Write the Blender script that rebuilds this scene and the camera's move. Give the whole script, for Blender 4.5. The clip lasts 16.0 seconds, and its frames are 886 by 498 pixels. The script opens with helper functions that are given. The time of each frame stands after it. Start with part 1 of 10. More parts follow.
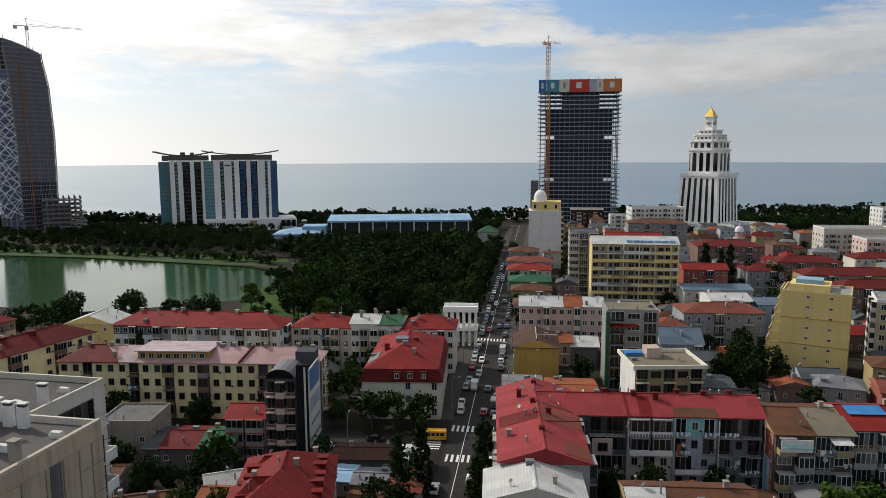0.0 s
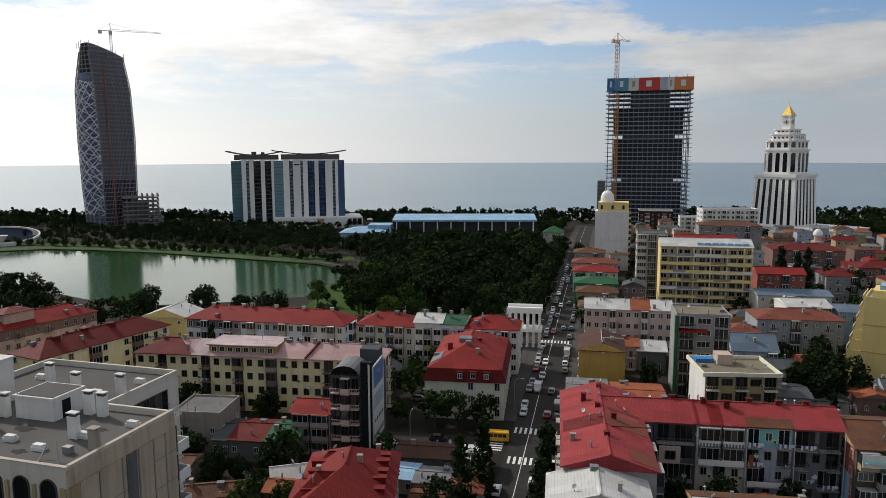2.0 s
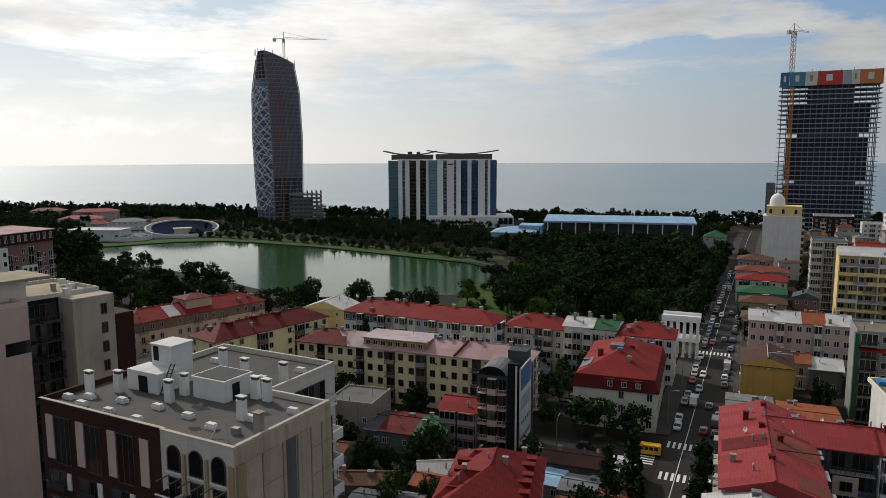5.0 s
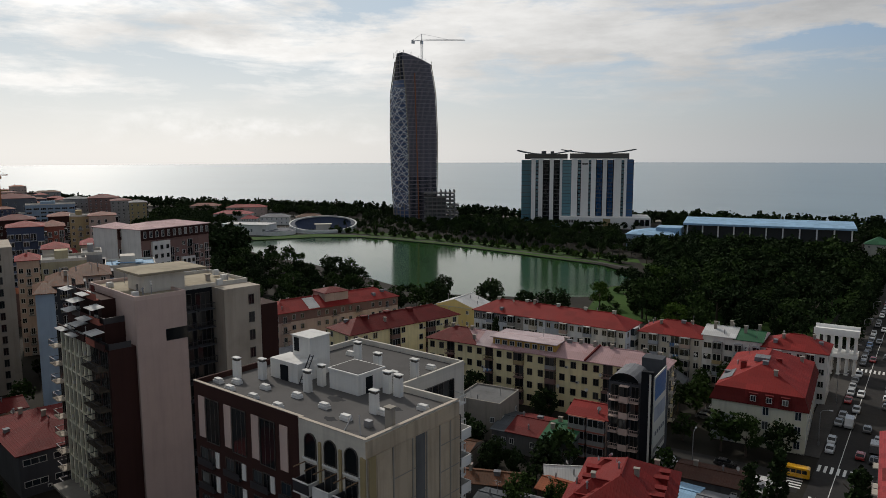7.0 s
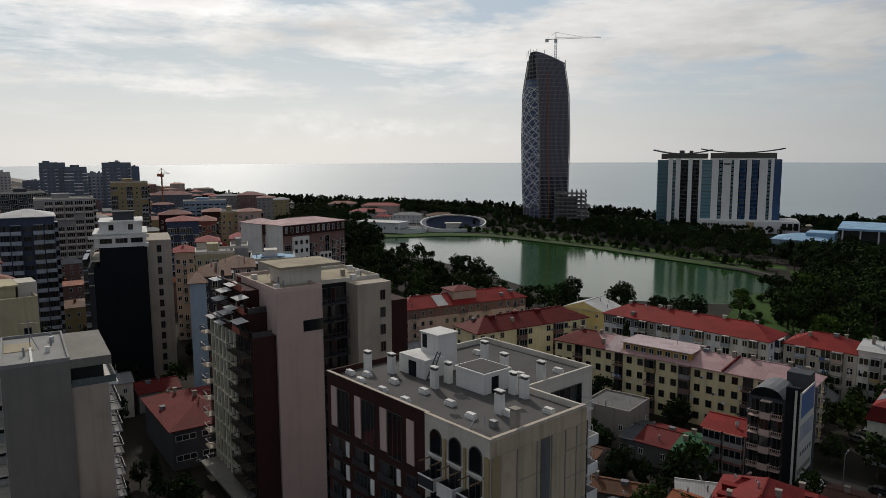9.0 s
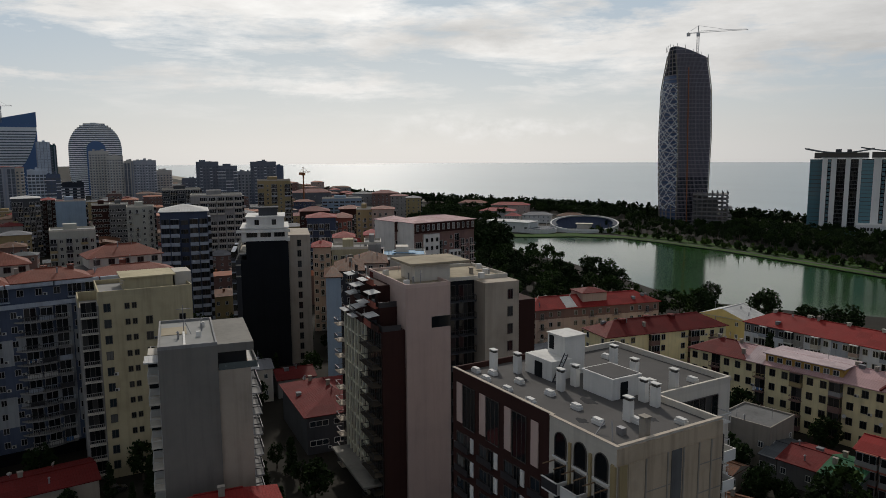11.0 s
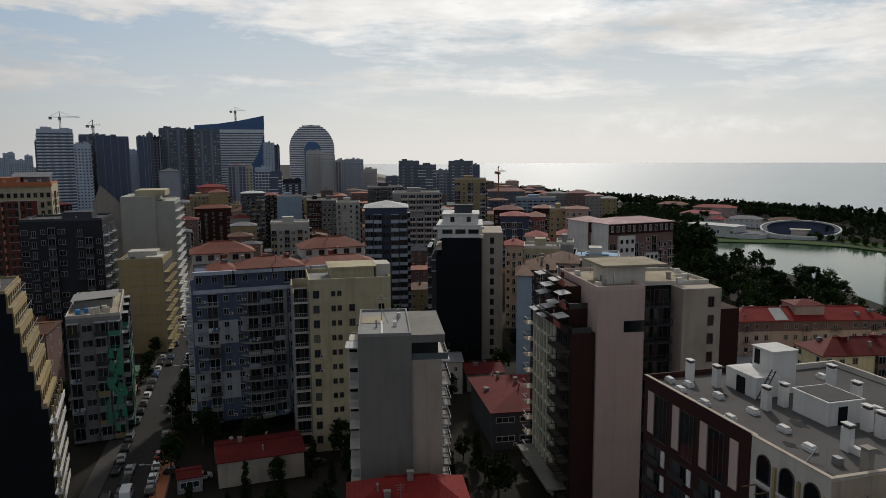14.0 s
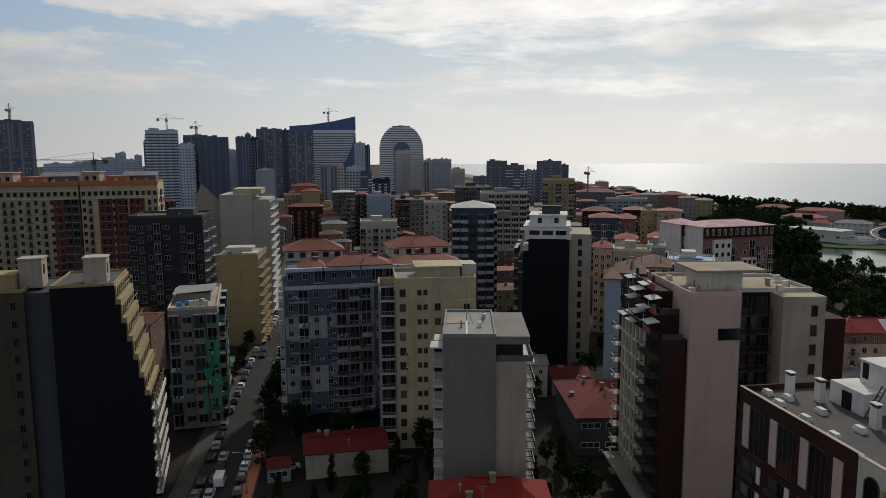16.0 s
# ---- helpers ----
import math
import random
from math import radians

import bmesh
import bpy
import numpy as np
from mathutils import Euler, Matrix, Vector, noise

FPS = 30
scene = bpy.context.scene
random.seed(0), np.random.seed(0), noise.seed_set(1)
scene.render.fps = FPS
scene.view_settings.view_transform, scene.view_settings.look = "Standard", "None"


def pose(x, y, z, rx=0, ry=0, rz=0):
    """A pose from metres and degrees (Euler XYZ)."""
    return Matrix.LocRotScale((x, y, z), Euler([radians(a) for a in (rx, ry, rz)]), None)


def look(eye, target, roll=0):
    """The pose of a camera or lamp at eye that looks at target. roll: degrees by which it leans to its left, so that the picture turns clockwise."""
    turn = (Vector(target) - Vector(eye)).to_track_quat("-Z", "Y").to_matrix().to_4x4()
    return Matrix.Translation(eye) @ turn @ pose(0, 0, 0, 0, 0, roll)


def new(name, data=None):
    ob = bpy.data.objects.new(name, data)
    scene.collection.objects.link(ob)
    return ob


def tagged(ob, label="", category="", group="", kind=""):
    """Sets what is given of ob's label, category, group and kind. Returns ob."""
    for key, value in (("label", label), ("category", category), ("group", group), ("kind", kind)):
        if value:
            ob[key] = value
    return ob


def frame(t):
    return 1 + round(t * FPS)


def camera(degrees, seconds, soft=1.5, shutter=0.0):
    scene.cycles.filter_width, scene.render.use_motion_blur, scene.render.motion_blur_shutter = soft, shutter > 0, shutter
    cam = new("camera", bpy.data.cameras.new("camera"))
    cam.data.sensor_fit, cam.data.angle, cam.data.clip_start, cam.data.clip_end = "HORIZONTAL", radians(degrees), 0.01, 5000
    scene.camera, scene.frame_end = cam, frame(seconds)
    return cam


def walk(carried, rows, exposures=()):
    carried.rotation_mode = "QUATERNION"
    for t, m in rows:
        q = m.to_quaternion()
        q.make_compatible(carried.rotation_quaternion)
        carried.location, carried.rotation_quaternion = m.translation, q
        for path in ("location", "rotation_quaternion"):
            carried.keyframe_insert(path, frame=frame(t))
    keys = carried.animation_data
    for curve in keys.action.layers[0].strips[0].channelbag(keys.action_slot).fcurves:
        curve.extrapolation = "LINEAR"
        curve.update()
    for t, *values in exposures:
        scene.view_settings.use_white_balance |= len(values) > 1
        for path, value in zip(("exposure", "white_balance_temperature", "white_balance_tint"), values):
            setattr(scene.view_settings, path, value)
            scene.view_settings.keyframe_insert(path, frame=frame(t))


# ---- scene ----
cam = camera(63.43, 16.0, soft=0.87)
PATH = [
    (0, pose(-0.000, 0.000, 64.001, 82.396, 0.258, 10.900)),
    (0.5, pose(-0.077, 0.078, 63.997, 82.396, 0.203, 12.143)),
    (1, pose(-0.146, 0.165, 63.989, 82.405, 0.172, 13.413)),
    (1.5, pose(-0.215, 0.269, 63.985, 82.404, 0.178, 14.711)),
    (2, pose(-0.288, 0.398, 63.999, 82.391, 0.196, 16.048)),
    (2.5, pose(-0.367, 0.535, 64.020, 82.401, 0.203, 17.537)),
    (3, pose(-0.456, 0.669, 64.045, 82.423, 0.210, 19.383)),
    (3.5, pose(-0.551, 0.796, 64.072, 82.425, 0.225, 21.255)),
    (4, pose(-0.649, 0.908, 64.101, 82.422, 0.199, 23.293)),
    (6.5, pose(-1.164, 1.351, 64.329, 82.376, 0.186, 36.038)),
    (7, pose(-1.241, 1.432, 64.350, 82.372, 0.188, 38.625)),
    (7.5, pose(-1.304, 1.502, 64.350, 82.381, 0.203, 41.219)),
    (8, pose(-1.366, 1.562, 64.345, 82.390, 0.206, 43.802)),
    (8.5, pose(-1.435, 1.616, 64.339, 82.402, 0.233, 46.382)),
    (9, pose(-1.496, 1.664, 64.326, 82.395, 0.255, 48.969)),
    (11.5, pose(-1.726, 1.950, 64.159, 82.417, 0.336, 61.914)),
    (12, pose(-1.779, 1.979, 64.135, 82.424, 0.353, 64.467)),
    (12.5, pose(-1.827, 2.007, 64.112, 82.427, 0.359, 67.035)),
    (13, pose(-1.884, 2.040, 64.090, 82.444, 0.366, 69.626)),
    (13.5, pose(-1.946, 2.081, 64.068, 82.451, 0.366, 72.199)),
    (14, pose(-2.016, 2.113, 64.057, 82.453, 0.347, 74.742)),
    (14.5, pose(-2.092, 2.143, 64.056, 82.461, 0.329, 76.541)),
    (15, pose(-2.176, 2.169, 64.072, 82.480, 0.313, 78.281)),
    (15.5, pose(-2.270, 2.195, 64.093, 82.495, 0.297, 80.027)),
    (16, pose(-2.374, 2.225, 64.116, 82.493, 0.290, 81.711)),
]
EXPOSURES = [(0.0, 0.36), (4.0, 0.14), (7.0, -0.17), (9.0, -0.3), (12.5, -0.37), (16.0, -0.27)]
walk(cam, PATH, EXPOSURES)

# ---- sky and sun ----
SUN_AZ, SUN_EL = 66.0, 36.0
sun_dir = Vector((-math.sin(radians(SUN_AZ)) * math.cos(radians(SUN_EL)),
                  math.cos(radians(SUN_AZ)) * math.cos(radians(SUN_EL)), math.sin(radians(SUN_EL))))
sun = new("sun", bpy.data.lights.new("sun", "SUN"))
sun.data.energy, sun.data.angle, sun.data.color = 2.6, radians(3.0), (1.0, 0.93, 0.84)
sun.matrix_world = look(sun_dir * 500, (0, 0, 0))


class Nodes:
    """A small helper to wire shader nodes."""

    def __init__(self, tree):
        self.t = tree
        tree.nodes.clear()

    def __call__(self, kind, **kw):
        n = self.t.nodes.new(kind)
        for k, v in kw.items():
            if k == "sky_type":
                n.sky_type = v
            elif k == "noise_dimensions":
                n.noise_dimensions = v
            else:
                self.put(n.inputs[k], v)
        return n

    def put(self, socket, v):
        if isinstance(v, bpy.types.NodeSocket):
            self.t.links.new(v, socket)
        else:
            socket.default_value = v

    def math(self, op, a, b=0.0, c=0.0, clamp=False):
        n = self.t.nodes.new("ShaderNodeMath")
        n.operation, n.use_clamp = op, clamp
        for s, v in zip(n.inputs, (a, b, c)):
            self.put(s, v)
        return n.outputs[0]

    def vec(self, op, a, b=(0, 0, 0)):
        n = self.t.nodes.new("ShaderNodeVectorMath")
        n.operation = op
        self.put(n.inputs[0], a), self.put(n.inputs[1], b)
        return n.outputs["Value"] if op in ("DOT_PRODUCT", "LENGTH") else n.outputs["Vector"]

    def mix(self, f, a, b, mode="MIX"):
        n = self.t.nodes.new("ShaderNodeMix")
        n.data_type, n.blend_type = "RGBA", mode
        self.put(n.inputs[0], f), self.put(n.inputs[6], a), self.put(n.inputs[7], b)
        return n.outputs[2]

    def noise(self, v, scale, detail=4.0, rough=0.55, dist=0.0):
        n = self("ShaderNodeTexNoise", Scale=scale, Detail=detail, Roughness=rough, Distortion=dist)
        self.put(n.inputs["Vector"], v)
        return n.outputs["Fac"]

    def ramp(self, v, lo, hi, a=0.0, b=1.0):
        n = self("ShaderNodeMapRange")
        n.clamp = True
        for s, x in zip(n.inputs, (v, lo, hi, a, b)):
            self.put(s, x)
        return n.outputs[0]


world = bpy.data.worlds.new("sky")
scene.world = world
world.use_nodes = True
N = Nodes(world.node_tree)
way = N("ShaderNodeTexCoord").outputs["Generated"]
sky = N("ShaderNodeTexSky", sky_type="NISHITA")
sky.sun_disc, sky.sun_elevation, sky.sun_rotation = False, radians(SUN_EL), radians(-SUN_AZ)
sky.dust_density, sky.air_density, sky.ozone_density = 2.0, 1.0, 1.5
xyz = N("ShaderNodeSeparateXYZ", Vector=way)
up = N.math("MAXIMUM", xyz.outputs[2], 0.0)
flat = N.math("ADD", up, 0.13)
plane = N("ShaderNodeCombineXYZ", X=N.math("DIVIDE", xyz.outputs[0], flat), Y=N.math("DIVIDE", xyz.outputs[1], flat), Z=0.0).outputs[0]
# bearing (left of the y axis) and height over the horizon, in degrees, both frayed by noise
level = N.vec("MULTIPLY", way, (1.0, 1.0, 4.0))
fray = N.math("SUBTRACT", N.noise(N.vec("MULTIPLY", way, (1.0, 1.0, 3.0)), 5.0, 6.0, 0.6), 0.5)
rag = N.math("SUBTRACT", N.noise(N.vec("ADD", N.vec("MULTIPLY", way, (1.0, 1.0, 3.0)), (4.0, 2.0, 1.0)), 9.0, 6.0, 0.65), 0.5)
bearing = N.math("ADD", N.math("MULTIPLY", N.math("ARCTAN2", N.math("MULTIPLY", xyz.outputs[0], -1.0), xyz.outputs[1]), 57.2958), N.math("MULTIPLY", fray, 14.0))
height = N.math("ADD", N.math("MULTIPLY", N.math("ARCSINE", xyz.outputs[2]), 57.2958), N.math("MULTIPLY", rag, 4.2))


def bank(rows):
    """A sum of soft cloud banks: bearing, height, half width, half height, slope, weight."""
    total = 0.0
    for az, el, wide_by, high_by, slope, weight in rows:
        du = N.math("SUBTRACT", bearing, az)
        u = N.math("DIVIDE", du, wide_by)
        v = N.math("DIVIDE", N.math("SUBTRACT", N.math("SUBTRACT", height, el), N.math("MULTIPLY", du, slope)), high_by)
        q = N.math("ADD", N.math("MULTIPLY", u, u), N.math("MULTIPLY", v, v))
        total = N.math("ADD", total, N.math("MULTIPLY", N.math("EXPONENT", N.math("MULTIPLY", q, -1.0)), weight))
    return total


CLOUDS = ((76, 12.0, 24, 2.6, -0.05, 1.0), (60, 8.8, 15, 2.4, 0.04, 1.0), (66, 5.2, 13, 0.9, 0.03, 0.75), (108, 4.9, 9, 0.6, 0.02, 0.7),
          (90, 5.2, 6, 0.45, 0.0, 0.6), (109, 8.0, 6, 0.6, 0.02, 0.6), (100, 6.8, 5, 0.3, 0.0, 0.5), (112, 11.5, 14, 1.2, 0.05, 0.8),
          (28, 8.8, 15, 3.2, 0.02, 1.0), (8, 9.3, 12, 2.2, 0.03, 0.9), (-13, 6.0, 12, 2.0, -0.11, 0.9), (20, 12.5, 12, 2.0, 0.0, 0.7))
GAPS = ((46.5, 11.2, 4.5, 1.7, 0.08, 1.2), (24.4, 7.3, 2.2, 0.6, 0.0, 0.8), (-4, 10.2, 6, 1.5, 0.10, 1.3), (-16, 11.2, 9, 1.2, -0.03, 1.0),
        (7, 7.6, 5, 0.4, 0.0, 0.6), (101, 8.8, 16, 1.2, 0.06, 0.9), (95, 6.6, 14, 0.7, 0.0, 0.6), (9.0, 7.6, 3, 0.7, 0.0, 0.6))
GREY = ((57, 9.2, 8, 1.5, -0.05, 1.0), (15, 10.2, 10, 1.0, 0.0, 0.5), (27, 7.2, 9, 1.0, 0.03, 0.5), (-12, 4.2, 12, 1.6, 0.0, 0.5), (68, 7.6, 8, 0.5, 0.02, 0.4))
PUFFS = ((58, 1.9, 5.5, 0.85, -0.01, 1.0), (52, 2.0, 3.0, 0.5, 0.0, 0.7), (44, 1.8, 3.0, 0.6, 0.0, 0.5))
banks = N.math("SUBTRACT", bank(CLOUDS), bank(GAPS))
grey = bank(GREY)
heap = N.math("MULTIPLY", bank(PUFFS), N.ramp(N.noise(N.vec("MULTIPLY", way, (1.0, 1.0, 1.4)), 26.0, 5.0, 0.6), 0.36, 0.62, 0.0, 1.5))
big = N.noise(N.vec("ADD", N.vec("MULTIPLY", plane, (1.0, 0.8, 1.0)), (3.1, 7.7, 0.0)), 0.62, 8.0, 0.6, 0.6)
thin = N.noise(level, 4.5, 9.0, 0.62, 0.4)
wisp = N.noise(N.vec("MULTIPLY", way, (1.0, 1.0, 9.0)), 7.0, 7.0, 0.6, 0.5)
shape = N.math("ADD", N.math("ADD", N.math("MULTIPLY", big, 0.35), N.math("MULTIPLY", thin, 0.45)), N.math("MULTIPLY", wisp, 0.25))
shape = N.math("ADD", shape, N.math("MULTIPLY", banks, 0.14))
veil = N.math("MULTIPLY", N.ramp(shape, 0.52, 0.63), N.math("MULTIPLY", N.ramp(up, 0.03, 0.09), N.ramp(up, 0.30, 0.65, 1.0, 0.85)))
behind = N.ramp(N.vec("DOT_PRODUCT", way, (0.5, -0.866, 0.0)), 0.1, 0.7)
toward = N.math("MAXIMUM", N.vec("DOT_PRODUCT", way, tuple(sun_dir)), 0.0)
glow = N.math("POWER", toward, 14.0)
wide = N.math("POWER", N.ramp(N.vec("DOT_PRODUCT", way, tuple(sun_dir)), 0.1, 0.88), 2.4)
lump = N.ramp(N.noise(N.vec("ADD", level, (9.0, 1.0, 0.0)), 6.0, 7.0, 0.62), 0.35, 0.70, 1.08, 0.78)
body = N.math("MULTIPLY", lump, N.ramp(grey, 0.0, 1.0, 1.0, 0.70))
white = N.mix(wide, N.mix(N.math("MAXIMUM", behind, N.ramp(up, 0.2, 0.45)), (3.6, 3.57, 3.55, 1), (8.4, 7.6, 6.6, 1)), (8.7, 8.5, 8.2, 1))
white = N.mix(glow, white, (13.5, 13.2, 12.8, 1))
cloud = N.mix(1.0, white, N("ShaderNodeCombineColor", Red=body, Green=body, Blue=body).outputs[0], "MULTIPLY")
haze = N.ramp(up, 0.0, 0.19, 0.9, 0.08)
dome = N.mix(N.ramp(up, 0.2, 0.5), (0.40, 0.58, 0.78, 1), (0.82, 0.70, 0.57, 1))
low = N.mix(wide, N.mix(behind, (2.9, 3.1, 3.35, 1), (6.6, 6.1, 5.3, 1)), N.mix(N.ramp(up, 0.01, 0.16), (9.4, 8.9, 8.3, 1), (6.5, 6.5, 6.35, 1)))
air = N.mix(N.math("MULTIPLY", wide, 0.85), N.mix(1.0, sky.outputs[0], dome, "MULTIPLY"), (4.5, 5.0, 5.35, 1))
clear = N.mix(haze, air, low)
seen = N.mix(N.math("MULTIPLY", veil, 0.92), clear, cloud)
seen = N.mix(N.math("MINIMUM", N.math("MULTIPLY", heap, 0.55), 0.8), seen, N.mix(wide, (5.0, 5.0, 5.1, 1), (9.3, 9.1, 8.8, 1)))
bg = N("ShaderNodeBackground", Color=seen, Strength=0.13)
N.t.links.new(bg.outputs[0], N("ShaderNodeOutputWorld").inputs[0])


# ---- materials ----
MATS = {}


def principled(name):
    m = bpy.data.materials.new(name)
    m.use_nodes = True
    n = Nodes(m.node_tree)
    b = n("ShaderNodeBsdfPrincipled")
    n.t.links.new(b.outputs[0], n("ShaderNodeOutputMaterial").inputs[0])
    MATS[name] = m
    return m, n, b


def plaster(name, color, dirt=0.35, rough=0.85, streak=0.5, vary=0.08):
    """Painted render: blotches, rain streaks, fine grain, and a small shift from thing to thing."""
    m, n, b = principled(name)
    p = n("ShaderNodeTexCoord").outputs["Object"]
    blot = n.noise(p, 0.18, 5.0, 0.6)
    run = n.noise(n.vec("MULTIPLY", p, (1.1, 1.1, 0.07)), 1.0, 4.0, 0.6)
    fine = n.noise(p, 6.0, 3.0)
    f = n.math("ADD", n.math("MULTIPLY", n.ramp(blot, 0.45, 0.70), dirt * 0.9), n.math("MULTIPLY", n.ramp(run, 0.48, 0.70), dirt * streak * 1.6), clamp=True)
    dark = tuple(c * 0.45 for c in color[:3]) + (1,)
    col = n.mix(f, (*color, 1), dark)
    col = n.mix(n.ramp(fine, 0.3, 0.7, 0.0, 0.25), col, tuple(c * 0.8 for c in color) + (1,))
    r = n("ShaderNodeObjectInfo").outputs["Random"]
    val = n.ramp(r, 0, 1, 1 - vary, 1 + vary)
    col = n.mix(1.0, col, n("ShaderNodeCombineColor", Red=val, Green=val, Blue=val).outputs[0], "MULTIPLY")
    n.put(b.inputs["Base Color"], col)
    b.inputs["Roughness"].default_value = rough
    b.inputs["Specular IOR Level"].default_value = 0.12
    bump = n("ShaderNodeBump", Strength=0.25, Distance=0.03, Height=fine)
    n.put(b.inputs["Normal"], bump.outputs[0])
    return m


def sheet(name, color, rust=0.15, rough=0.68, axis=0, pitch=0.5, worn=(0.2, 0.07, 0.03)):
    """Ribbed metal roof sheet with fading and rust."""
    m, n, b = principled(name)
    p = n("ShaderNodeTexCoord").outputs["Object"]
    x = n("ShaderNodeSeparateXYZ", Vector=p).outputs[axis]
    rib = n.math("PINGPONG", n.math("DIVIDE", x, pitch), 0.5)
    seam = n.ramp(rib, 0.40, 0.5)
    panel = n("ShaderNodeTexWhiteNoise", noise_dimensions="2D")
    xy = n("ShaderNodeSeparateXYZ", Vector=p)
    cell = n("ShaderNodeCombineXYZ", X=n.math("FLOOR", n.math("DIVIDE", xy.outputs[0], 3.4)), Y=n.math("FLOOR", n.math("DIVIDE", xy.outputs[1], 2.3)), Z=0.0)
    n.put(panel.inputs["Vector"], cell.outputs[0])
    big = n.noise(p, 0.25, 6.0, 0.65)
    fine = n.noise(p, 3.0, 5.0, 0.6)
    col = n.mix(n.ramp(big, 0.35, 0.7, 0, 0.45), (*color, 1), tuple(min(1, c * 0.62 + 0.01) for c in color) + (1,))
    col = n.mix(n.math("MULTIPLY", panel.outputs["Value"], 0.5), col, tuple(c * 0.5 for c in color) + (1,))
    spot = n.math("MULTIPLY", n.ramp(n.math("ADD", n.math("MULTIPLY", big, 0.5), n.math("MULTIPLY", fine, 0.5)), 0.62 - rust * 0.3, 0.72 - rust * 0.2), min(1.0, rust * 3))
    col = n.mix(spot, col, (*worn, 1))
    col = n.mix(n.math("MULTIPLY", seam, 0.4), col, tuple(c * 0.35 for c in color) + (1,))
    n.put(b.inputs["Base Color"], col)
    n.put(b.inputs["Roughness"], n.ramp(fine, 0.3, 0.7, rough - 0.1, rough + 0.2))
    b.inputs["Specular IOR Level"].default_value = 0.12
    bump = n("ShaderNodeBump", Strength=0.5, Distance=0.05, Height=n.math("ADD", seam, n.math("MULTIPLY", fine, 0.3)))
    n.put(b.inputs["Normal"], bump.outputs[0])
    return m


def plain(name, color, rough=0.6, metal=0.0, vary=0.15, scale=2.0):
    m, n, b = principled(name)
    p = n("ShaderNodeTexCoord").outputs["Object"]
    f = n.noise(p, scale, 4.0, 0.6)
    r = n("ShaderNodeObjectInfo").outputs["Random"]
    k = n.math("ADD", n.math("MULTIPLY", f, 0.6), n.math("MULTIPLY", r, 0.4))
    n.put(b.inputs["Base Color"], n.mix(k, tuple(c * (1 - vary) for c in color) + (1,), tuple(min(1, c * (1 + vary)) for c in color) + (1,)))
    n.put(b.inputs["Roughness"], n.ramp(f, 0.3, 0.7, max(0.02, rough - 0.08), min(1, rough + 0.1)))
    b.inputs["Metallic"].default_value = metal
    return m


def glazing(name, dark=(0.02, 0.028, 0.035), light=(0.16, 0.16, 0.15), share=0.78, rough=0.06):
    """Window glass: a smooth coat over rooms, blinds and curtains that differ from window to window."""
    m, n, b = principled(name)
    r = n("ShaderNodeObjectInfo").outputs["Random"]
    isl = n("ShaderNodeNewGeometry").outputs["Random Per Island"]
    k = n("ShaderNodeTexWhiteNoise", noise_dimensions="2D")
    n.put(k.inputs["Vector"], n("ShaderNodeCombineXYZ", X=r, Y=isl, Z=0.0).outputs[0])
    n.put(b.inputs["Base Color"], n.mix(n.ramp(k.outputs["Value"], share, 1.0), (*dark, 1), (*light, 1)))
    b.inputs["Roughness"].default_value = rough
    b.inputs["Specular IOR Level"].default_value = 0.35
    return m


for nm, c, d in (("plaster_cream", (0.50, 0.44, 0.29), 0.45), ("plaster_yellow", (0.74, 0.58, 0.24), 0.2), ("plaster_palecream", (0.86, 0.76, 0.46), 0.35), ("plaster_paleblock", (0.76, 0.79, 0.84), 0.4), ("plaster_white", (0.72, 0.71, 0.68), 0.3),
                 ("plaster_offwhite", (0.60, 0.56, 0.49), 0.35), ("plaster_slab", (0.21, 0.20, 0.18), 0.35), ("plaster_ivory", (0.72, 0.70, 0.56), 0.3), ("plaster_grey", (0.31, 0.305, 0.30), 0.45), ("plaster_bluegrey", (0.42, 0.46, 0.53), 0.5),
                 ("plaster_peach", (0.52, 0.40, 0.34), 0.4), ("plaster_pink", (0.57, 0.435, 0.385), 0.2), ("plaster_ochre", (0.52, 0.33, 0.09), 0.3),
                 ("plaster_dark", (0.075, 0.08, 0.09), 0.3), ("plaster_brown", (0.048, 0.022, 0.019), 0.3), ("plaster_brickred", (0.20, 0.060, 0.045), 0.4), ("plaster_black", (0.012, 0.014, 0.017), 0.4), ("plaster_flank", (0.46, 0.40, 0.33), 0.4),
                 ("plaster_blue", (0.100, 0.125, 0.190), 0.55), ("plaster_charcoal", (0.036, 0.037, 0.041), 0.4), ("plaster_umber", (0.10, 0.08, 0.06), 0.6), ("plaster_faded", (0.36, 0.38, 0.40), 0.6), ("plaster_paleblue", (0.32, 0.42, 0.52), 0.3), ("plaster_tan", (0.38, 0.30, 0.16), 0.3),
                 ("plaster_red", (0.34, 0.115, 0.085), 0.3), ("plaster_slate", (0.15, 0.16, 0.18), 0.35), ("plaster_green", (0.08, 0.25, 0.16), 0.4), ("concrete", (0.32, 0.29, 0.25), 0.5),
                 ("concrete_dark", (0.16, 0.16, 0.16), 0.5), ("plaster_palegreen", (0.43, 0.43, 0.38), 0.25), ("stone_white", (0.78, 0.77, 0.74), 0.12)):
    plaster(nm, tuple(0.92 * q for q in c) if nm != "stone_white" else c, d)
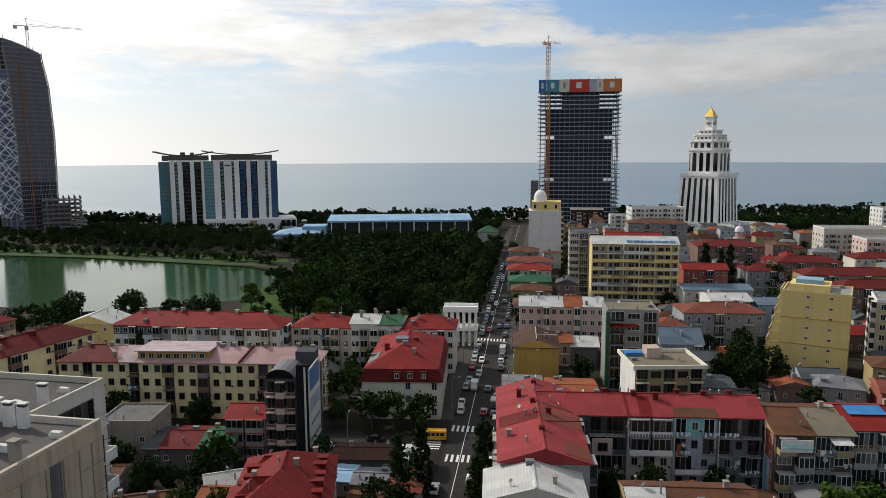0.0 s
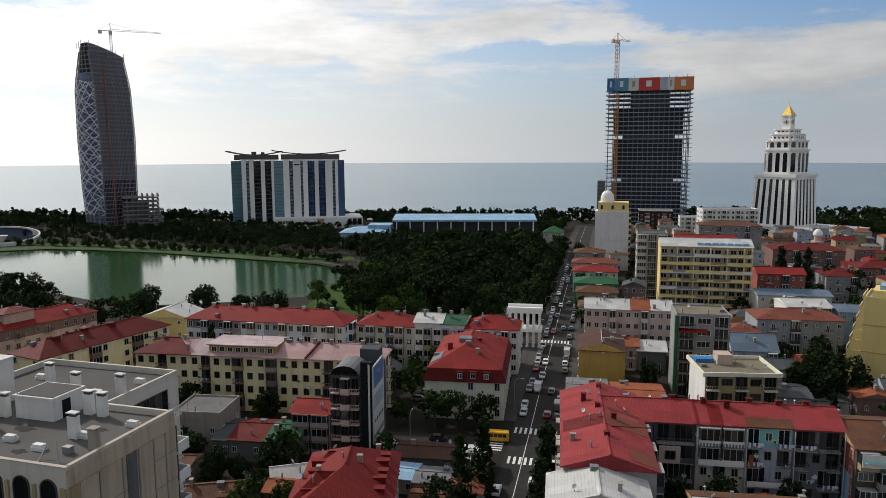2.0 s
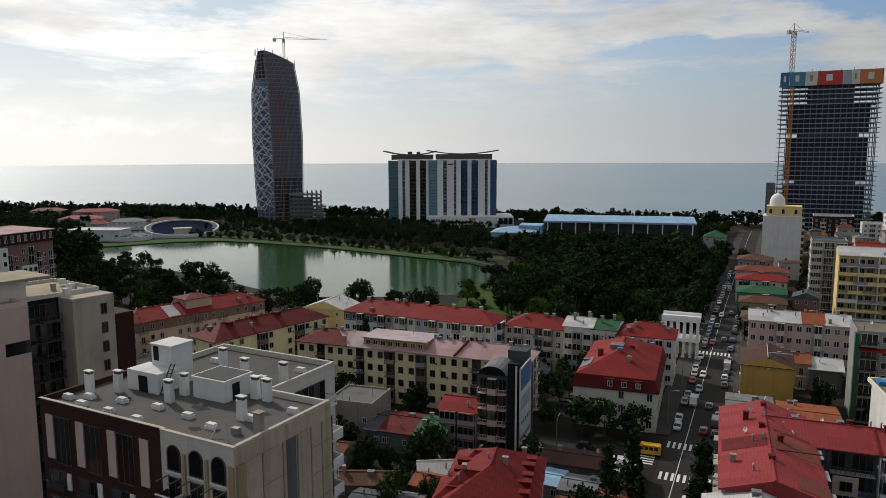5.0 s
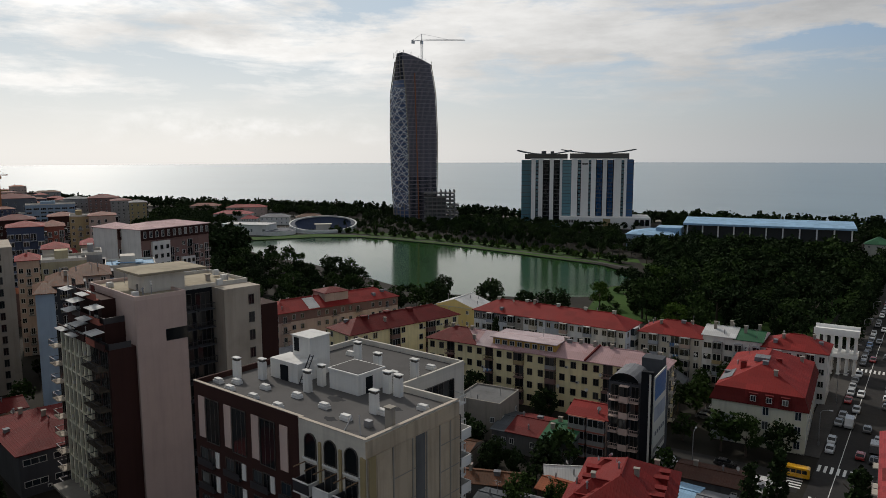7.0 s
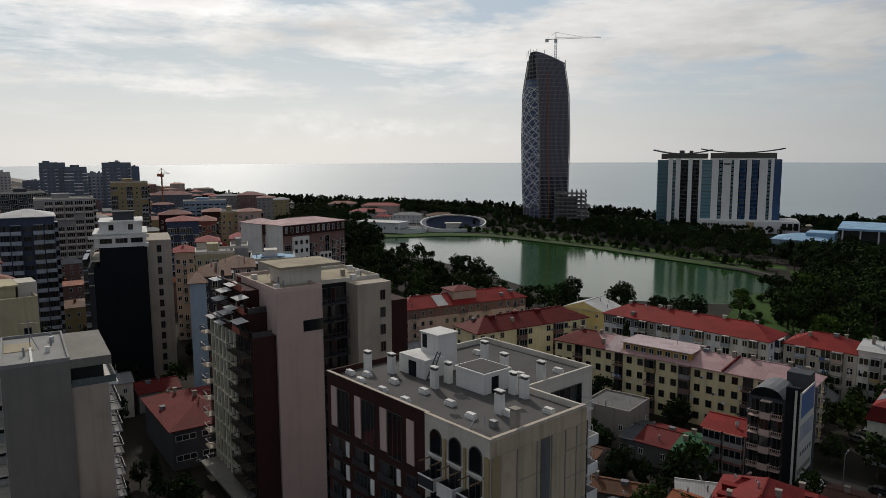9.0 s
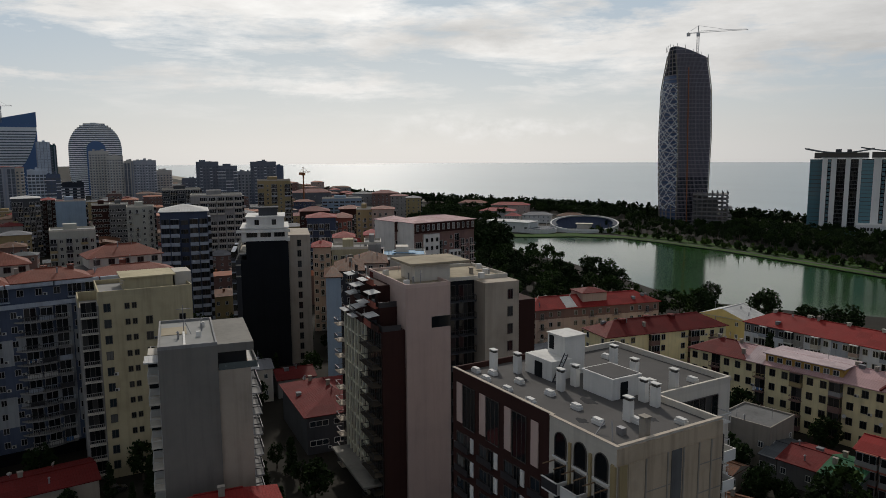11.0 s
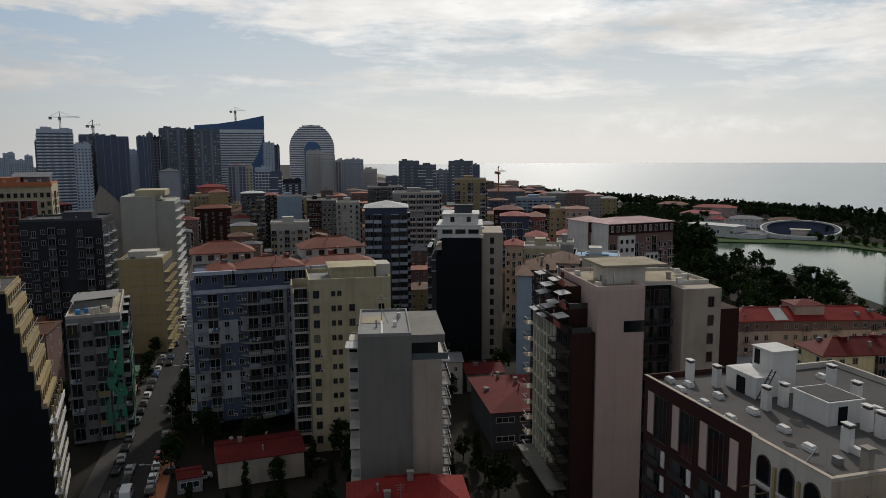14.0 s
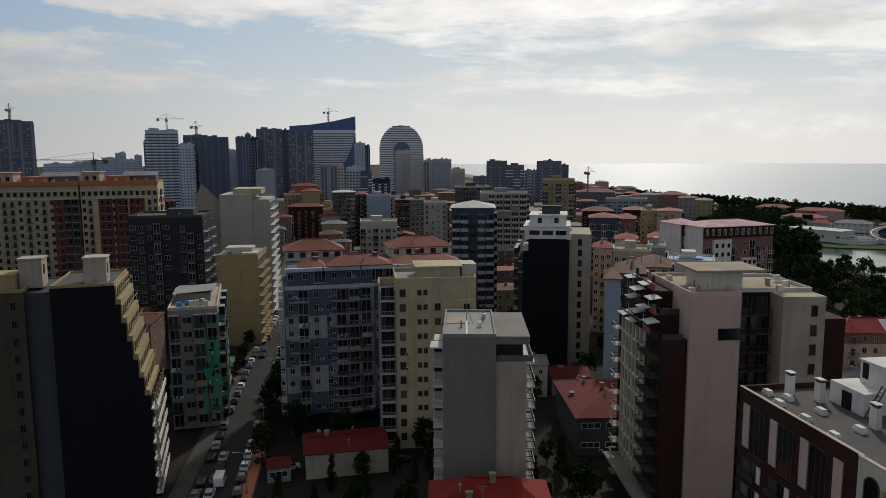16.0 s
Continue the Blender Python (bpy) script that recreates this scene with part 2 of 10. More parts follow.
for nm, c, ru, w in (("roof_red", (0.345, 0.033, 0.029), 0.12, (0.12, 0.03, 0.02)), ("roof_brightred", (0.42, 0.062, 0.066), 0.06, (0.14, 0.03, 0.02)),
                     ("roof_darkred", (0.19, 0.022, 0.020), 0.1, (0.08, 0.025, 0.02)), ("roof_pink", (0.50, 0.325, 0.325), 0.25, (0.30, 0.12, 0.10)),
                     ("roof_rust", (0.15, 0.078, 0.048), 0.5, (0.16, 0.06, 0.03)), ("roof_orange", (0.42, 0.13, 0.06), 0.25, (0.15, 0.06, 0.03)),
                     ("roof_green", (0.035, 0.12, 0.06), 0.1, (0.05, 0.06, 0.04)), ("roof_white", (0.56, 0.56, 0.55), 0.06, (0.3, 0.25, 0.2)),
                     ("roof_grey", (0.20, 0.205, 0.22), 0.2, (0.14, 0.10, 0.08)), ("roof_blue", (0.06, 0.24, 0.55), 0.05, (0.2, 0.25, 0.3)),
                     ("roof_paleblue", (0.30, 0.48, 0.66), 0.05, (0.2, 0.3, 0.4)), ("roof_bluegrey", (0.14, 0.19, 0.25), 0.1, (0.12, 0.12, 0.12)), ("roof_salmon", (0.29, 0.09, 0.06), 0.15, (0.2, 0.08, 0.05)),
                     ("roof_slate", (0.09, 0.10, 0.11), 0.1, (0.05, 0.05, 0.05)), ("roof_black", (0.022, 0.022, 0.024), 0.1, (0.04, 0.03, 0.03)), ("roof_deepred", (0.25, 0.020, 0.018), 0.08, (0.10, 0.02, 0.02)), ("roof_darkrust", (0.12, 0.06, 0.045), 0.5, (0.07, 0.03, 0.02)), ("roof_palepink", (0.50, 0.40, 0.41), 0.2, (0.3, 0.16, 0.15))):
    sheet(nm, tuple(0.72 * q for q in c) if c[0] > 1.6 * c[1] else c, ru, worn=w)
# most tower_ colours are lifted and blued: distance haze mixed into the base colour
for nm, c, d in (("tower_dark", (0.155, 0.175, 0.215), 0.25), ("tower_pale", (0.50, 0.57, 0.66), 0.25), ("tower_grey", (0.36, 0.385, 0.43), 0.3), ("tower_blue", (0.46, 0.53, 0.61), 0.2), ("tower_tan", (0.50, 0.49, 0.46), 0.25),
                 ("tower_black", (0.035, 0.042, 0.055), 0.2), ("tower_teal", (0.05, 0.10, 0.11), 0.2), ("tower_white", (0.76, 0.79, 0.82), 0.1), ("tower_rib", (0.28, 0.31, 0.37), 0.2), ("plaster_navy", (0.06, 0.075, 0.12), 0.3), ("plaster_rose", (0.20, 0.125, 0.11), 0.35)):
    plaster(nm, c, d)
plaster("concrete_warm", (0.48, 0.39, 0.285), 0.55, 0.9, 0.6)
plaster("tower_slab", (0.44, 0.43, 0.45), 0.3)
plaster("podium_grey", (0.20, 0.19, 0.185), 0.5)
plaster("tower_edge", (0.27, 0.25, 0.285), 0.3)
plain("crane_white", (0.55, 0.40, 0.34), 0.6)
plain("crane_pale", (0.52, 0.53, 0.55), 0.6)
plain("hoist_rust", (0.30, 0.11, 0.04), 0.7)
plaster("roof_felt", (0.092, 0.088, 0.086), 0.45, 0.9, 0.0)
plaster("roof_felt_pale", (0.26, 0.26, 0.25), 0.4, 0.85, 0.0)
plaster("roof_olive", (0.17, 0.15, 0.11), 0.5, 0.9, 0.0)
plaster("roof_screed", (0.37, 0.32, 0.235), 0.75, 0.9, 0.0)
plain("frame_white", (0.52, 0.52, 0.50), 0.6)
plain("frame_dark", (0.05, 0.045, 0.04), 0.4)
plain("frame_grey", (0.3, 0.3, 0.31), 0.4)
plain("rail_dark", (0.05, 0.05, 0.055), 0.5, 0.5)
plain("rail_pale", (0.45, 0.45, 0.43), 0.6)
plain("steel", (0.25, 0.25, 0.26), 0.5, 0.4)
plain("crane_paint", (0.5, 0.2, 0.03), 0.5)
plain("gold", (0.75, 0.48, 0.08), 0.3, 0.7)
plain("yellow_paint", (0.75, 0.40, 0.02), 0.3)
plain("rubber", (0.015, 0.015, 0.015), 0.9)
plain("wood", (0.18, 0.11, 0.06), 0.7)
plain("cloth_blue", (0.06, 0.14, 0.3), 0.9)
plain("cloth_red", (0.3, 0.05, 0.05), 0.9)
plain("cloth_white", (0.6, 0.6, 0.6), 0.9)
plain("road_paint", (0.62, 0.62, 0.6), 0.7, vary=0.3)
plain("panel_blue", (0.03, 0.12, 0.30), 0.5)
plain("tower_crown", (0.04, 0.11, 0.26), 0.35)
plain("tower_lattice_glass", (0.045, 0.085, 0.19), 0.35)
plain("tower_curtain", (0.11, 0.105, 0.135), 0.4)
plain("tower_navy", (0.05, 0.08, 0.145), 0.3)
plain("tower_glass", (0.065, 0.085, 0.115), 0.3)
plain("panel_turquoise", (0.16, 0.42, 0.42), 0.6)
plain("panel_teal", (0.05, 0.20, 0.28), 0.5)
plain("panel_white", (0.55, 0.55, 0.5), 0.5)
plain("glass_rail", (0.10, 0.12, 0.12), 0.2)
plain("panel_red", (0.42, 0.03, 0.02), 0.5)
plain("panel_orange", (0.5, 0.16, 0.04), 0.5)
plain("netting", (0.05, 0.25, 0.15), 0.8)
plain("brick_orange", (0.40, 0.14, 0.06), 0.8)
plain("bark", (0.08, 0.06, 0.045), 0.9)
glazing("glass")
glazing("glass_dark", (0.008, 0.01, 0.012), (0.05, 0.05, 0.05), 0.6)
glazing("glass_teal", (0.06, 0.14, 0.17), (0.16, 0.30, 0.34), 0.3)
glazing("glass_tower", (0.035, 0.04, 0.05), (0.10, 0.10, 0.11), 0.4)
glazing("glass_blue", (0.015, 0.06, 0.17), (0.06, 0.12, 0.22), 0.4)
glazing("glass_car", (0.01, 0.012, 0.014), (0.03, 0.03, 0.03), 0.5)


def ground_mat(name, color, other, rough=0.9, s1=0.06, s2=1.5, bump=0.3):
    m, n, b = principled(name)
    p = n("ShaderNodeTexCoord").outputs["Object"]
    a, f = n.noise(p, s1, 6.0, 0.6), n.noise(p, s2, 6.0, 0.6)
    k = n.math("ADD", n.math("MULTIPLY", n.ramp(a, 0.35, 0.65), 0.6), n.math("MULTIPLY", n.ramp(f, 0.3, 0.7), 0.4))
    n.put(b.inputs["Base Color"], n.mix(k, (*color, 1), (*other, 1)))
    b.inputs["Roughness"].default_value = rough
    b.inputs["Specular IOR Level"].default_value = 0.1
    n.put(b.inputs["Normal"], n("ShaderNodeBump", Strength=bump, Distance=0.05, Height=f).outputs[0])
    return m


ground_mat("earth", (0.014, 0.014, 0.011), (0.030, 0.026, 0.021))
ground_mat("asphalt", (0.024, 0.023, 0.023), (0.041, 0.039, 0.037), 0.85, 0.05, 0.8, 0.15)
ground_mat("paving", (0.045, 0.042, 0.04), (0.085, 0.08, 0.075), 0.9, 0.1, 2.0)
ground_mat("grass", (0.026, 0.060, 0.012), (0.048, 0.092, 0.020), 0.95, 0.05, 0.8)
ground_mat("sand", (0.2, 0.18, 0.15), (0.3, 0.28, 0.24), 0.95, 0.03, 0.5)


def water_mat(name, color, rough, scale, strength, stretch=(1, 1, 1), glitter=0.0):
    """Water: a smooth sheet with small ripples; glitter: a rougher lobe that catches the sun."""
    m, n, b = principled(name)
    p = n.vec("MULTIPLY", n("ShaderNodeTexCoord").outputs["Object"], stretch)
    wide = n.noise(p, scale * 0.05, 5.0, 0.6)
    h = n.math("ADD", n.noise(p, scale, 4.0, 0.6), n.noise(p, scale * 0.2, 3.0, 0.5))
    n.put(b.inputs["Base Color"], n.mix(n.ramp(wide, 0.35, 0.65), (*color, 1), tuple(c * 0.8 for c in color) + (1,)))
    n.put(b.inputs["Roughness"], n.ramp(wide, 0.3, 0.7, rough, rough * 1.4))
    b.inputs["IOR"].default_value = 1.33
    b.inputs["Coat Weight"].default_value = glitter
    b.inputs["Coat Roughness"].default_value = 0.42
    b.inputs["Coat IOR"].default_value = 1.33
    n.put(b.inputs["Normal"], n("ShaderNodeBump", Strength=strength, Distance=0.5, Height=h).outputs[0])
    return m


water_mat("sea_water", (0.05, 0.115, 0.145), 0.19, 0.15, 0.003, (0.5, 1.4, 1), 0.5)
water_mat("lake_water", (0.022, 0.062, 0.018), 0.09, 0.5, 0.012)


def leaf_mat(name, color):
    m, n, b = principled(name)
    r = n("ShaderNodeNewGeometry").outputs["Random Per Island"]
    o = n("ShaderNodeObjectInfo").outputs["Random"]
    k = n.math("ADD", n.math("MULTIPLY", r, 0.6), n.math("MULTIPLY", o, 0.4))
    n.put(b.inputs["Base Color"], n.mix(k, tuple(c * 0.7 for c in color) + (1,), (color[0] * 1.3, color[1] * 1.25, color[2], 1)))
    b.inputs["Roughness"].default_value = 0.9
    b.inputs["Specular IOR Level"].default_value = 0.05
    return m


leaf_mat("leaf", (0.025, 0.046, 0.013))
leaf_mat("leaf_dark", (0.014, 0.026, 0.010))
leaf_mat("leaf_bright", (0.045, 0.080, 0.016))


def paint(name, color):
    m, n, b = principled(name)
    b.inputs["Base Color"].default_value = (*color, 1)
    f = n.noise(n("ShaderNodeTexCoord").outputs["Object"], 3.0, 4.0)
    n.put(b.inputs["Roughness"], n.ramp(f, 0.3, 0.7, 0.22, 0.4))
    b.inputs["Coat Weight"].default_value = 0.5
    return m


for nm, c in (("car_white", (0.7, 0.7, 0.7)), ("car_silver", (0.38, 0.39, 0.40)), ("car_black", (0.02, 0.02, 0.022)), ("car_grey", (0.12, 0.125, 0.13)),
              ("car_blue", (0.04, 0.09, 0.2)), ("car_red", (0.3, 0.02, 0.02)), ("car_yellow", (0.75, 0.38, 0.01))):
    paint(nm, c)


# ---- mesh helpers ----
class Shape:
    """Collects faces with material slots, then becomes one mesh."""

    def __init__(self):
        self.v, self.f, self.m = [], [], []

    def poly(self, pts, mi=0):
        i = len(self.v)
        self.v += [tuple(p) for p in pts]
        self.f.append(tuple(range(i, i + len(pts))))
        self.m.append(mi)
        return self

    def box(self, x0, y0, z0, x1, y1, z1, mi=0):
        i = len(self.v)
        self.v += [(x, y, z) for z in (z0, z1) for x, y in ((x0, y0), (x1, y0), (x1, y1), (x0, y1))]
        self.f += [tuple(i + k for k in q) for q in ((3, 2, 1, 0), (4, 5, 6, 7), (0, 1, 5, 4), (1, 2, 6, 5), (2, 3, 7, 6), (3, 0, 4, 7))]
        self.m += [mi] * 6
        return self

    def prism(self, ring, z0, z1, mi=0, top=None):
        """A closed ring of (x, y), counter-clockwise, raised from z0 to z1."""
        i, n = len(self.v), len(ring)
        self.v += [(x, y, z0) for x, y in ring] + [(x, y, z1) for x, y in ring]
        self.f += [tuple(range(i + n - 1, i - 1, -1)), tuple(range(i + n, i + 2 * n))]
        self.m += [mi, mi if top is None else top]
        for k in range(n):
            j = (k + 1) % n
            self.f.append((i + k, i + j, i + n + j, i + n + k))
            self.m.append(mi)
        return self

    def tube(self, x, y, z0, z1, r0, r1, n=10, mi=0):
        i = len(self.v)
        for z, r in ((z0, r0), (z1, r1)):
            self.v += [(x + r * math.cos(k * math.tau / n), y + r * math.sin(k * math.tau / n), z) for k in range(n)]
        self.f += [tuple(range(i + n - 1, i - 1, -1)), tuple(range(i + n, i + 2 * n))]
        self.f += [(i + k, i + (k + 1) % n, i + n + (k + 1) % n, i + n + k) for k in range(n)]
        self.m += [mi] * (n + 2)
        return self

    def bar(self, a, b, r=0.1, mi=0):
        """A square bar from a to b."""
        a, b = Vector(a), Vector(b)
        d = (b - a).normalized()
        s = d.cross(Vector((0, 0, 1)))
        s = s.normalized() if s.length > 0.01 else Vector((1, 0, 0))
        u = s.cross(d)
        i = len(self.v)
        for e in (a, b):
            self.v += [tuple(e + s * (r * p) + u * (r * q)) for p, q in ((-1, -1), (1, -1), (1, 1), (-1, 1))]
        self.f += [tuple(i + k for k in q) for q in ((3, 2, 1, 0), (4, 5, 6, 7), (0, 1, 5, 4), (1, 2, 6, 5), (2, 3, 7, 6), (3, 0, 4, 7))]
        self.m += [mi] * 6
        return self

    def dome(self, x, y, z, r, h, n=16, rings=5, mi=0):
        i = len(self.v)
        for k in range(rings):
            a = k / rings * math.pi / 2
            self.v += [(x + r * math.cos(a) * math.cos(q * math.tau / n), y + r * math.cos(a) * math.sin(q * math.tau / n), z + h * math.sin(a)) for q in range(n)]
        self.v.append((x, y, z + h))
        for k in range(rings - 1):
            self.f += [(i + k * n + q, i + k * n + (q + 1) % n, i + (k + 1) * n + (q + 1) % n, i + (k + 1) * n + q) for q in range(n)]
        self.f += [(i + (rings - 1) * n + q, i + (rings - 1) * n + (q + 1) % n, i + rings * n) for q in range(n)]
        self.m += [mi] * (n * rings)
        return self

    def data(self, name, mats):
        me = bpy.data.meshes.new(name)
        me.from_pydata(self.v, [], self.f)
        for q in mats:
            me.materials.append(MATS[q])
        me.polygons.foreach_set("material_index", self.m)
        me.update()
        return me


def part(name, shape, mats, parent=None, label="", m=None):
    """Links a Shape, or ready mesh data, as one object under a thing or a part."""
    data = shape if isinstance(shape, bpy.types.Mesh) else shape.data(name, mats if isinstance(mats, (list, tuple)) else [mats])
    ob = new(name, data)
    ob.parent = parent
    if m is not None:
        ob.matrix_basis = m
    return tagged(ob, label)


def thing(name, x, y, rot, label, category, group="", z=0.0, kind=""):
    ob = new(name)
    ob.matrix_basis = pose(x, y, z, 0, 0, rot)
    return tagged(ob, label, category, group, kind)


# ---- windows, balconies and other repeated pieces; meshes are shared ----
CACHE = {}


def window_shape(w, h, frame_m, glass, arch, sill):
    """A frame with recessed panes, all one connected piece. Slots: frame, glass."""
    s, t = Shape(), 0.10
    if arch:
        n, r = 10, w / 2
        outer = [(-r, 0), (r, 0)] + [(r * math.cos(a), h - r + r * math.sin(a)) for a in [k * math.pi / n for k in range(n + 1)]]
        inner = [(x * (1 - 2 * t / w), t + z * (h - 2 * t) / h) for x, z in outer]
    else:
        outer = [(-w / 2, 0), (w / 2, 0), (w / 2, h), (-w / 2, h)]
        inner = [(-w / 2 + t, t), (w / 2 - t, t), (w / 2 - t, h - t), (-w / 2 + t, h - t)]
    n = len(outer)
    for y, ring in ((0.02, outer), (-0.11, outer), (-0.11, inner), (-0.03, inner)):
        s.v += [(x, y, z) for x, z in ring]
    for k in range(n):
        j = (k + 1) % n
        for a in (0, n, 2 * n):
            s.f.append((a + k, a + j, a + n + j, a + n + k))
            s.m.append(0)
    if arch or w < 0.8:
        s.f.append(tuple(range(3 * n, 4 * n)))
        s.m.append(1)
    else:
        i, e = len(s.v), 0.05
        cut = [0.0] if w < 2.4 else [-w / 6, w / 6]
        for c in cut:
            s.v += [(c - e, -0.03, t), (c + e, -0.03, t), (c + e, -0.03, h - t), (c - e, -0.03, h - t)]
        left_lo, left_hi = 3 * n, 3 * n + 3
        for q in range(len(cut)):
            o = i + 4 * q
            s.f += [(left_lo, o, o + 3, left_hi), (o, o + 1, o + 2, o + 3)]
            s.m += [1, 0]
            left_lo, left_hi = o + 1, o + 2
        s.f.append((left_lo, 3 * n + 1, 3 * n + 2, left_hi))
        s.m.append(1)
    return s


def window_mesh(w, h, frame_m="frame_white", glass="glass", arch=False, sill=True, raw=False):
    key = ("win", round(w, 2), round(h, 2), frame_m, glass, arch)
    if key not in CACHE:
        s = window_shape(w, h, frame_m, glass, arch, sill)
        CACHE[key] = (s, [frame_m, glass], None)
    return from_cache(key, "window", raw)


def from_cache(key, name, raw):
    s, mats, me = CACHE[key]
    if raw:
        return s, mats
    if me is None:
        me = s.data(name, mats)
        CACHE[key] = (s, mats, me)
    return me


def balcony_mesh(w, depth=1.3, fh=3.0, rail="rail_dark", slab="plaster_offwhite", solid=False, glazed=False, frame_m="frame_white", glass="glass", raw=False):
    """A slab with a railing before a dark glazed door; glazed: closed in up to the next slab."""
    key = ("bal", raw, round(w, 2), depth, round(fh, 2), rail, slab, solid, glazed, frame_m, glass)
    if key not in CACHE:
        s = Shape()
        a, b = -w / 2, w / 2
        s.box(a, -depth, -0.18, b, 0.02, 0.0)
        if solid:
            s.box(a, -depth, 0.005, b, -depth + 0.1, 1.0, 1)
            s.box(a, -depth + 0.105, 0.005, a + 0.1, 0, 1.0, 1), s.box(b - 0.1, -depth + 0.105, 0.005, b, 0, 1.0, 1)
        else:
            n = max(3, int(w / (1.3 if raw else 0.35)))
            s.box(a, -depth, 0.95, b, -depth + 0.07, 1.05, 1)
            s.box(a, -depth + 0.075, 0.95, a + 0.06, 0, 1.05, 1), s.box(b - 0.06, -depth + 0.075, 0.95, b, 0, 1.05, 1)
            for k in range(n + 1):
                x = a + 0.03 + (w - 0.06) * k / n
                s.box(x - 0.03, -depth + 0.02, 0.005, x + 0.03, -depth + 0.06, 0.945, 1)
        z = 1.0 if glazed else 0.0
        y = -depth + 0.03 if glazed else -0.04
        n = max(2, int(round(w / 1.1)))
        top = fh - 0.35
        s.box(a + 0.15, y - 0.04, top - 0.1, b - 0.15, y + 0.04, top, 2)
        for k in range(n + 1):
            x = a + 0.2 + (w - 0.4) * k / n
            s.box(x - 0.05, y - 0.05, z + 0.01, x + 0.05, y + 0.04, top - 0.105, 2)
        for k in range(n):
            x0, x1 = a + 0.25 + (w - 0.4) * k / n, a + 0.15 + (w - 0.4) * (k + 1) / n
            s.poly([(x0, y, z + 0.05), (x1, y, z + 0.05), (x1, y, top - 0.1), (x0, y, top - 0.1)], 3)
        if glazed:
            for x in (a + 0.03, b - 0.03):
                s.poly([(x, y, z + 0.05), (x, 0, z + 0.05), (x, 0, top), (x, y, top)], 3)
            s.box(a, -depth, top + 0.003, b, 0, top + 0.1, 0)
        CACHE[key] = (s, [slab, rail, frame_m, glass], None)
    return from_cache(key, "balcony", raw)


def ledge_mesh(w, depth, rail, slab, raw=False):
    """A small balcony: a slab with an open railing of bars."""
    key = ("ledge", w, depth, rail, slab)
    if key not in CACHE:
        s, a = Shape(), w / 2
        s.box(-a, -depth, -0.2, a, 0.02, 0.0)
        s.box(-a, -depth, 0.95, a, -depth + 0.07, 1.05, 1)
        for x in (-a, a - 0.06):
            s.box(x, -depth + 0.075, 0.95, x + 0.06, 0, 1.05, 1)
        n = max(4, int(w / 0.4))
        for k in range(n + 1):
            x = -a + 0.03 + (w - 0.06) * k / n
            s.box(x - 0.03, -depth + 0.015, 0.002, x + 0.03, -depth + 0.06, 0.948, 1)
        CACHE[key] = (s, [slab, rail], None)
    return from_cache(key, "balcony", raw)


def conditioner_mesh():
    if "ac" not in CACHE:
        s = Shape().box(-0.4, -0.35, 0, 0.4, 0.0, 0.55).tube(0, 0, 0, 0.01, 0.01, 0.01, 6)
        s.box(-0.32, -0.37, 0.05, 0.12, -0.352, 0.5, 1)
        CACHE["ac"] = s.data("air_conditioner", ["frame_white", "rail_dark"])
    return CACHE["ac"]


def washing_mesh(k):
    """A line of hung washing."""
    key = ("wash", k)
    if key not in CACHE:
        s, r = Shape(), random.Random(k)
        x = -1.1
        while x < 1.0:
            w, h = r.uniform(0.25, 0.6), r.uniform(0.4, 1.0)
            mi = r.randrange(3)
            s.poly([(x, 0, 0), (x, 0.05, -h), (x + w, -0.03, -h), (x + w, 0, 0)], mi)
            x += w + 0.06
        CACHE[key] = s.data("washing", ["cloth_white", "cloth_blue", "cloth_red"])
    return CACHE[key]


def dish_mesh():
    if "dish" not in CACHE:
        s = Shape()
        n = 12
        for r0, r1, y0, y1 in ((0.0, 0.25, 0.0, -0.04), (0.25, 0.45, -0.04, -0.14)):
            for k in range(n):
                a, b = k * math.tau / n, (k + 1) * math.tau / n
                s.poly([(r0 * math.cos(a), y0, r0 * math.sin(a)), (r1 * math.cos(a), y1, r1 * math.sin(a)), (r1 * math.cos(b), y1, r1 * math.sin(b)), (r0 * math.cos(b) + 1e-4, y0, r0 * math.sin(b) + 1e-4)])
        s.bar((0, 0.02, 0), (0, 0.02, -0.7), 0.04, 1)
        s.bar((0, -0.02, -0.4), (0, -0.45, 0), 0.015, 1)
        CACHE["dish"] = s.data("satellite_dish", ["frame_white", "steel"])
    return CACHE["dish"]


def join(target, raw, m):
    """Adds a repeated piece to a joined part, at a pose."""
    (sh, mats), (src, names) = target, raw
    slots = []
    for q in names:
        if q not in mats:
            mats.append(q)
        slots.append(mats.index(q))
    i = len(sh.v)
    sh.v += [tuple(m @ Vector(p)) for p in src.v]
    sh.f += [tuple(i + k for k in f) for f in src.f]
    sh.m += [slots[k] for k in src.m]


FAR = 215.0
FOOT = []  # footprints of all buildings


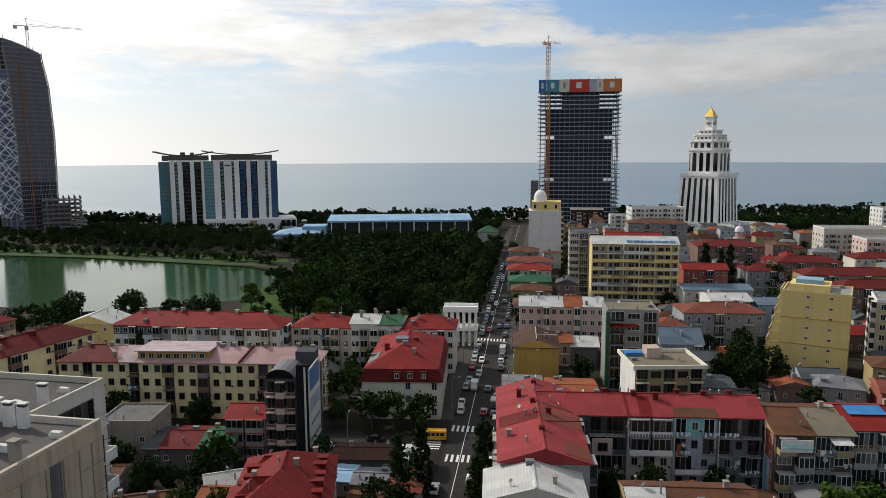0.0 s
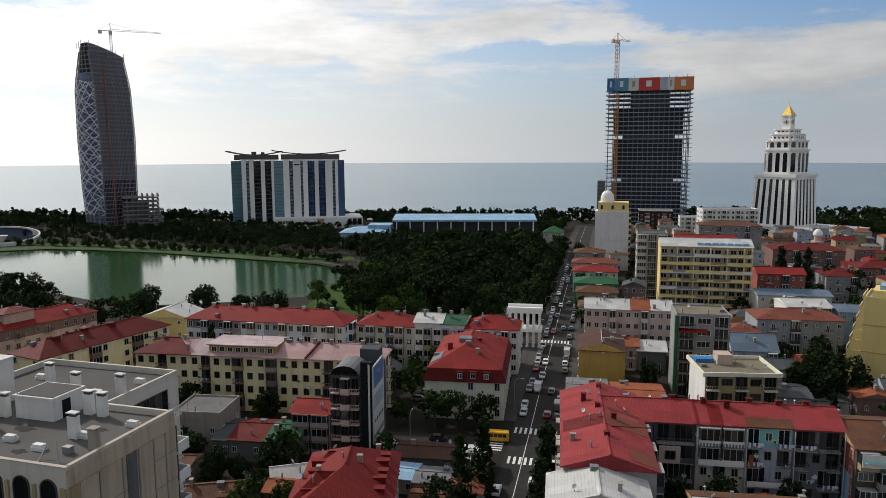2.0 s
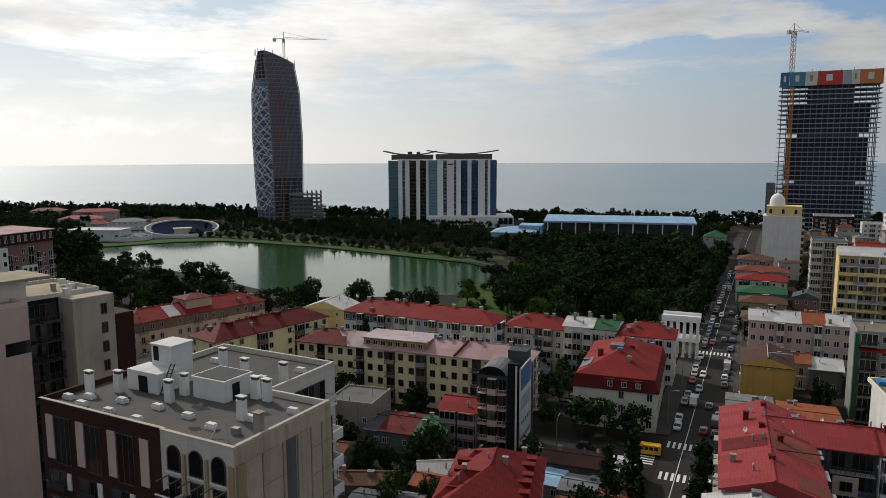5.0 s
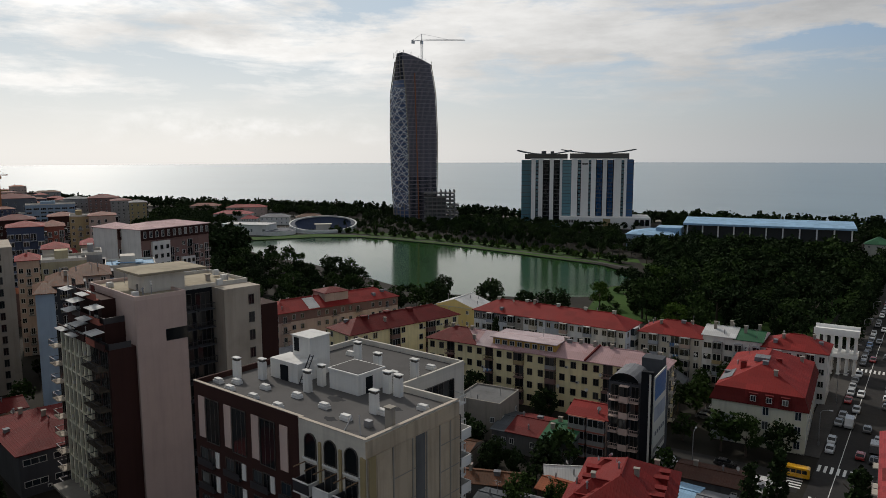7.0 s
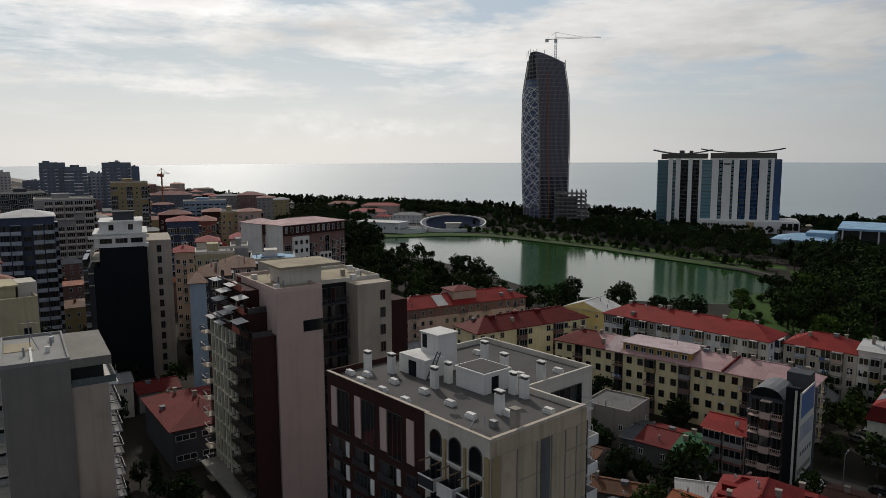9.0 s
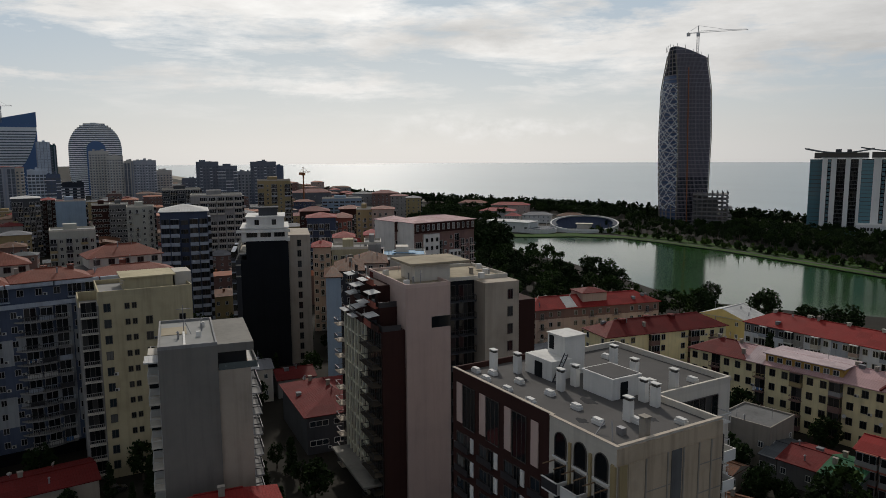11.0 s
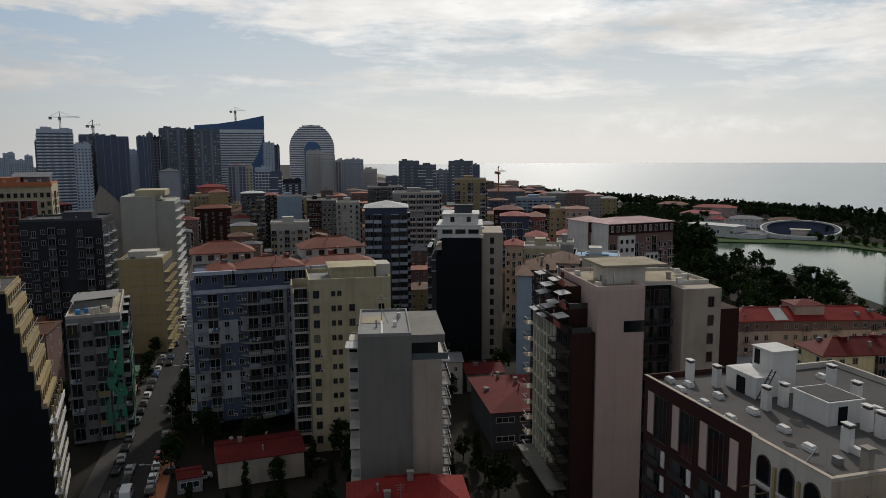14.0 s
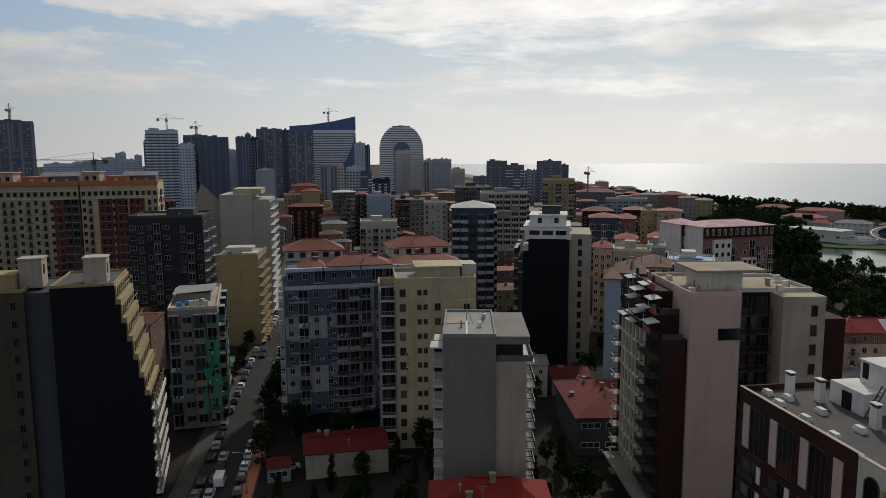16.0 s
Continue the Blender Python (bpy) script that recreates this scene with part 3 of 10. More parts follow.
class Building:
    """An Empty at the front-left corner on the ground; x runs along the front, y goes back, z up."""

    def __init__(self, name, label, x, y, rot, w, d, category="building", group="", z=0.0):
        self.w, self.d = w, d
        self.near = math.hypot(x, y)
        self.far = self.near > FAR
        FOOT.append((x, y, math.cos(radians(rot)), math.sin(radians(rot)), w, d))
        self.e = thing(name, x, y, rot, label, category, group, z)
        self.rng = random.Random(int(abs(x * 13 + y * 7 + w * 3) * 10))

    def side(self, which, off=0.0):
        w, d = self.w, self.d
        return {"front": (pose(0, -off, 0), w), "right": (pose(w + off, 0, 0, 0, 0, 90), d),
                "back": (pose(w, d + off, 0, 0, 0, 180), w), "left": (pose(-off, d, 0, 0, 0, -90), d)}[which]

    def body(self, h, mat, name="wall", x0=0.0, y0=0.0, x1=None, y1=None, z0=0.0, label=""):
        x1, y1 = self.w if x1 is None else x1, self.d if y1 is None else y1
        return part(name, Shape().box(x0, y0, z0, x1, y1, h), mat, self.e, label)

    def facade(self, which, pattern, floors, fh, z0=0.0, u0=0.0, u1=None, off=0.0, style=None, skip=0.0):
        """pattern: one letter a bay. w window, W wide window, a arched, b balcony, g glazed balcony, s balcony with a solid parapet, . blank; a list gives one pattern a floor."""
        st = dict(frame="frame_white", glass="glass", rail="rail_dark", slab="plaster_offwhite", ww=1.3, wh=1.6, depth=1.2, ac=0.12, sill=True)
        st.update(style or {})
        m, length = self.side(which, off)
        u1 = length if u1 is None else u1
        far, joined = self.far, {"window": (Shape(), []), "balcony": (Shape(), [])}
        for k in range(floors):
            row = pattern if isinstance(pattern, str) else pattern[k % len(pattern)]
            bay = (u1 - u0) / len(row)
            for i, c in enumerate(row):
                u, z = u0 + bay * (i + 0.5), z0 + k * fh
                if c == "." or self.rng.random() < skip:
                    continue
                if c in "wWat":
                    wide = {"w": st["ww"], "W": bay * 0.78, "a": st["ww"], "t": st["ww"]}[c]
                    tall = fh * 0.86 if c == "t" else st["wh"]
                    me = window_mesh(min(wide, bay * 0.92), tall, st["frame"], st["glass"], c == "a", st["sill"] and c != "t", far)
                    at = m @ pose(u, 0, z + (0.2 if c == "t" else max(0.2, (fh - tall) * 0.6)))
                    if far:
                        join(joined["window"], me, at)
                    else:
                        part("window", me, None, self.e, m=at)
                    if not far and self.rng.random() < st["ac"]:
                        part("air_conditioner", conditioner_mesh(), None, self.e, m=m @ pose(u + min(bay * 0.42, wide / 2 + 0.5), 0, z + 0.9))
                elif c == "d":
                    rail = self.rng.choice(st["mix"]) if "mix" in st else st["rail"]
                    pieces = (("window", window_mesh(min(st["ww"], bay * 0.7), 2.1, st["frame"], st["glass"], False, False, far), pose(u, 0, z + 0.25)),
                              ("balcony", ledge_mesh(round(min(2.6, bay * 0.86), 1), min(1.1, st["depth"]), rail, st["slab"], far), pose(u, 0, z + 0.19)))
                    for word, me, at in pieces:
                        if far:
                            join(joined[word], me, m @ at)
                        else:
                            part(word, me, None, self.e, m=m @ at)
                else:
                    rail = self.rng.choice(st["mix"]) if "mix" in st else st["rail"]
                    if "mix" in st and c == "b" and self.rng.random() < 0.25:
                        c = "g"
                    me = balcony_mesh(round(bay * 0.9, 1), st["depth"], fh, rail, st["slab"], c in "sg", c == "g", st["frame"], st["glass"], far)
                    if far:
                        join(joined["balcony"], me, m @ pose(u, 0, z + 0.19))
                    else:
                        part("balcony", me, None, self.e, m=m @ pose(u, 0, z + 0.19))
                        if c != "g" and self.rng.random() < st.get("wash", 0.0):
                            part("washing", washing_mesh(self.rng.randrange(3)), None, self.e, m=m @ pose(u, -st["depth"] - 0.12, z + 1.3))
        for word, (sh, mats) in joined.items():
            if sh.v:
                tagged(part(word + "_grid", sh, mats, self.e), kind="stuff")
        return self

    def flat_roof(self, z, mat="roof_felt", parapet="plaster_offwhite", h=0.7, x0=0.0, y0=0.0, x1=None, y1=None, out=0.0, t=0.25, clutter=True):
        x1, y1 = self.w if x1 is None else x1, self.d if y1 is None else y1
        x0, y0, x1, y1 = x0 - out, y0 - out, x1 + out, y1 + out
        part("roof", Shape().box(x0 + t, y0 + t, z, x1 - t, y1 - t, z + 0.12), mat, self.e)
        s = Shape().box(x0, y0, z, x1, y0 + t, z + h).box(x0, y1 - t, z, x1, y1, z + h)
        s.box(x0, y0 + t, z, x0 + t, y1 - t, z + h - 0.003).box(x1 - t, y0 + t, z, x1, y1 - t, z + h - 0.003)
        part("parapet", s, parapet, self.e)
        if clutter:
            self.clutter(x0 + t, y0 + t, x1 - t, y1 - t, lambda x, y: z + 0.12, False)
        return self

    def pitched(self, z, rise, mat, over=0.6, hip=True, axis="x", x0=0.0, y0=0.0, x1=None, y1=None, gable_mat=None, name="roof", thick=0.18, label=""):
        """A hip or gable roof over a rectangle, with eaves."""
        x1, y1 = self.w if x1 is None else x1, self.d if y1 is None else y1
        X0, Y0, X1, Y1 = x0 - over, y0 - over, x1 + over, y1 + over
        if axis == "x":
            ym, k = (Y0 + Y1) / 2, min((Y1 - Y0) / 2, (X1 - X0) / 2 - 0.05) if hip else 0.0
            a, b = (X0 + k, ym, z + rise), (X1 - k, ym, z + rise)
            c = [(X0, Y0, z), (X1, Y0, z), (X1, Y1, z), (X0, Y1, z)]
            faces = [[c[0], c[1], b, a], [c[2], c[3], a, b], [c[1], c[2], b], [c[3], c[0], a]]
        else:
            xm, k = (X0 + X1) / 2, min((X1 - X0) / 2, (Y1 - Y0) / 2 - 0.05) if hip else 0.0
            a, b = (xm, Y0 + k, z + rise), (xm, Y1 - k, z + rise)
            c = [(X0, Y0, z), (X1, Y0, z), (X1, Y1, z), (X0, Y1, z)]
            faces = [[c[1], c[2], b, a], [c[3], c[0], a, b], [c[0], c[1], a], [c[2], c[3], b]]
        s = Shape()
        for i, f in enumerate(faces):
            s.poly(f, 1 if (not hip and i > 1 and gable_mat) else 0)
        s.prism([(X0, Y0), (X1, Y0), (X1, Y1), (X0, Y1)], z - thick, z - 0.002, 0)
        s.bar(a, b, 0.12)
        if axis == "x":
            high = lambda x, y: z + rise * min(1 - abs(y - ym) / (ym - Y0), (min(x - X0, X1 - x) / k) if hip else 1.0)
        else:
            high = lambda x, y: z + rise * min(1 - abs(x - xm) / (xm - X0), (min(y - Y0, Y1 - y) / k) if hip else 1.0)
        self.clutter(x0, y0, x1, y1, high, True)
        return part(name, s, [mat, gable_mat or mat], self.e, label)

    def clutter(self, x0, y0, x1, y1, height, slope):
        """Pipes, aerials, dishes and boxes on a near roof; height(x, y) is the roof's."""
        if self.near > 270 or min(x1 - x0, y1 - y0) < 5:
            return
        r = self.rng
        for _ in range(int(min(9, 2 + (x1 - x0) * (y1 - y0) / 70))):
            x, y = r.uniform(x0 + 1, x1 - 1), r.uniform(y0 + 1, y1 - 1)
            z = height(x, y)
            kind = r.choice(("roof_pipe", "roof_pipe", "aerial", "satellite_dish", "roof_hatch", "chimney"))
            if kind == "satellite_dish":
                part(kind, dish_mesh(), None, self.e, m=pose(x, y, z + 0.68) @ pose(0, 0, 0, -20, 0, r.uniform(0, 360)))
                continue
            key = ("clutter", kind)
            if key not in CACHE:
                sh = Shape()
                if kind == "roof_pipe":
                    sh.tube(0, 0, -0.4, 1.0, 0.14, 0.14, 8).tube(0, 0, 1.0, 1.22, 0.26, 0.05, 8)
                elif kind == "aerial":
                    sh.bar((0, 0, -0.3), (0, 0, 2.6), 0.035).bar((-0.7, 0, 2.4), (0.7, 0, 2.4), 0.025).bar((-0.5, 0, 2.1), (0.5, 0, 2.1), 0.025).bar((-0.35, 0, 1.8), (0.35, 0, 1.8), 0.025)
                elif kind == "roof_hatch":
                    sh.box(-0.6, -0.5, -0.5, 0.6, 0.5, 0.55).box(-0.68, -0.58, 0.551, 0.68, 0.58, 0.65)
                else:
                    sh.box(-0.4, -0.3, -0.7, 0.4, 0.3, 1.1).box(-0.5, -0.4, 1.1, 0.5, 0.4, 1.22)
                CACHE[key] = sh.data(kind, [{"roof_pipe": "steel", "aerial": "steel", "roof_hatch": "roof_grey", "chimney": "concrete"}[kind]])
            part(kind, CACHE[key], None, self.e, m=pose(x, y, z, 0, 0, r.choice((0, 90))))

    def roof_bits(self, spots, z, kind="chimney", mat="plaster_offwhite", size=(0.7, 0.7, 1.2)):
        a, b, h = size
        key = ("bit", kind, mat, size)
        if key not in CACHE:
            s = Shape().box(-a / 2, -b / 2, -0.8, a / 2, b / 2, h).box(-a / 2 - 0.12, -b / 2 - 0.12, h + 0.25, a / 2 + 0.12, b / 2 + 0.12, h + 0.35)
            for x in (-a / 2 + 0.06, a / 2 - 0.06):
                for y in (-b / 2 + 0.06, b / 2 - 0.06):
                    s.box(x - 0.05, y - 0.05, h + 0.001, x + 0.05, y + 0.05, h + 0.249)
            CACHE[key] = s.data(kind, [mat])
        for x, y, *zz in spots:
            part(kind, CACHE[key], None, self.e, m=pose(x, y, zz[0] if zz else z))
        return self

    def dishes(self, which, n, z0, z1):
        m, length = self.side(which)
        for _ in range(0 if self.far else n):
            part("satellite_dish", dish_mesh(), None, self.e, m=m @ pose(self.rng.uniform(0.5, length - 0.5), -0.15, self.rng.uniform(z0, z1)) @ pose(0, 0, 0, -20, 0, self.rng.uniform(-40, 40)))
        return self


# ---- trees ----
def crown_mesh(kind, seed, leaves=46, grow=1.0):
    """Leaf clumps round a branching frame, uneven, with gaps."""
    rng = random.Random(seed)
    s = Shape()
    clumps = []
    if kind == "broad":
        for _ in range(26):
            a, r = rng.uniform(0, math.tau), rng.uniform(0.3, 1) ** 0.6 * 3.4
            h = rng.uniform(3.0, 8.6)
            r *= 1 - abs(h - 5.2) / 6.0
            clumps.append((Vector((r * math.cos(a), r * math.sin(a), h)), rng.uniform(0.8, 1.5)))
    elif kind == "tall":
        for k in range(30):
            h = 1.2 + k * 0.42
            a, r = rng.uniform(0, math.tau), (1 - (h / 15.5)) * 2.0 + 0.15
            clumps.append((Vector((r * 0.7 * math.cos(a), r * 0.7 * math.sin(a), h)), 0.55 + r * 0.38))
    elif kind == "pine":
        for k in range(24):
            a, r = rng.uniform(0, math.tau), rng.uniform(0.2, 1) ** 0.5 * 3.6
            clumps.append((Vector((r * math.cos(a), r * math.sin(a), 8.6 - r * 0.45 + rng.uniform(-1.4, 1.0))), rng.uniform(0.8, 1.3)))
    else:
        for _ in range(9):
            a, r = rng.uniform(0, math.tau), rng.uniform(0, 1.1)
            clumps.append((Vector((r * math.cos(a), r * math.sin(a), rng.uniform(0.6, 2.2))), rng.uniform(0.5, 0.8)))
    for c, rad in clumps:
        for _ in range(int(leaves * rad)):
            d = Vector((rng.gauss(0, 1), rng.gauss(0, 1), rng.gauss(0, 0.8))).normalized() * rad * rng.uniform(0.55, 1.08)
            p, q = c + d, Euler((rng.uniform(-1.2, 1.2), rng.uniform(-1.2, 1.2), rng.uniform(0, 6.28))).to_matrix()
            g = rng.uniform(0.16, 0.34) * grow
            s.poly([p + q @ Vector(k) for k in ((-g, -g * 0.7, 0), (g, -g * 0.6, 0.05), (g * 0.8, g * 0.7, 0), (-g * 0.7, g * 0.8, -0.05))])
    return s


def trunk_mesh(kind, seed):
    rng = random.Random(seed + 50)
    s = Shape()
    top = {"broad": 4.5, "tall": 11.0, "pine": 7.5}.get(kind, 0.8)
    s.tube(0, 0, -0.2, top * 0.5, 0.30, 0.22, 8).tube(0.02, 0.02, top * 0.5 - 0.02, top, 0.22, 0.09, 8)
    for _ in range(6):
        a, z = rng.uniform(0, math.tau), rng.uniform(top * 0.45, top * 0.95)
        s.bar((0, 0, z), (1.7 * math.cos(a), 1.7 * math.sin(a), z + rng.uniform(0.8, 1.8)), 0.06)
    return s


TREES = {}
for kind, leafs in (("broad", ("leaf", "leaf_dark", "leaf_bright")), ("tall", ("leaf_dark",)), ("pine", ("leaf_dark", "leaf")), ("bush", ("leaf", "leaf_bright"))):
    for q, leaf_name in enumerate(leafs):
        for v in range(2):
            seed = q * 10 + v + len(kind)
            TREES[kind, leaf_name, v] = (trunk_mesh(kind, seed).data("trunk", ["bark"]), crown_mesh(kind, seed).data("crown", [leaf_name]), crown_mesh(kind, seed, 18, 1.5).data("crown", [leaf_name]))
LABELS = {"broad": "leafy broad-crowned tree with uneven green foliage", "tall": "tall narrow dark green conifer",
          "pine": "dark pine with a spreading crown on a bare trunk", "bush": "low rounded green bush"}


STAKE = Shape().tube(0, 0, -0.2, 4.6, 0.28, 0.12, 5).data("trunk", ["bark"])
GROVE = {"bark": Shape(), "leaf": Shape(), "leaf_dark": Shape(), "leaf_bright": Shape()}


def tree(kind, leaf_name, x, y, size, rng, group="", z=0.0, far=False):
    """One tree; far: it goes into the joined mass of far trees."""
    tr, cr, thin_cr = TREES[kind, leaf_name, rng.randrange(2)]
    if far:
        k = size / {"broad": 9.2, "tall": 14.0, "pine": 9.6, "bush": 2.8}[kind]
        m = np.array(pose(x, y, z, 0, 0, rng.uniform(0, 360)) @ Matrix.Diagonal((k * 1.05, k * 1.05, k, 1)))
        for me, word in ((STAKE, "bark"), (thin_cr, leaf_name)):
            v = np.empty(len(me.vertices) * 3)
            me.vertices.foreach_get("co", v)
            v = v.reshape(-1, 3) @ m[:3, :3].T + m[:3, 3]
            g = GROVE[word]
            i = len(g.v)
            g.v += v.tolist()
            fs = [tuple(i + q for q in f.vertices) for f in me.polygons]
            g.f += fs
            g.m += [0] * len(fs)
        return None
    e = new("bush" if kind == "bush" else "tree")
    k = size / {"broad": 9.2, "tall": 14.0, "pine": 9.6, "bush": 2.8}[kind]
    e.matrix_basis = pose(x, y, z, 0, 0, rng.uniform(0, 360)) @ Matrix.Diagonal((k * rng.uniform(0.9, 1.15), k * rng.uniform(0.9, 1.15), k, 1))
    tagged(e, LABELS[kind], "bush" if kind == "bush" else "tree", group)
    part("trunk", tr, None, e)
    part("crown", cr, None, e)
    return e


# ---- vehicles ----
def loft(s, rows, mi=0):
    """A closed hull through cross-sections: rows of (x, half width, z low, z high)."""
    i = len(s.v)
    for x, hw, a, b in rows:
        s.v += [(x, -hw, a), (x, hw, a), (x, hw * 0.96, b), (x, -hw * 0.96, b)]
    for k in range(len(rows) - 1):
        o = i + 4 * k
        for p, q in ((0, 1), (1, 2), (2, 3), (3, 0)):
            s.f.append((o + q, o + p, o + 4 + p, o + 4 + q))
            s.m.append(mi)
    s.f += [(i, i + 1, i + 2, i + 3), tuple(len(s.v) - 4 + k for k in (3, 2, 1, 0))]
    s.m += [mi, mi]
    return s


CARS = {}


def car(kind, paint_name, x, y, rot, group):
    key = (kind, paint_name)
    label = {"car": "parked car", "van": "boxy van", "bus": "minibus with side windows"}[kind]
    colour = paint_name.split("_")[1]
    if key not in CARS:
        if kind == "car":
            b = loft(Shape(), [(-2.1, 0.78, 0.35, 0.75), (-1.95, 0.86, 0.28, 0.95), (-1.2, 0.88, 0.25, 0.98), (0.9, 0.88, 0.25, 0.95), (1.9, 0.84, 0.28, 0.80), (2.1, 0.74, 0.35, 0.62)])
            loft(b, [(-1.25, 0.70, 1.36, 1.40), (-0.9, 0.70, 1.38, 1.45), (0.25, 0.68, 1.38, 1.44), (0.45, 0.66, 1.35, 1.39)])
            g = loft(Shape(), [(-1.9, 0.74, 0.95, 0.97), (-1.25, 0.72, 0.96, 1.37), (0.4, 0.70, 0.94, 1.37), (1.15, 0.74, 0.92, 0.95)])
            wheels, r = ((-1.3, 1.3), 0.32)
        else:
            ln = 2.8 if kind == "bus" else 2.4
            b = loft(Shape(), [(-ln, 0.92, 0.4, 2.1), (-ln + 0.3, 0.96, 0.35, 2.3), (ln - 1.3, 0.96, 0.35, 2.3), (ln - 0.5, 0.94, 0.35, 1.35), (ln, 0.85, 0.4, 0.95)])
            g = Shape()
            for sy in (-1, 1):
                for k in range(4 if kind == "bus" else 2):
                    x0 = ln - 2.1 - k * 1.0
                    g.box(x0, sy * 0.965 - 0.01, 1.2, x0 + 0.85, sy * 0.965 + 0.01, 1.95)
            g.poly([(ln - 0.62, -0.85, 1.45), (ln - 0.62, 0.85, 1.45), (ln - 1.28, 0.8, 2.22), (ln - 1.28, -0.8, 2.22)])
            wheels, r = ((-ln + 0.9, ln - 0.9), 0.36)
        w = Shape()
        n = 12
        ring = [(r * math.cos(k * math.tau / n), r * math.sin(k * math.tau / n)) for k in range(n)]
        for yy in (-0.1, 0.1):
            w.poly([(a, yy, c) for a, c in (ring if yy < 0 else ring[::-1])])
        for k in range(n):
            a, c = ring[k], ring[(k + 1) % n]
            w.poly([(a[0], -0.1, a[1]), (a[0], 0.1, a[1]), (c[0], 0.1, c[1]), (c[0], -0.1, c[1])])
        CARS[key] = (b.data("car_body", [paint_name]), g.data("car_glass", ["glass_car"]), w.data("wheel", ["rubber"]), wheels, r)
        whole = (Shape(), [])
        join(whole, (b, [paint_name]), Matrix())
        join(whole, (g, ["glass_car"]), Matrix())
        for wx in wheels:
            for wy in (-0.8, 0.8):
                join(whole, (w, ["rubber"]), pose(wx, wy, r))
        CARS[key] += (whole[0].data(kind, whole[1]),)
    b, g, w, wheels, r, whole = CARS[key]
    if math.hypot(x, y) > 195:
        ob = part(kind, whole, None, None, "", pose(x, y, 0.03, 0, 0, rot))
        return tagged(ob, f"{colour} {label} standing on the asphalt street", kind, group)
    e = thing("minibus" if kind == "bus" else kind, x, y, rot, f"{colour} {label} standing on the asphalt street", "bus" if kind == "bus" else kind, group, 0.03)
    part("car_body", b, None, e)
    part("car_glass", g, None, e)
    for wx in wheels:
        for wy in (-0.8, 0.8):
            part("wheel", w, None, e, m=pose(wx, wy, r))
    return e


# ---- ground, sea, lake, streets ----
from mathutils.geometry import tessellate_polygon

COAST = [(-4800, 700), (-2600, 430), (-1700, 400), (-1250, 430), (-900, 500), (-640, 575), (-430, 640), (-150, 720), (150, 800), (600, 900), (1500, 1060), (4900, 1500)]
LAKE = [(-440, 306), (-374, 283), (-324, 279), (-269, 267), (-240, 258), (-201, 256), (-170, 272), (-146, 291), (-152, 318), (-138, 345), (-150, 356), (-185, 378), (-210, 382), (-307, 396), (-362, 396), (-395, 393), (-423, 372), (-446, 330)]


def sheet_from(rings, z):
    s = Shape()
    flat = [Vector((*p, z)) for r in rings for p in r]
    for tri in tessellate_polygon([[Vector((*p, 0)) for p in r] for r in rings]):
        a, b, c = (flat[i] for i in tri)
        s.poly((a, b, c) if (b - a).cross(c - a).z > 0 else (a, c, b))
    return s


tagged(part("ground", sheet_from([[(-4800, -3000), (4900, -3000)] + COAST[::-1], LAKE], 0.0), "earth"), "dark earth and yards of the town", "ground", kind="structure")
disc = Shape().poly([(4960 * math.cos(k * math.tau / 180), 4960 * math.sin(k * math.tau / 180), -1.5) for k in range(180)])
tagged(part("sea", disc, "sea_water"), "calm grey-blue sea reaching to the horizon", "sea", kind="structure")
tagged(part("lake", sheet_from([LAKE], -0.5), "lake_water"), "still green lake with bright sky reflections", "lake", kind="structure")
beach = Shape()
for (ax, ay), (bx, by) in zip(COAST, COAST[1:]):
    beach.poly([(ax, ay - 42, 0.02), (bx, by - 42, 0.02), (bx, by, 0.02), (ax, ay, 0.02)])
    beach.poly([(ax, ay, 0.02), (bx, by, 0.02), (bx, by + 14, -1.9), (ax, ay + 14, -1.9)])
tagged(part("beach", beach, "sand"), "pale shingle beach along the sea", "beach", kind="structure")


def offset(line, a, b):
    """The strip between a and b metres to the right of a line."""
    out = []
    for i, p in enumerate(line):
        q, r = line[max(0, i - 1)], line[min(len(line) - 1, i + 1)]
        d = Vector((r[0] - q[0], r[1] - q[1])).normalized()
        n = Vector((d.y, -d.x))
        out.append((Vector(p) + n * a, Vector(p) + n * b))
    return out


def strip(line, a, b, z, name, mat, label, category, h=0.0):
    s, o = Shape(), offset(line, a, b)
    for (p, q), (r, t) in zip(o, o[1:]):
        s.poly([(*p, z), (*q, z), (*t, z), (*r, z)])
        if h:
            s.poly([(*r, z), (*r, z - h), (*p, z - h), (*p, z)]).poly([(*q, z), (*q, z - h), (*t, z - h), (*t, z)])
    return tagged(part(name, s, mat), label, category, kind="structure")


AVENUE = [(-17.0, 55.0), (-24.0, 164.0), (-31.5, 276.0), (-41.0, 434.0), (-48.0, 560.0), (-52.0, 640.0)]
SIDE = [(-30.0, 148.6), (-60.0, 145.0), (-110.0, 139.0)]
WEST = [(-60.0, -23.0), (-141.0, -22.5), (-215.0, -21.2), (-330.0, -21.5), (-520.0, -24.0)]
strip(AVENUE, -5.4, 5.4, 0.03, "road", "asphalt", "worn grey asphalt avenue with painted lines", "road")
strip(SIDE, -4.6, 4.6, 0.026, "road", "asphalt", "worn grey asphalt side street", "road")
strip(WEST, -5.0, 5.0, 0.03, "road", "asphalt", "narrow asphalt street between tall blocks", "road")
strip(AVENUE[1:], -10.2, -5.4, 0.16, "pavement", "paving", "grey paved footway with a kerb", "pavement", 0.15)
strip(AVENUE, 5.4, 9.5, 0.16, "pavement", "paving", "grey paved footway with a kerb", "pavement", 0.15)
strip(WEST, -8.5, -5.0, 0.16, "pavement", "paving", "grey paved footway with a kerb", "pavement", 0.15)
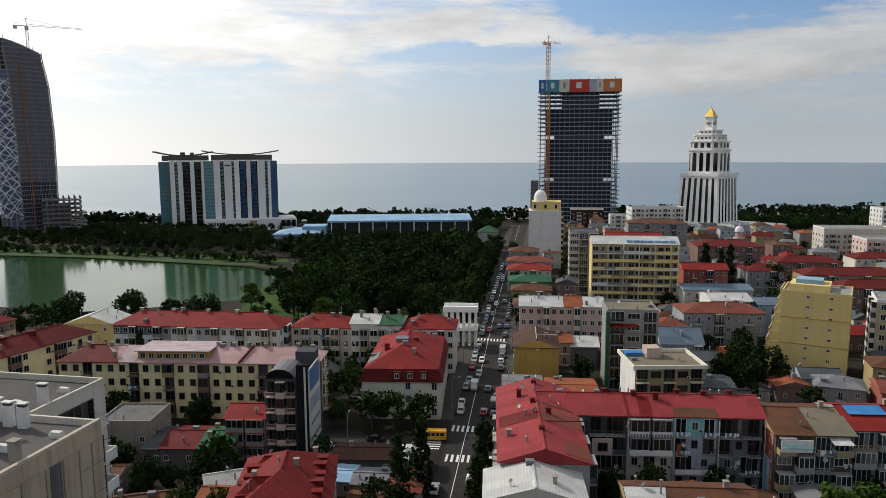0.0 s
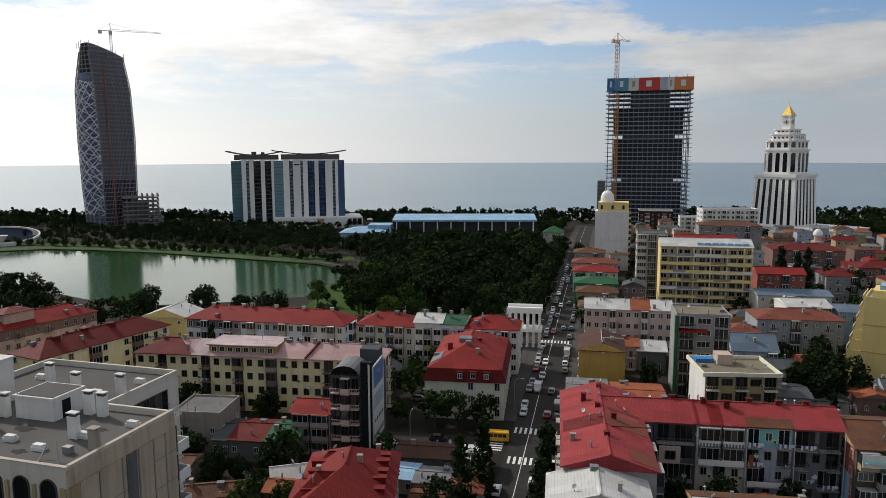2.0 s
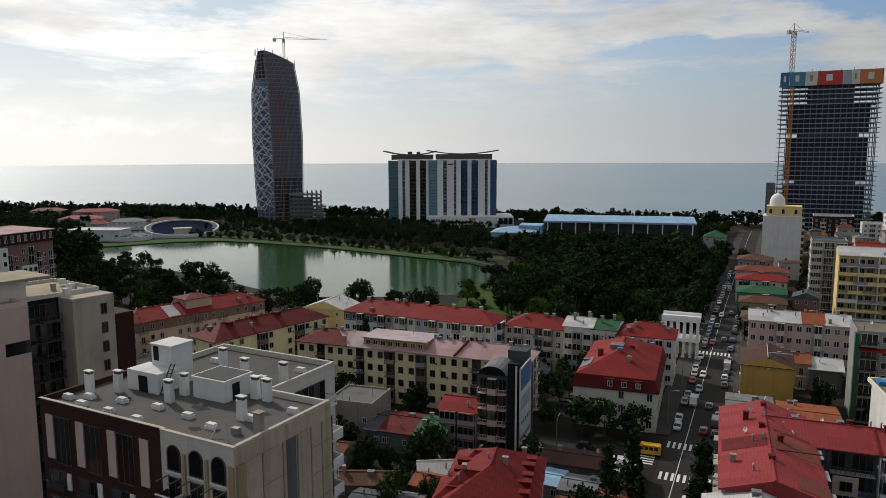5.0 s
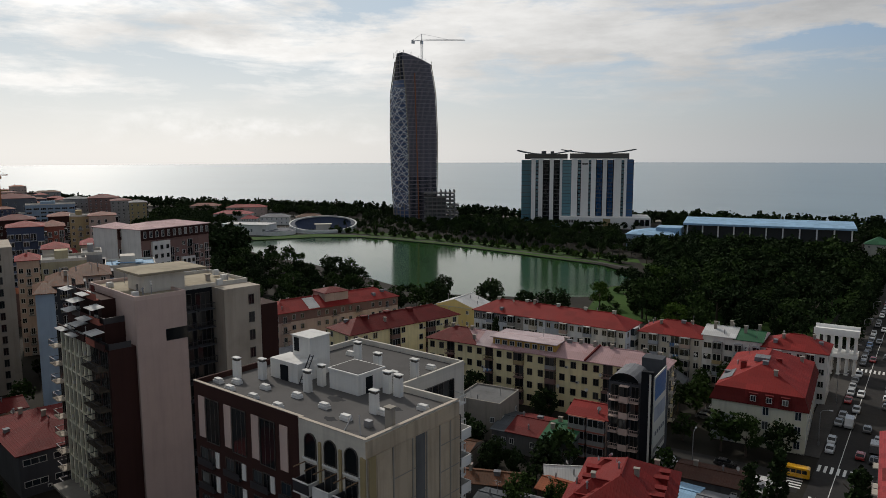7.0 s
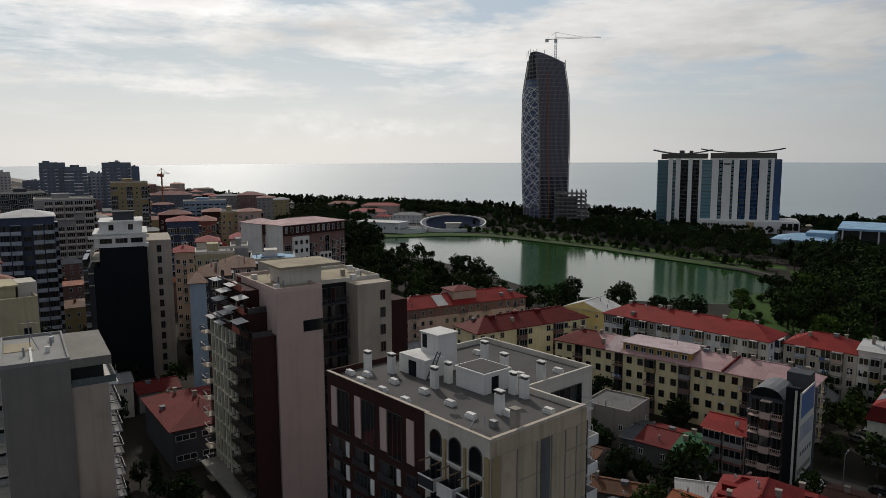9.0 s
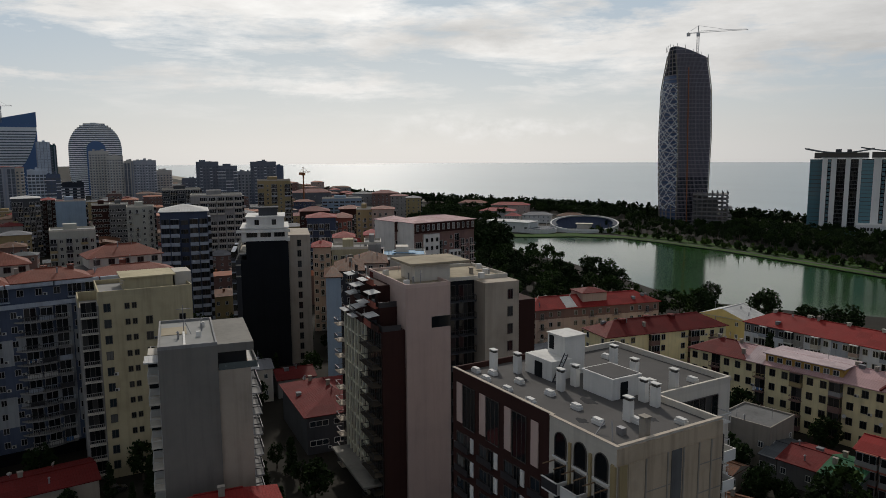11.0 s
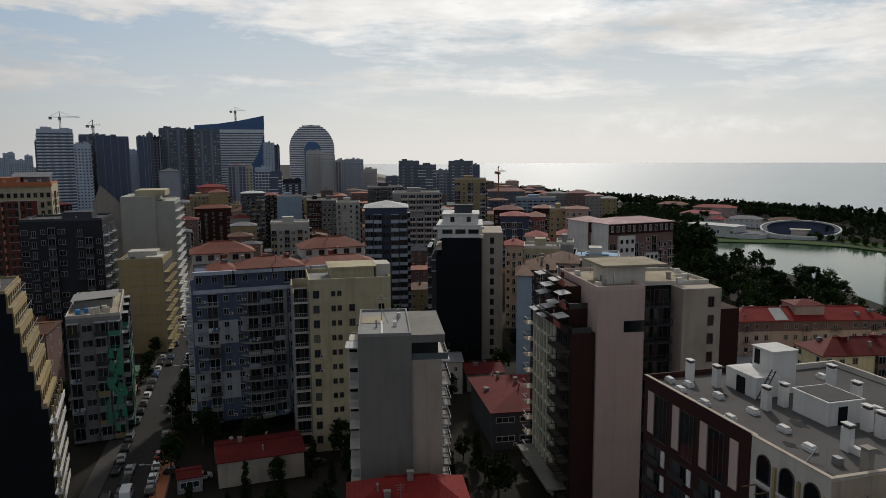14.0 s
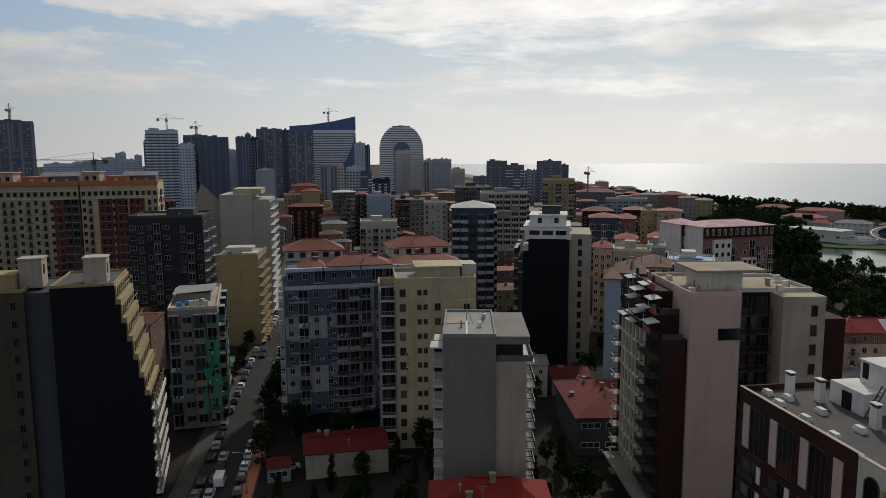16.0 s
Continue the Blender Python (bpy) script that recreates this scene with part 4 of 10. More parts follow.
strip(WEST, 5.0, 7.5, 0.16, "pavement", "paving", "grey paved footway with a kerb", "pavement", 0.15)
s = Shape()
for (p, q), (r, t) in zip(offset(AVENUE, -1.55, -1.4), offset(AVENUE, -1.55, -1.4)[1:]):
    s.poly([(*p, 0.036), (*q, 0.036), (*t, 0.036), (*r, 0.036)])
tagged(part("centre_line", s, "road_paint"), "faded white centre line on the asphalt", "road marking", kind="structure")


def crossing(x, y, rot, width, length=3.6):
    e = thing("zebra_crossing", x, y, rot, "worn white zebra crossing on grey asphalt", "road marking", kind="structure", z=0.036)
    n = int(width / 1.1)
    bar = Shape().box(-0.27, -length / 2, 0, 0.27, length / 2, 0.004).data("stripe", ["road_paint"])
    for k in range(n):
        part("stripe", bar, None, e, m=pose(-width / 2 + (k + 0.5) * width / n, 0, 0))


crossing(-22.3, 142.5, 4, 10.4)
crossing(-23.8, 159.0, 4, 10.4)
crossing(-29.6, 240.0, 4, 10.0)
crossing(-31.4, 150.0, 94, 8.5)
# lawns round the lake and in the park
for name, ring in (("lawn", [(-455, 300), (-470, 330), (-440, 385), (-400, 408), (-300, 412), (-200, 398), (-170, 385), (-210, 383), (-307, 397), (-362, 397), (-395, 394), (-423, 373), (-447, 330), (-441, 306)]),
                   ("lawn", [(-560, 330), (-455, 300), (-441, 306), (-447, 330), (-470, 345), (-540, 380)]),
                   ("lawn", [(-135, 262), (-50, 250), (-58, 420), (-170, 398), (-137, 345), (-151, 318), (-145, 291)]),
                   ("lawn", [(-440, 408), (-300, 414), (-200, 400), (-170, 398), (-178, 412), (-300, 426), (-430, 424)])):
    tagged(part(name, sheet_from([ring], 0.02), "grass"), "mown green lawn beside the lake", "lawn", kind="structure")
strip([(-440, 398), (-400, 402), (-300, 405), (-200, 390), (-168, 377)], -1.6, 1.6, 0.04, "footpath", "paving", "pale footpath along the shore", "path")


# ---- low town blocks round the avenue ----
SOV = dict(frame="frame_white", ww=1.4, wh=1.7, depth=1.2)


def long_cream_block():
    b = Building("apartment_block", "long cream four-storey apartment block with a faded pink metal roof", -124.7, 149.1, 8, 63.8, 11)
    b.body(14.0, "plaster_palecream")
    b.facade("front", "wwbwwwbwwbwwbwwwwbwwww", 4, 3.4, 0.4, style=dict(SOV, mix=("plaster_rose", "plaster_tan", "plaster_brown", "plaster_grey", "plaster_rose"), frame="frame_dark", glass="glass_dark", wash=0.4, slab="plaster_rose", ac=0.25))
    b.facade("right", "w.bw", 4, 3.4, 0.4, style=SOV)
    b.facade("left", "w.w", 4, 3.4, 0.4, style=SOV)
    b.pitched(14.1, 2.6, "roof_pink", 0.5)
    b.pitched(14.13, 2.72, "roof_darkred", 0.58, x1=15.0, name="roof_section", label="dark red sheet metal roof section")
    a = part("attic_storey", Shape().box(19.5, 1.0, 14.2, 37.0, 9.5, 16.6), "plaster_ochre", b.e, "added attic storey with timber front")
    part("attic_roof", Shape().box(19.0, 0.3, 16.6, 37.5, 10.0, 16.8), "roof_palepink", a)
    part("roof_sheet", Shape().poly([(15.2, -0.62, 14.16), (19.4, -0.62, 14.16), (19.4, 5.4, 16.82), (15.2, 5.4, 16.82)]), "roof_palepink", b.e, "faded pale pink roof sheets")
    part("roof_rib", Shape().bar((45.0, -0.5, 14.3), (47.0, 5.4, 17.0), 0.2), "roof_darkred", b.e)
    for k in range(8):
        part("window", window_mesh(1.4, 1.3, "frame_white", "glass", False, False), None, a, m=pose(20.8 + k * 2.1, 1.0, 14.8))
    b.roof_bits([(5, 5.4), (11, 5.2), (42, 5.5), (50, 5.3), (58, 5.6), (62, 4)], 16.4, "chimney", "concrete", (0.8, 0.6, 0.9))
    b.dishes("front", 9, 3, 12)


def long_grey_block():
    b = Building("apartment_block", "long blue-grey four-storey apartment block with a red roof", -135.7, 185.7, 4, 50.8, 12)
    b.body(14.0, "plaster_paleblock")
    part("wall_panel", Shape().box(12.5, -0.06, 3.6, 18.0, -0.003, 13.9), "plaster_grey", b.e)
    part("wall_panel", Shape().box(25.5, -0.06, 0.2, 30.0, -0.003, 13.9), "plaster_bluegrey", b.e)
    part("attic_band", Shape().box(0.0, -0.05, 11.2, 12.4, -0.003, 13.9), "plaster_slate", b.e, "grey shingle attic band")
    part("wall_panel", Shape().box(40.0, -0.06, 0.2, 50.8, -0.003, 13.9), "plaster_white", b.e)
    b.facade("front", "wwgwwgwwgwwwgwwbwwgw", 4, 3.4, 0.4, off=0.06, style=dict(SOV, glass="glass_dark", mix=("plaster_grey", "plaster_offwhite", "plaster_tan", "plaster_bluegrey", "plaster_peach"), wash=0.3, slab="plaster_white", ac=0.2))
    b.facade("right", "wgw", 4, 3.4, 0.4, style=dict(SOV, slab="plaster_white", rail="plaster_white"))
    b.pitched(14.1, 3.2, "roof_red", 0.6)
    b.roof_bits([(6, 5.8), (16, 6.2), (27, 6), (36, 6), (45, 6)], 16.9, "chimney", "plaster_palegreen", (1.0, 0.7, 0.8))
    b.dishes("front", 8, 3, 12)


def mixed_row():
    e = [("apartment_block", "off-white four-storey block with a red hipped roof", 0.0, 17.8, 13.0, "plaster_offwhite", "roof_red", "wgwbgw"),
         ("town_house", "narrow glazed house with a white metal roof", 17.9, 8.2, 14.4, "plaster_white", "roof_white", "WgW"),
         ("town_house", "white house with glazed balconies and a green roof", 26.2, 6.8, 14.2, "plaster_white", "roof_green", "gwg"),
         ("apartment_block", "white four-storey block with a patched red roof", 33.1, 15.5, 13.2, "plaster_white", "roof_red", "wgwwgw")]
    u = Vector((math.cos(radians(6)), math.sin(radians(6))))
    for name, label, o, w, h, wall, roof, pat in e:
        p = Vector((-83.7, 195.3)) + u * o
        b = Building(name, label, p.x, p.y, 6, w, 12)
        b.body(h, wall)
        b.facade("front", pat, 4, 3.2, 0.3, style=dict(SOV, glass="glass_dark", mix=("plaster_grey", "plaster_offwhite", "plaster_tan", "plaster_bluegrey", "plaster_peach"), wash=0.3, slab="plaster_grey", ac=0.25))
        b.facade("right", "w.w", 4, 3.2, 0.3, style=SOV)
        b.pitched(h + 0.1, 3.0 if roof == "roof_red" else 1.6, roof, 0.4, hip=roof == "roof_red", gable_mat=wall)
        b.roof_bits([(w * 0.3, 4, h + 1.9), (w * 0.75, 7, h + 1.9)], h + 2, "chimney", "concrete", (0.7, 0.7, 1.0))
        b.dishes("front", 4, 3, 12)


def corner_hip_house():
    b = Building("corner_building", "pale three-storey corner building with a steep red metal mansard", -51.3, 161.0, 8, 19.2, 32)
    b.body(9.6, "plaster_ivory")
    part("wall_panel", Shape().box(0.0, -0.1, 0.1, 5.0, -0.003, 6.4), "plaster_faded", b.e, "grey-blue sheet panel")
    st = dict(ww=1.3, wh=1.9, ac=0.1)
    b.facade("front", "...w.w", 3, 3.2, 0.2, style=st)
    b.facade("right", "wwwwwwwww", 3, 3.2, 0.2, style=st)
    s = Shape()
    lo, hi = [(-0.5, -0.5), (19.7, -0.5), (19.7, 32.5), (-0.5, 32.5)], [(0.6, 0.6), (18.6, 0.6), (18.6, 31.4), (0.6, 31.4)]
    for k in range(4):
        j = (k + 1) % 4
        s.poly([(*lo[k], 9.6), (*lo[j], 9.6), (*hi[j], 12.4), (*hi[k], 12.4)])
    s.prism(lo, 9.45, 9.598)
    part("mansard", s, "roof_darkred", b.e, "dark red mansard slope")
    b.pitched(12.42, 4.2, "roof_red", 0.1, axis="y", x0=0.6, x1=18.6, y0=0.6, y1=31.4)
    for k in range(3):
        x = 8.6 + k * 3.2
        d = part("dormer", Shape().box(x - 0.9, -0.45, 9.9, x + 0.9, 1.2, 12.0), "roof_darkred", b.e)
        part("window", window_mesh(1.2, 1.3, "frame_white", "glass", False, False), None, d, m=pose(x, -0.45, 10.3))
    b.roof_bits([(5, 10), (12, 16), (8.8, 24)], 15.0, "chimney", "roof_red", (1.2, 1.0, 0.9))
    part("roof_light", Shape().box(7.0, 12, 15.9, 10.2, 15.2, 16.9), "roof_grey", b.e)
    part("roof_sheet", Shape().poly([(0.7, 4.0, 12.6), (0.7, 11.0, 12.6), (3.4, 11.0, 13.95), (3.4, 4.0, 13.95)]), "roof_grey", b.e, "grey patched roof sheets")


def colonnade():
    e = thing("colonnade", -44.3, 229.7, 6, "white classical colonnade with arches at the park gate", "colonnade")
    for lvl in (0, 6.3):
        for k in range(6):
            part("column", Shape().tube(0.6 + k * 2.0, 0.6, lvl + 0.4, lvl + 5.0, 0.42, 0.36, 12).box(0.1 + k * 2.0, 0.1, lvl, 1.1 + k * 2.0, 1.1, lvl + 0.4).box(0.1 + k * 2, 0.1, lvl + 5.0, 1.1 + k * 2, 1.1, lvl + 5.3), "stone_white", e)
            part("column", Shape().tube(0.6 + k * 2.0, 5.4, lvl + 0.4, lvl + 5.0, 0.42, 0.36, 12).box(0.1 + k * 2.0, 4.9, lvl, 1.1 + k * 2.0, 5.9, lvl + 0.4).box(0.1 + k * 2, 4.9, lvl + 5.0, 1.1 + k * 2, 5.9, lvl + 5.3), "stone_white", e)
        part("entablature", Shape().box(-0.2, -0.2, lvl + 5.3, 11.4, 6.2, lvl + 6.3), "stone_white", e)
    part("balustrade", Shape().box(-0.2, -0.2, 12.6, 11.4, 0.1, 13.5).box(-0.2, 5.9, 12.6, 11.4, 6.2, 13.5), "stone_white", e)


def dark_slim_house():
    b = Building("apartment_building", "slim dark-clad building with a tall billboard on its flank", -64.0, 134.6, 8, 9.4, 12)
    b.body(17.5, "plaster_dark")
    b.facade("front", "bgb", 5, 3.4, 0.3, u0=0.3, u1=6.6, style=dict(slab="plaster_pink", rail="plaster_pink", frame="frame_dark", glass="glass_dark"))
    part("fin_wall", Shape().box(7.0, -1.2, 0, 9.4, -0.003, 21.0), "plaster_black", b.e, "tall black blade wall")
    part("blade_edge", Shape().box(8.6, -1.28, 1.0, 9.0, -1.203, 20.6), "panel_white", b.e)
    bill = part("billboard", Shape().box(9.403, -0.9, 3.0, 9.6, 9.0, 20.0), "panel_white", b.e, "large faded advertising billboard")
    for z0, z1, m in ((15.0, 19.6, "panel_blue"), (10.5, 13.6, "plaster_bluegrey"), (4.0, 5.0, "plaster_grey")):
        part("poster_panel", Shape().box(9.603, -0.4, z0, 9.62, 8.4, z1), m, bill)
    for k in range(5):
        part("lettering_bar", Shape().box(9.603, 0.5 + k * 1.6, 7.4, 9.622, 1.5 + k * 1.6, 8.2), "plaster_slate", bill)
    b.flat_roof(17.5, "roof_grey", "plaster_dark", 0.5)
    s = Shape()
    n = 8
    for k in range(n):
        a0, a1 = math.pi * k / n, math.pi * (k + 1) / n
        s.poly([(3.2 - 3.0 * math.cos(a0), 0, 17.7 + 2.0 * math.sin(a0)), (3.2 - 3.0 * math.cos(a1), 0, 17.7 + 2.0 * math.sin(a1)), (3.2 - 3.0 * math.cos(a1), 8, 17.7 + 2.0 * math.sin(a1)), (3.2 - 3.0 * math.cos(a0), 8, 17.7 + 2.0 * math.sin(a0))])
    s.poly([(3.2 - 3.0 * math.cos(math.pi * k / n), 0.0, 17.7 + 2.0 * math.sin(math.pi * k / n)) for k in range(n + 1)], 1)
    part("barrel_roof", s, ["roof_grey", "glass_dark"], b.e, "curved grey metal roof")
    part("stair_head", Shape().box(4.5, 8.2, 17.6, 8.8, 11.7, 21.2), "plaster_dark", b.e)


def red_balcony_house():
    b = Building("house", "three-storey reddish house with closed balconies and a red roof", -72.5, 133.4, 8, 8.4, 9)
    b.body(9.0, "plaster_peach")
    b.facade("front", "gg", 3, 3.0, 0.1, style=dict(slab="plaster_red", rail="plaster_grey", depth=1.0, frame="frame_grey", glass="glass_dark", wash=0.5))
    b.pitched(9.1, 1.6, "roof_red", 0.5, hip=False, gable_mat="plaster_peach")


def near_hip_house():
    b = Building("house", "house with a many-ridged deep red metal roof", -50.9, 91.9, 16, 15.0, 22)
    b.body(10.0, "plaster_pink")
    b.facade("right", "wwww", 3, 3.2, 0.2, style=SOV)
    b.facade("front", "www", 3, 3.2, 0.2, style=SOV)
    b.pitched(10.1, 4.6, "roof_deepred", 0.6, axis="y")
    b.pitched(10.14, 3.6, "roof_deepred", 0.7, axis="x", x0=-0.6, x1=11.0, y0=3.0, y1=10.4, name="roof_wing")
    b.pitched(10.12, 3.0, "roof_deepred", 0.5, axis="x", x0=0.4, x1=9.0, y0=13.0, y1=19.0, name="roof_wing")
    for side in (1, -1):
        for k in range(5 if side > 0 else 4):
            y = 4.4 + k * 3.2
            x0, x1 = (9.0, 13.9) if side > 0 else (0.9, 4.8)
            z = 11.1 + (k % 2) * 0.3
            d = part("dormer", Shape().box(x0, y, 10.2, x1, y + 1.1, z + 0.75), "roof_deepred", b.e)
            part("dormer_roof", Shape().box(x0 - 0.1, y - 0.2, z + 0.752, x1 + 0.2, y + 1.3, z + 0.9), "roof_deepred", d)


def low_house(name, label, x, y, rot, w, d, h, wall, roof, rise=1.4, hip=False, axis="x", floors=1, pat="w.w", over=0.35, group="low houses"):
    b = Building(name, label, x, y, rot, w, d, "house", group)
    b.body(h, wall)
    if floors:
        b.facade("front", pat, floors, h / floors, 0.0, style=dict(ww=1.1, wh=1.3, ac=0.15))
        b.facade("right", "w.w", floors, h / floors, 0.0, style=dict(ww=1.0, wh=1.2))
    if rise > 0:
        b.pitched(h + 0.1, rise, roof, over, hip, axis, gable_mat=wall)
    else:
        b.flat_roof(h, roof, wall, 0.5)
    return b


def minaret():
    e = thing("minaret", 87.7, 425.8, 0, "tan brick minaret with a white dome", "minaret")
    part("shaft", Shape().tube(0, 0, 0, 15.5, 2.4, 2.2, 12), "plaster_peach", e)
    part("gallery", Shape().tube(0, 0, 15.5, 16.3, 3.2, 3.2, 12).tube(0, 0, 16.3, 19.5, 1.9, 1.9, 12), "plaster_peach", e)
    part("dome", Shape().dome(0, 0, 19.5, 2.5, 3.4, 14, 5).tube(0, 0, 22.8, 24.2, 0.15, 0.05, 6), "stone_white", e, "white dome")


def red_l_block():
    a = Building("apartment_block", "four-storey block along the avenue with a bright red sheet roof", -12.0, 109.5, 7, 14.4, 36)
    a.body(14.8, "plaster_grey")
    a.facade("left", "wwbwwwbwwwbww", 4, 3.6, 0.3, style=SOV)
    a.facade("right", "gwgbgw", 4, 3.6, 0.3, u0=0, u1=25, style=dict(SOV, slab="plaster_grey", rail="plaster_dark"))
    a.pitched(14.9, 2.4, "roof_brightred", 0.5, hip=False, axis="y", gable_mat="roof_brightred")
    a.roof_bits([(7.2, 8), (9, 17), (6.4, 22), (4, 27), (7.2, 33)], 16.8, "chimney", "roof_darkred", (0.9, 0.7, 0.7))
    part("roof_seam", Shape().box(7.4, 12.5, 16.9, 14.9, 12.8, 17.05), "roof_darkred", a.e)
    for y0, y1, xa, xb, mat in ((13.0, 19.2, 14.7, 7.4, "roof_salmon"), (13.4, 18.6, 0.0, 6.9, "roof_darkred"), (0.3, 5.4, 14.8, 10.6, "roof_salmon"), (21.4, 22.3, 13.9, 8.2, "roof_rust")):
        za, zb = (17.36 - abs(q - 7.2) * 0.3117 for q in (xa, xb))
        part("roof_patch", Shape().poly([(xa, y0, za), (xa, y1, za), (xb, y1, zb), (xb, y0, zb)][:: 1 if xa > xb else -1]), mat, a.e, "faded and rusting roof sheets")
    b = Building("apartment_block", "four-storey block with patched balconies and a bright red roof", 1.9, 133.3, 7, 32.4, 11)
    b.body(14.8, "plaster_grey")
    for x0, x1, wall, cols in ((0.0, 7.5, "plaster_dark", ("w", "b", "s", "b")), (7.6, 16.0, "plaster_offwhite", ("www", "wbw", "gg", "gg")), (16.1, 24.1, "plaster_bluegrey", ("www", "bw", "bwb", "bwb")), (24.2, 32.4, "plaster_slate", ("bw", "wb", "bwb", "bb"))):
        part("wall_panel", Shape().box(x0, -0.08, 0, x1, -0.003, 14.7), wall, b.e)
        for k, row in enumerate(cols):
            b.facade("front", row, 1, 3.6, 0.2 + k * 3.6, x0 + 0.1, x1 - 0.1, 0.08, dict(rail="plaster_white" if wall == "plaster_offwhite" else ("roof_paleblue" if k == 3 and wall == "plaster_bluegrey" else "plaster_dark"), slab="plaster_grey", ac=0.4, depth=1.4, ww=1.2, wh=1.6, wash=0.5, frame="frame_white" if k == 3 and wall == "plaster_bluegrey" else ("frame_grey" if wall == "plaster_offwhite" or k == 1 else "frame_dark"), glass="glass_dark"))
        part("down_pipe", Shape().box(x1 - 0.02, -1.7, 0.1, x1 + 0.1, -1.55, 14.7), "rail_pale", b.e)
        if wall == "plaster_offwhite":
            for z in (7.6, 11.2):
                for q in range(14):
                    part("rail_strip", Shape().box(x0 + 0.4 + q * 0.56, -1.56, z - 0.2, x0 + 0.7 + q * 0.56, -1.49, z + 0.55), "plaster_slate", b.e)
    part("wall_panel", Shape().box(16.2, -0.1, 11.2, 24.0, -0.084, 14.6), "panel_turquoise", b.e, "faded turquoise loggia wall")
    part("balcony_front", Shape().box(16.4, -1.62, 4.0, 23.9, -1.5, 5.0), "plaster_white", b.e, "white balcony parapet")
    part("balcony_front", Shape().box(7.8, -1.62, 7.5, 15.8, -1.57, 8.5), "plaster_white", b.e, "white balcony parapet")
    part("window_box", Shape().box(0.8, -1.9, 7.6, 4.6, -1.5, 10.8), "plaster_pink", b.e, "rendered bay with one window")
    part("window", window_mesh(1.9, 1.7, "frame_dark", "glass_dark", False, False), None, b.e, m=pose(2.8, -1.9, 8.4))
    part("door_leaf", Shape().box(16.5, -1.62, 7.7, 17.3, -1.5, 10.0), "roof_orange", b.e, "orange door leaf")
    b.pitched(14.9, 2.42, "roof_brightred", 0.7, hip=False, x0=-8.6, gable_mat="roof_brightred")
    part("corner_wall", Shape().box(-2.35, 0.3, 0, -0.003, 10.7, 14.8), "plaster_slate", b.e)
    for z in (3.7, 7.3, 10.9):
        part("balcony_slab", Shape().box(-2.2, -1.0, z, -0.1, 0.297, z + 0.15).box(-2.2, -1.0, z + 0.15, -0.1, -0.92, z + 0.95), "plaster_dark", b.e)
    part("roof_sheet", Shape().poly([(9.9, -0.72, 14.95), (12.2, -0.72, 14.95), (12.2, 4.6, 17.01), (9.9, 4.6, 17.01)]), "roof_deepred", b.e, "darker red roof sheets")
    part("party_wall", Shape().box(7.4, -0.6, 14.8, 7.7, 5.5, 15.0).poly([(7.4, -0.6, 15.2), (7.7, -0.6, 15.2), (7.7, 5.5, 17.5), (7.4, 5.5, 17.5)]), "roof_deepred", b.e)
    part("roof_patch", Shape().poly([(16.2, -0.75, 14.96), (24.2, -0.75, 14.96), (24.2, 1.6, 15.88), (16.2, 1.6, 15.88)]), "roof_rust", b.e, "rusty brown roof patch")
    b.roof_bits([(4, 6), (9.5, 5), (13.5, 4), (18, 6), (23, 5.5), (28, 6)], 16.9, "chimney", "roof_darkred", (1.0, 0.7, 0.8))
    b.dishes("front", 6, 3, 13)
    w = low_house("house", "low house with a white gabled metal roof", -12.9, 99.5, 7, 14.6, 9.6, 13.2, "plaster_offwhite", "roof_white", 2.2, False, "y", 3, "www", 0.6, "")
    w.dishes("front", 2, 12.6, 13.2)


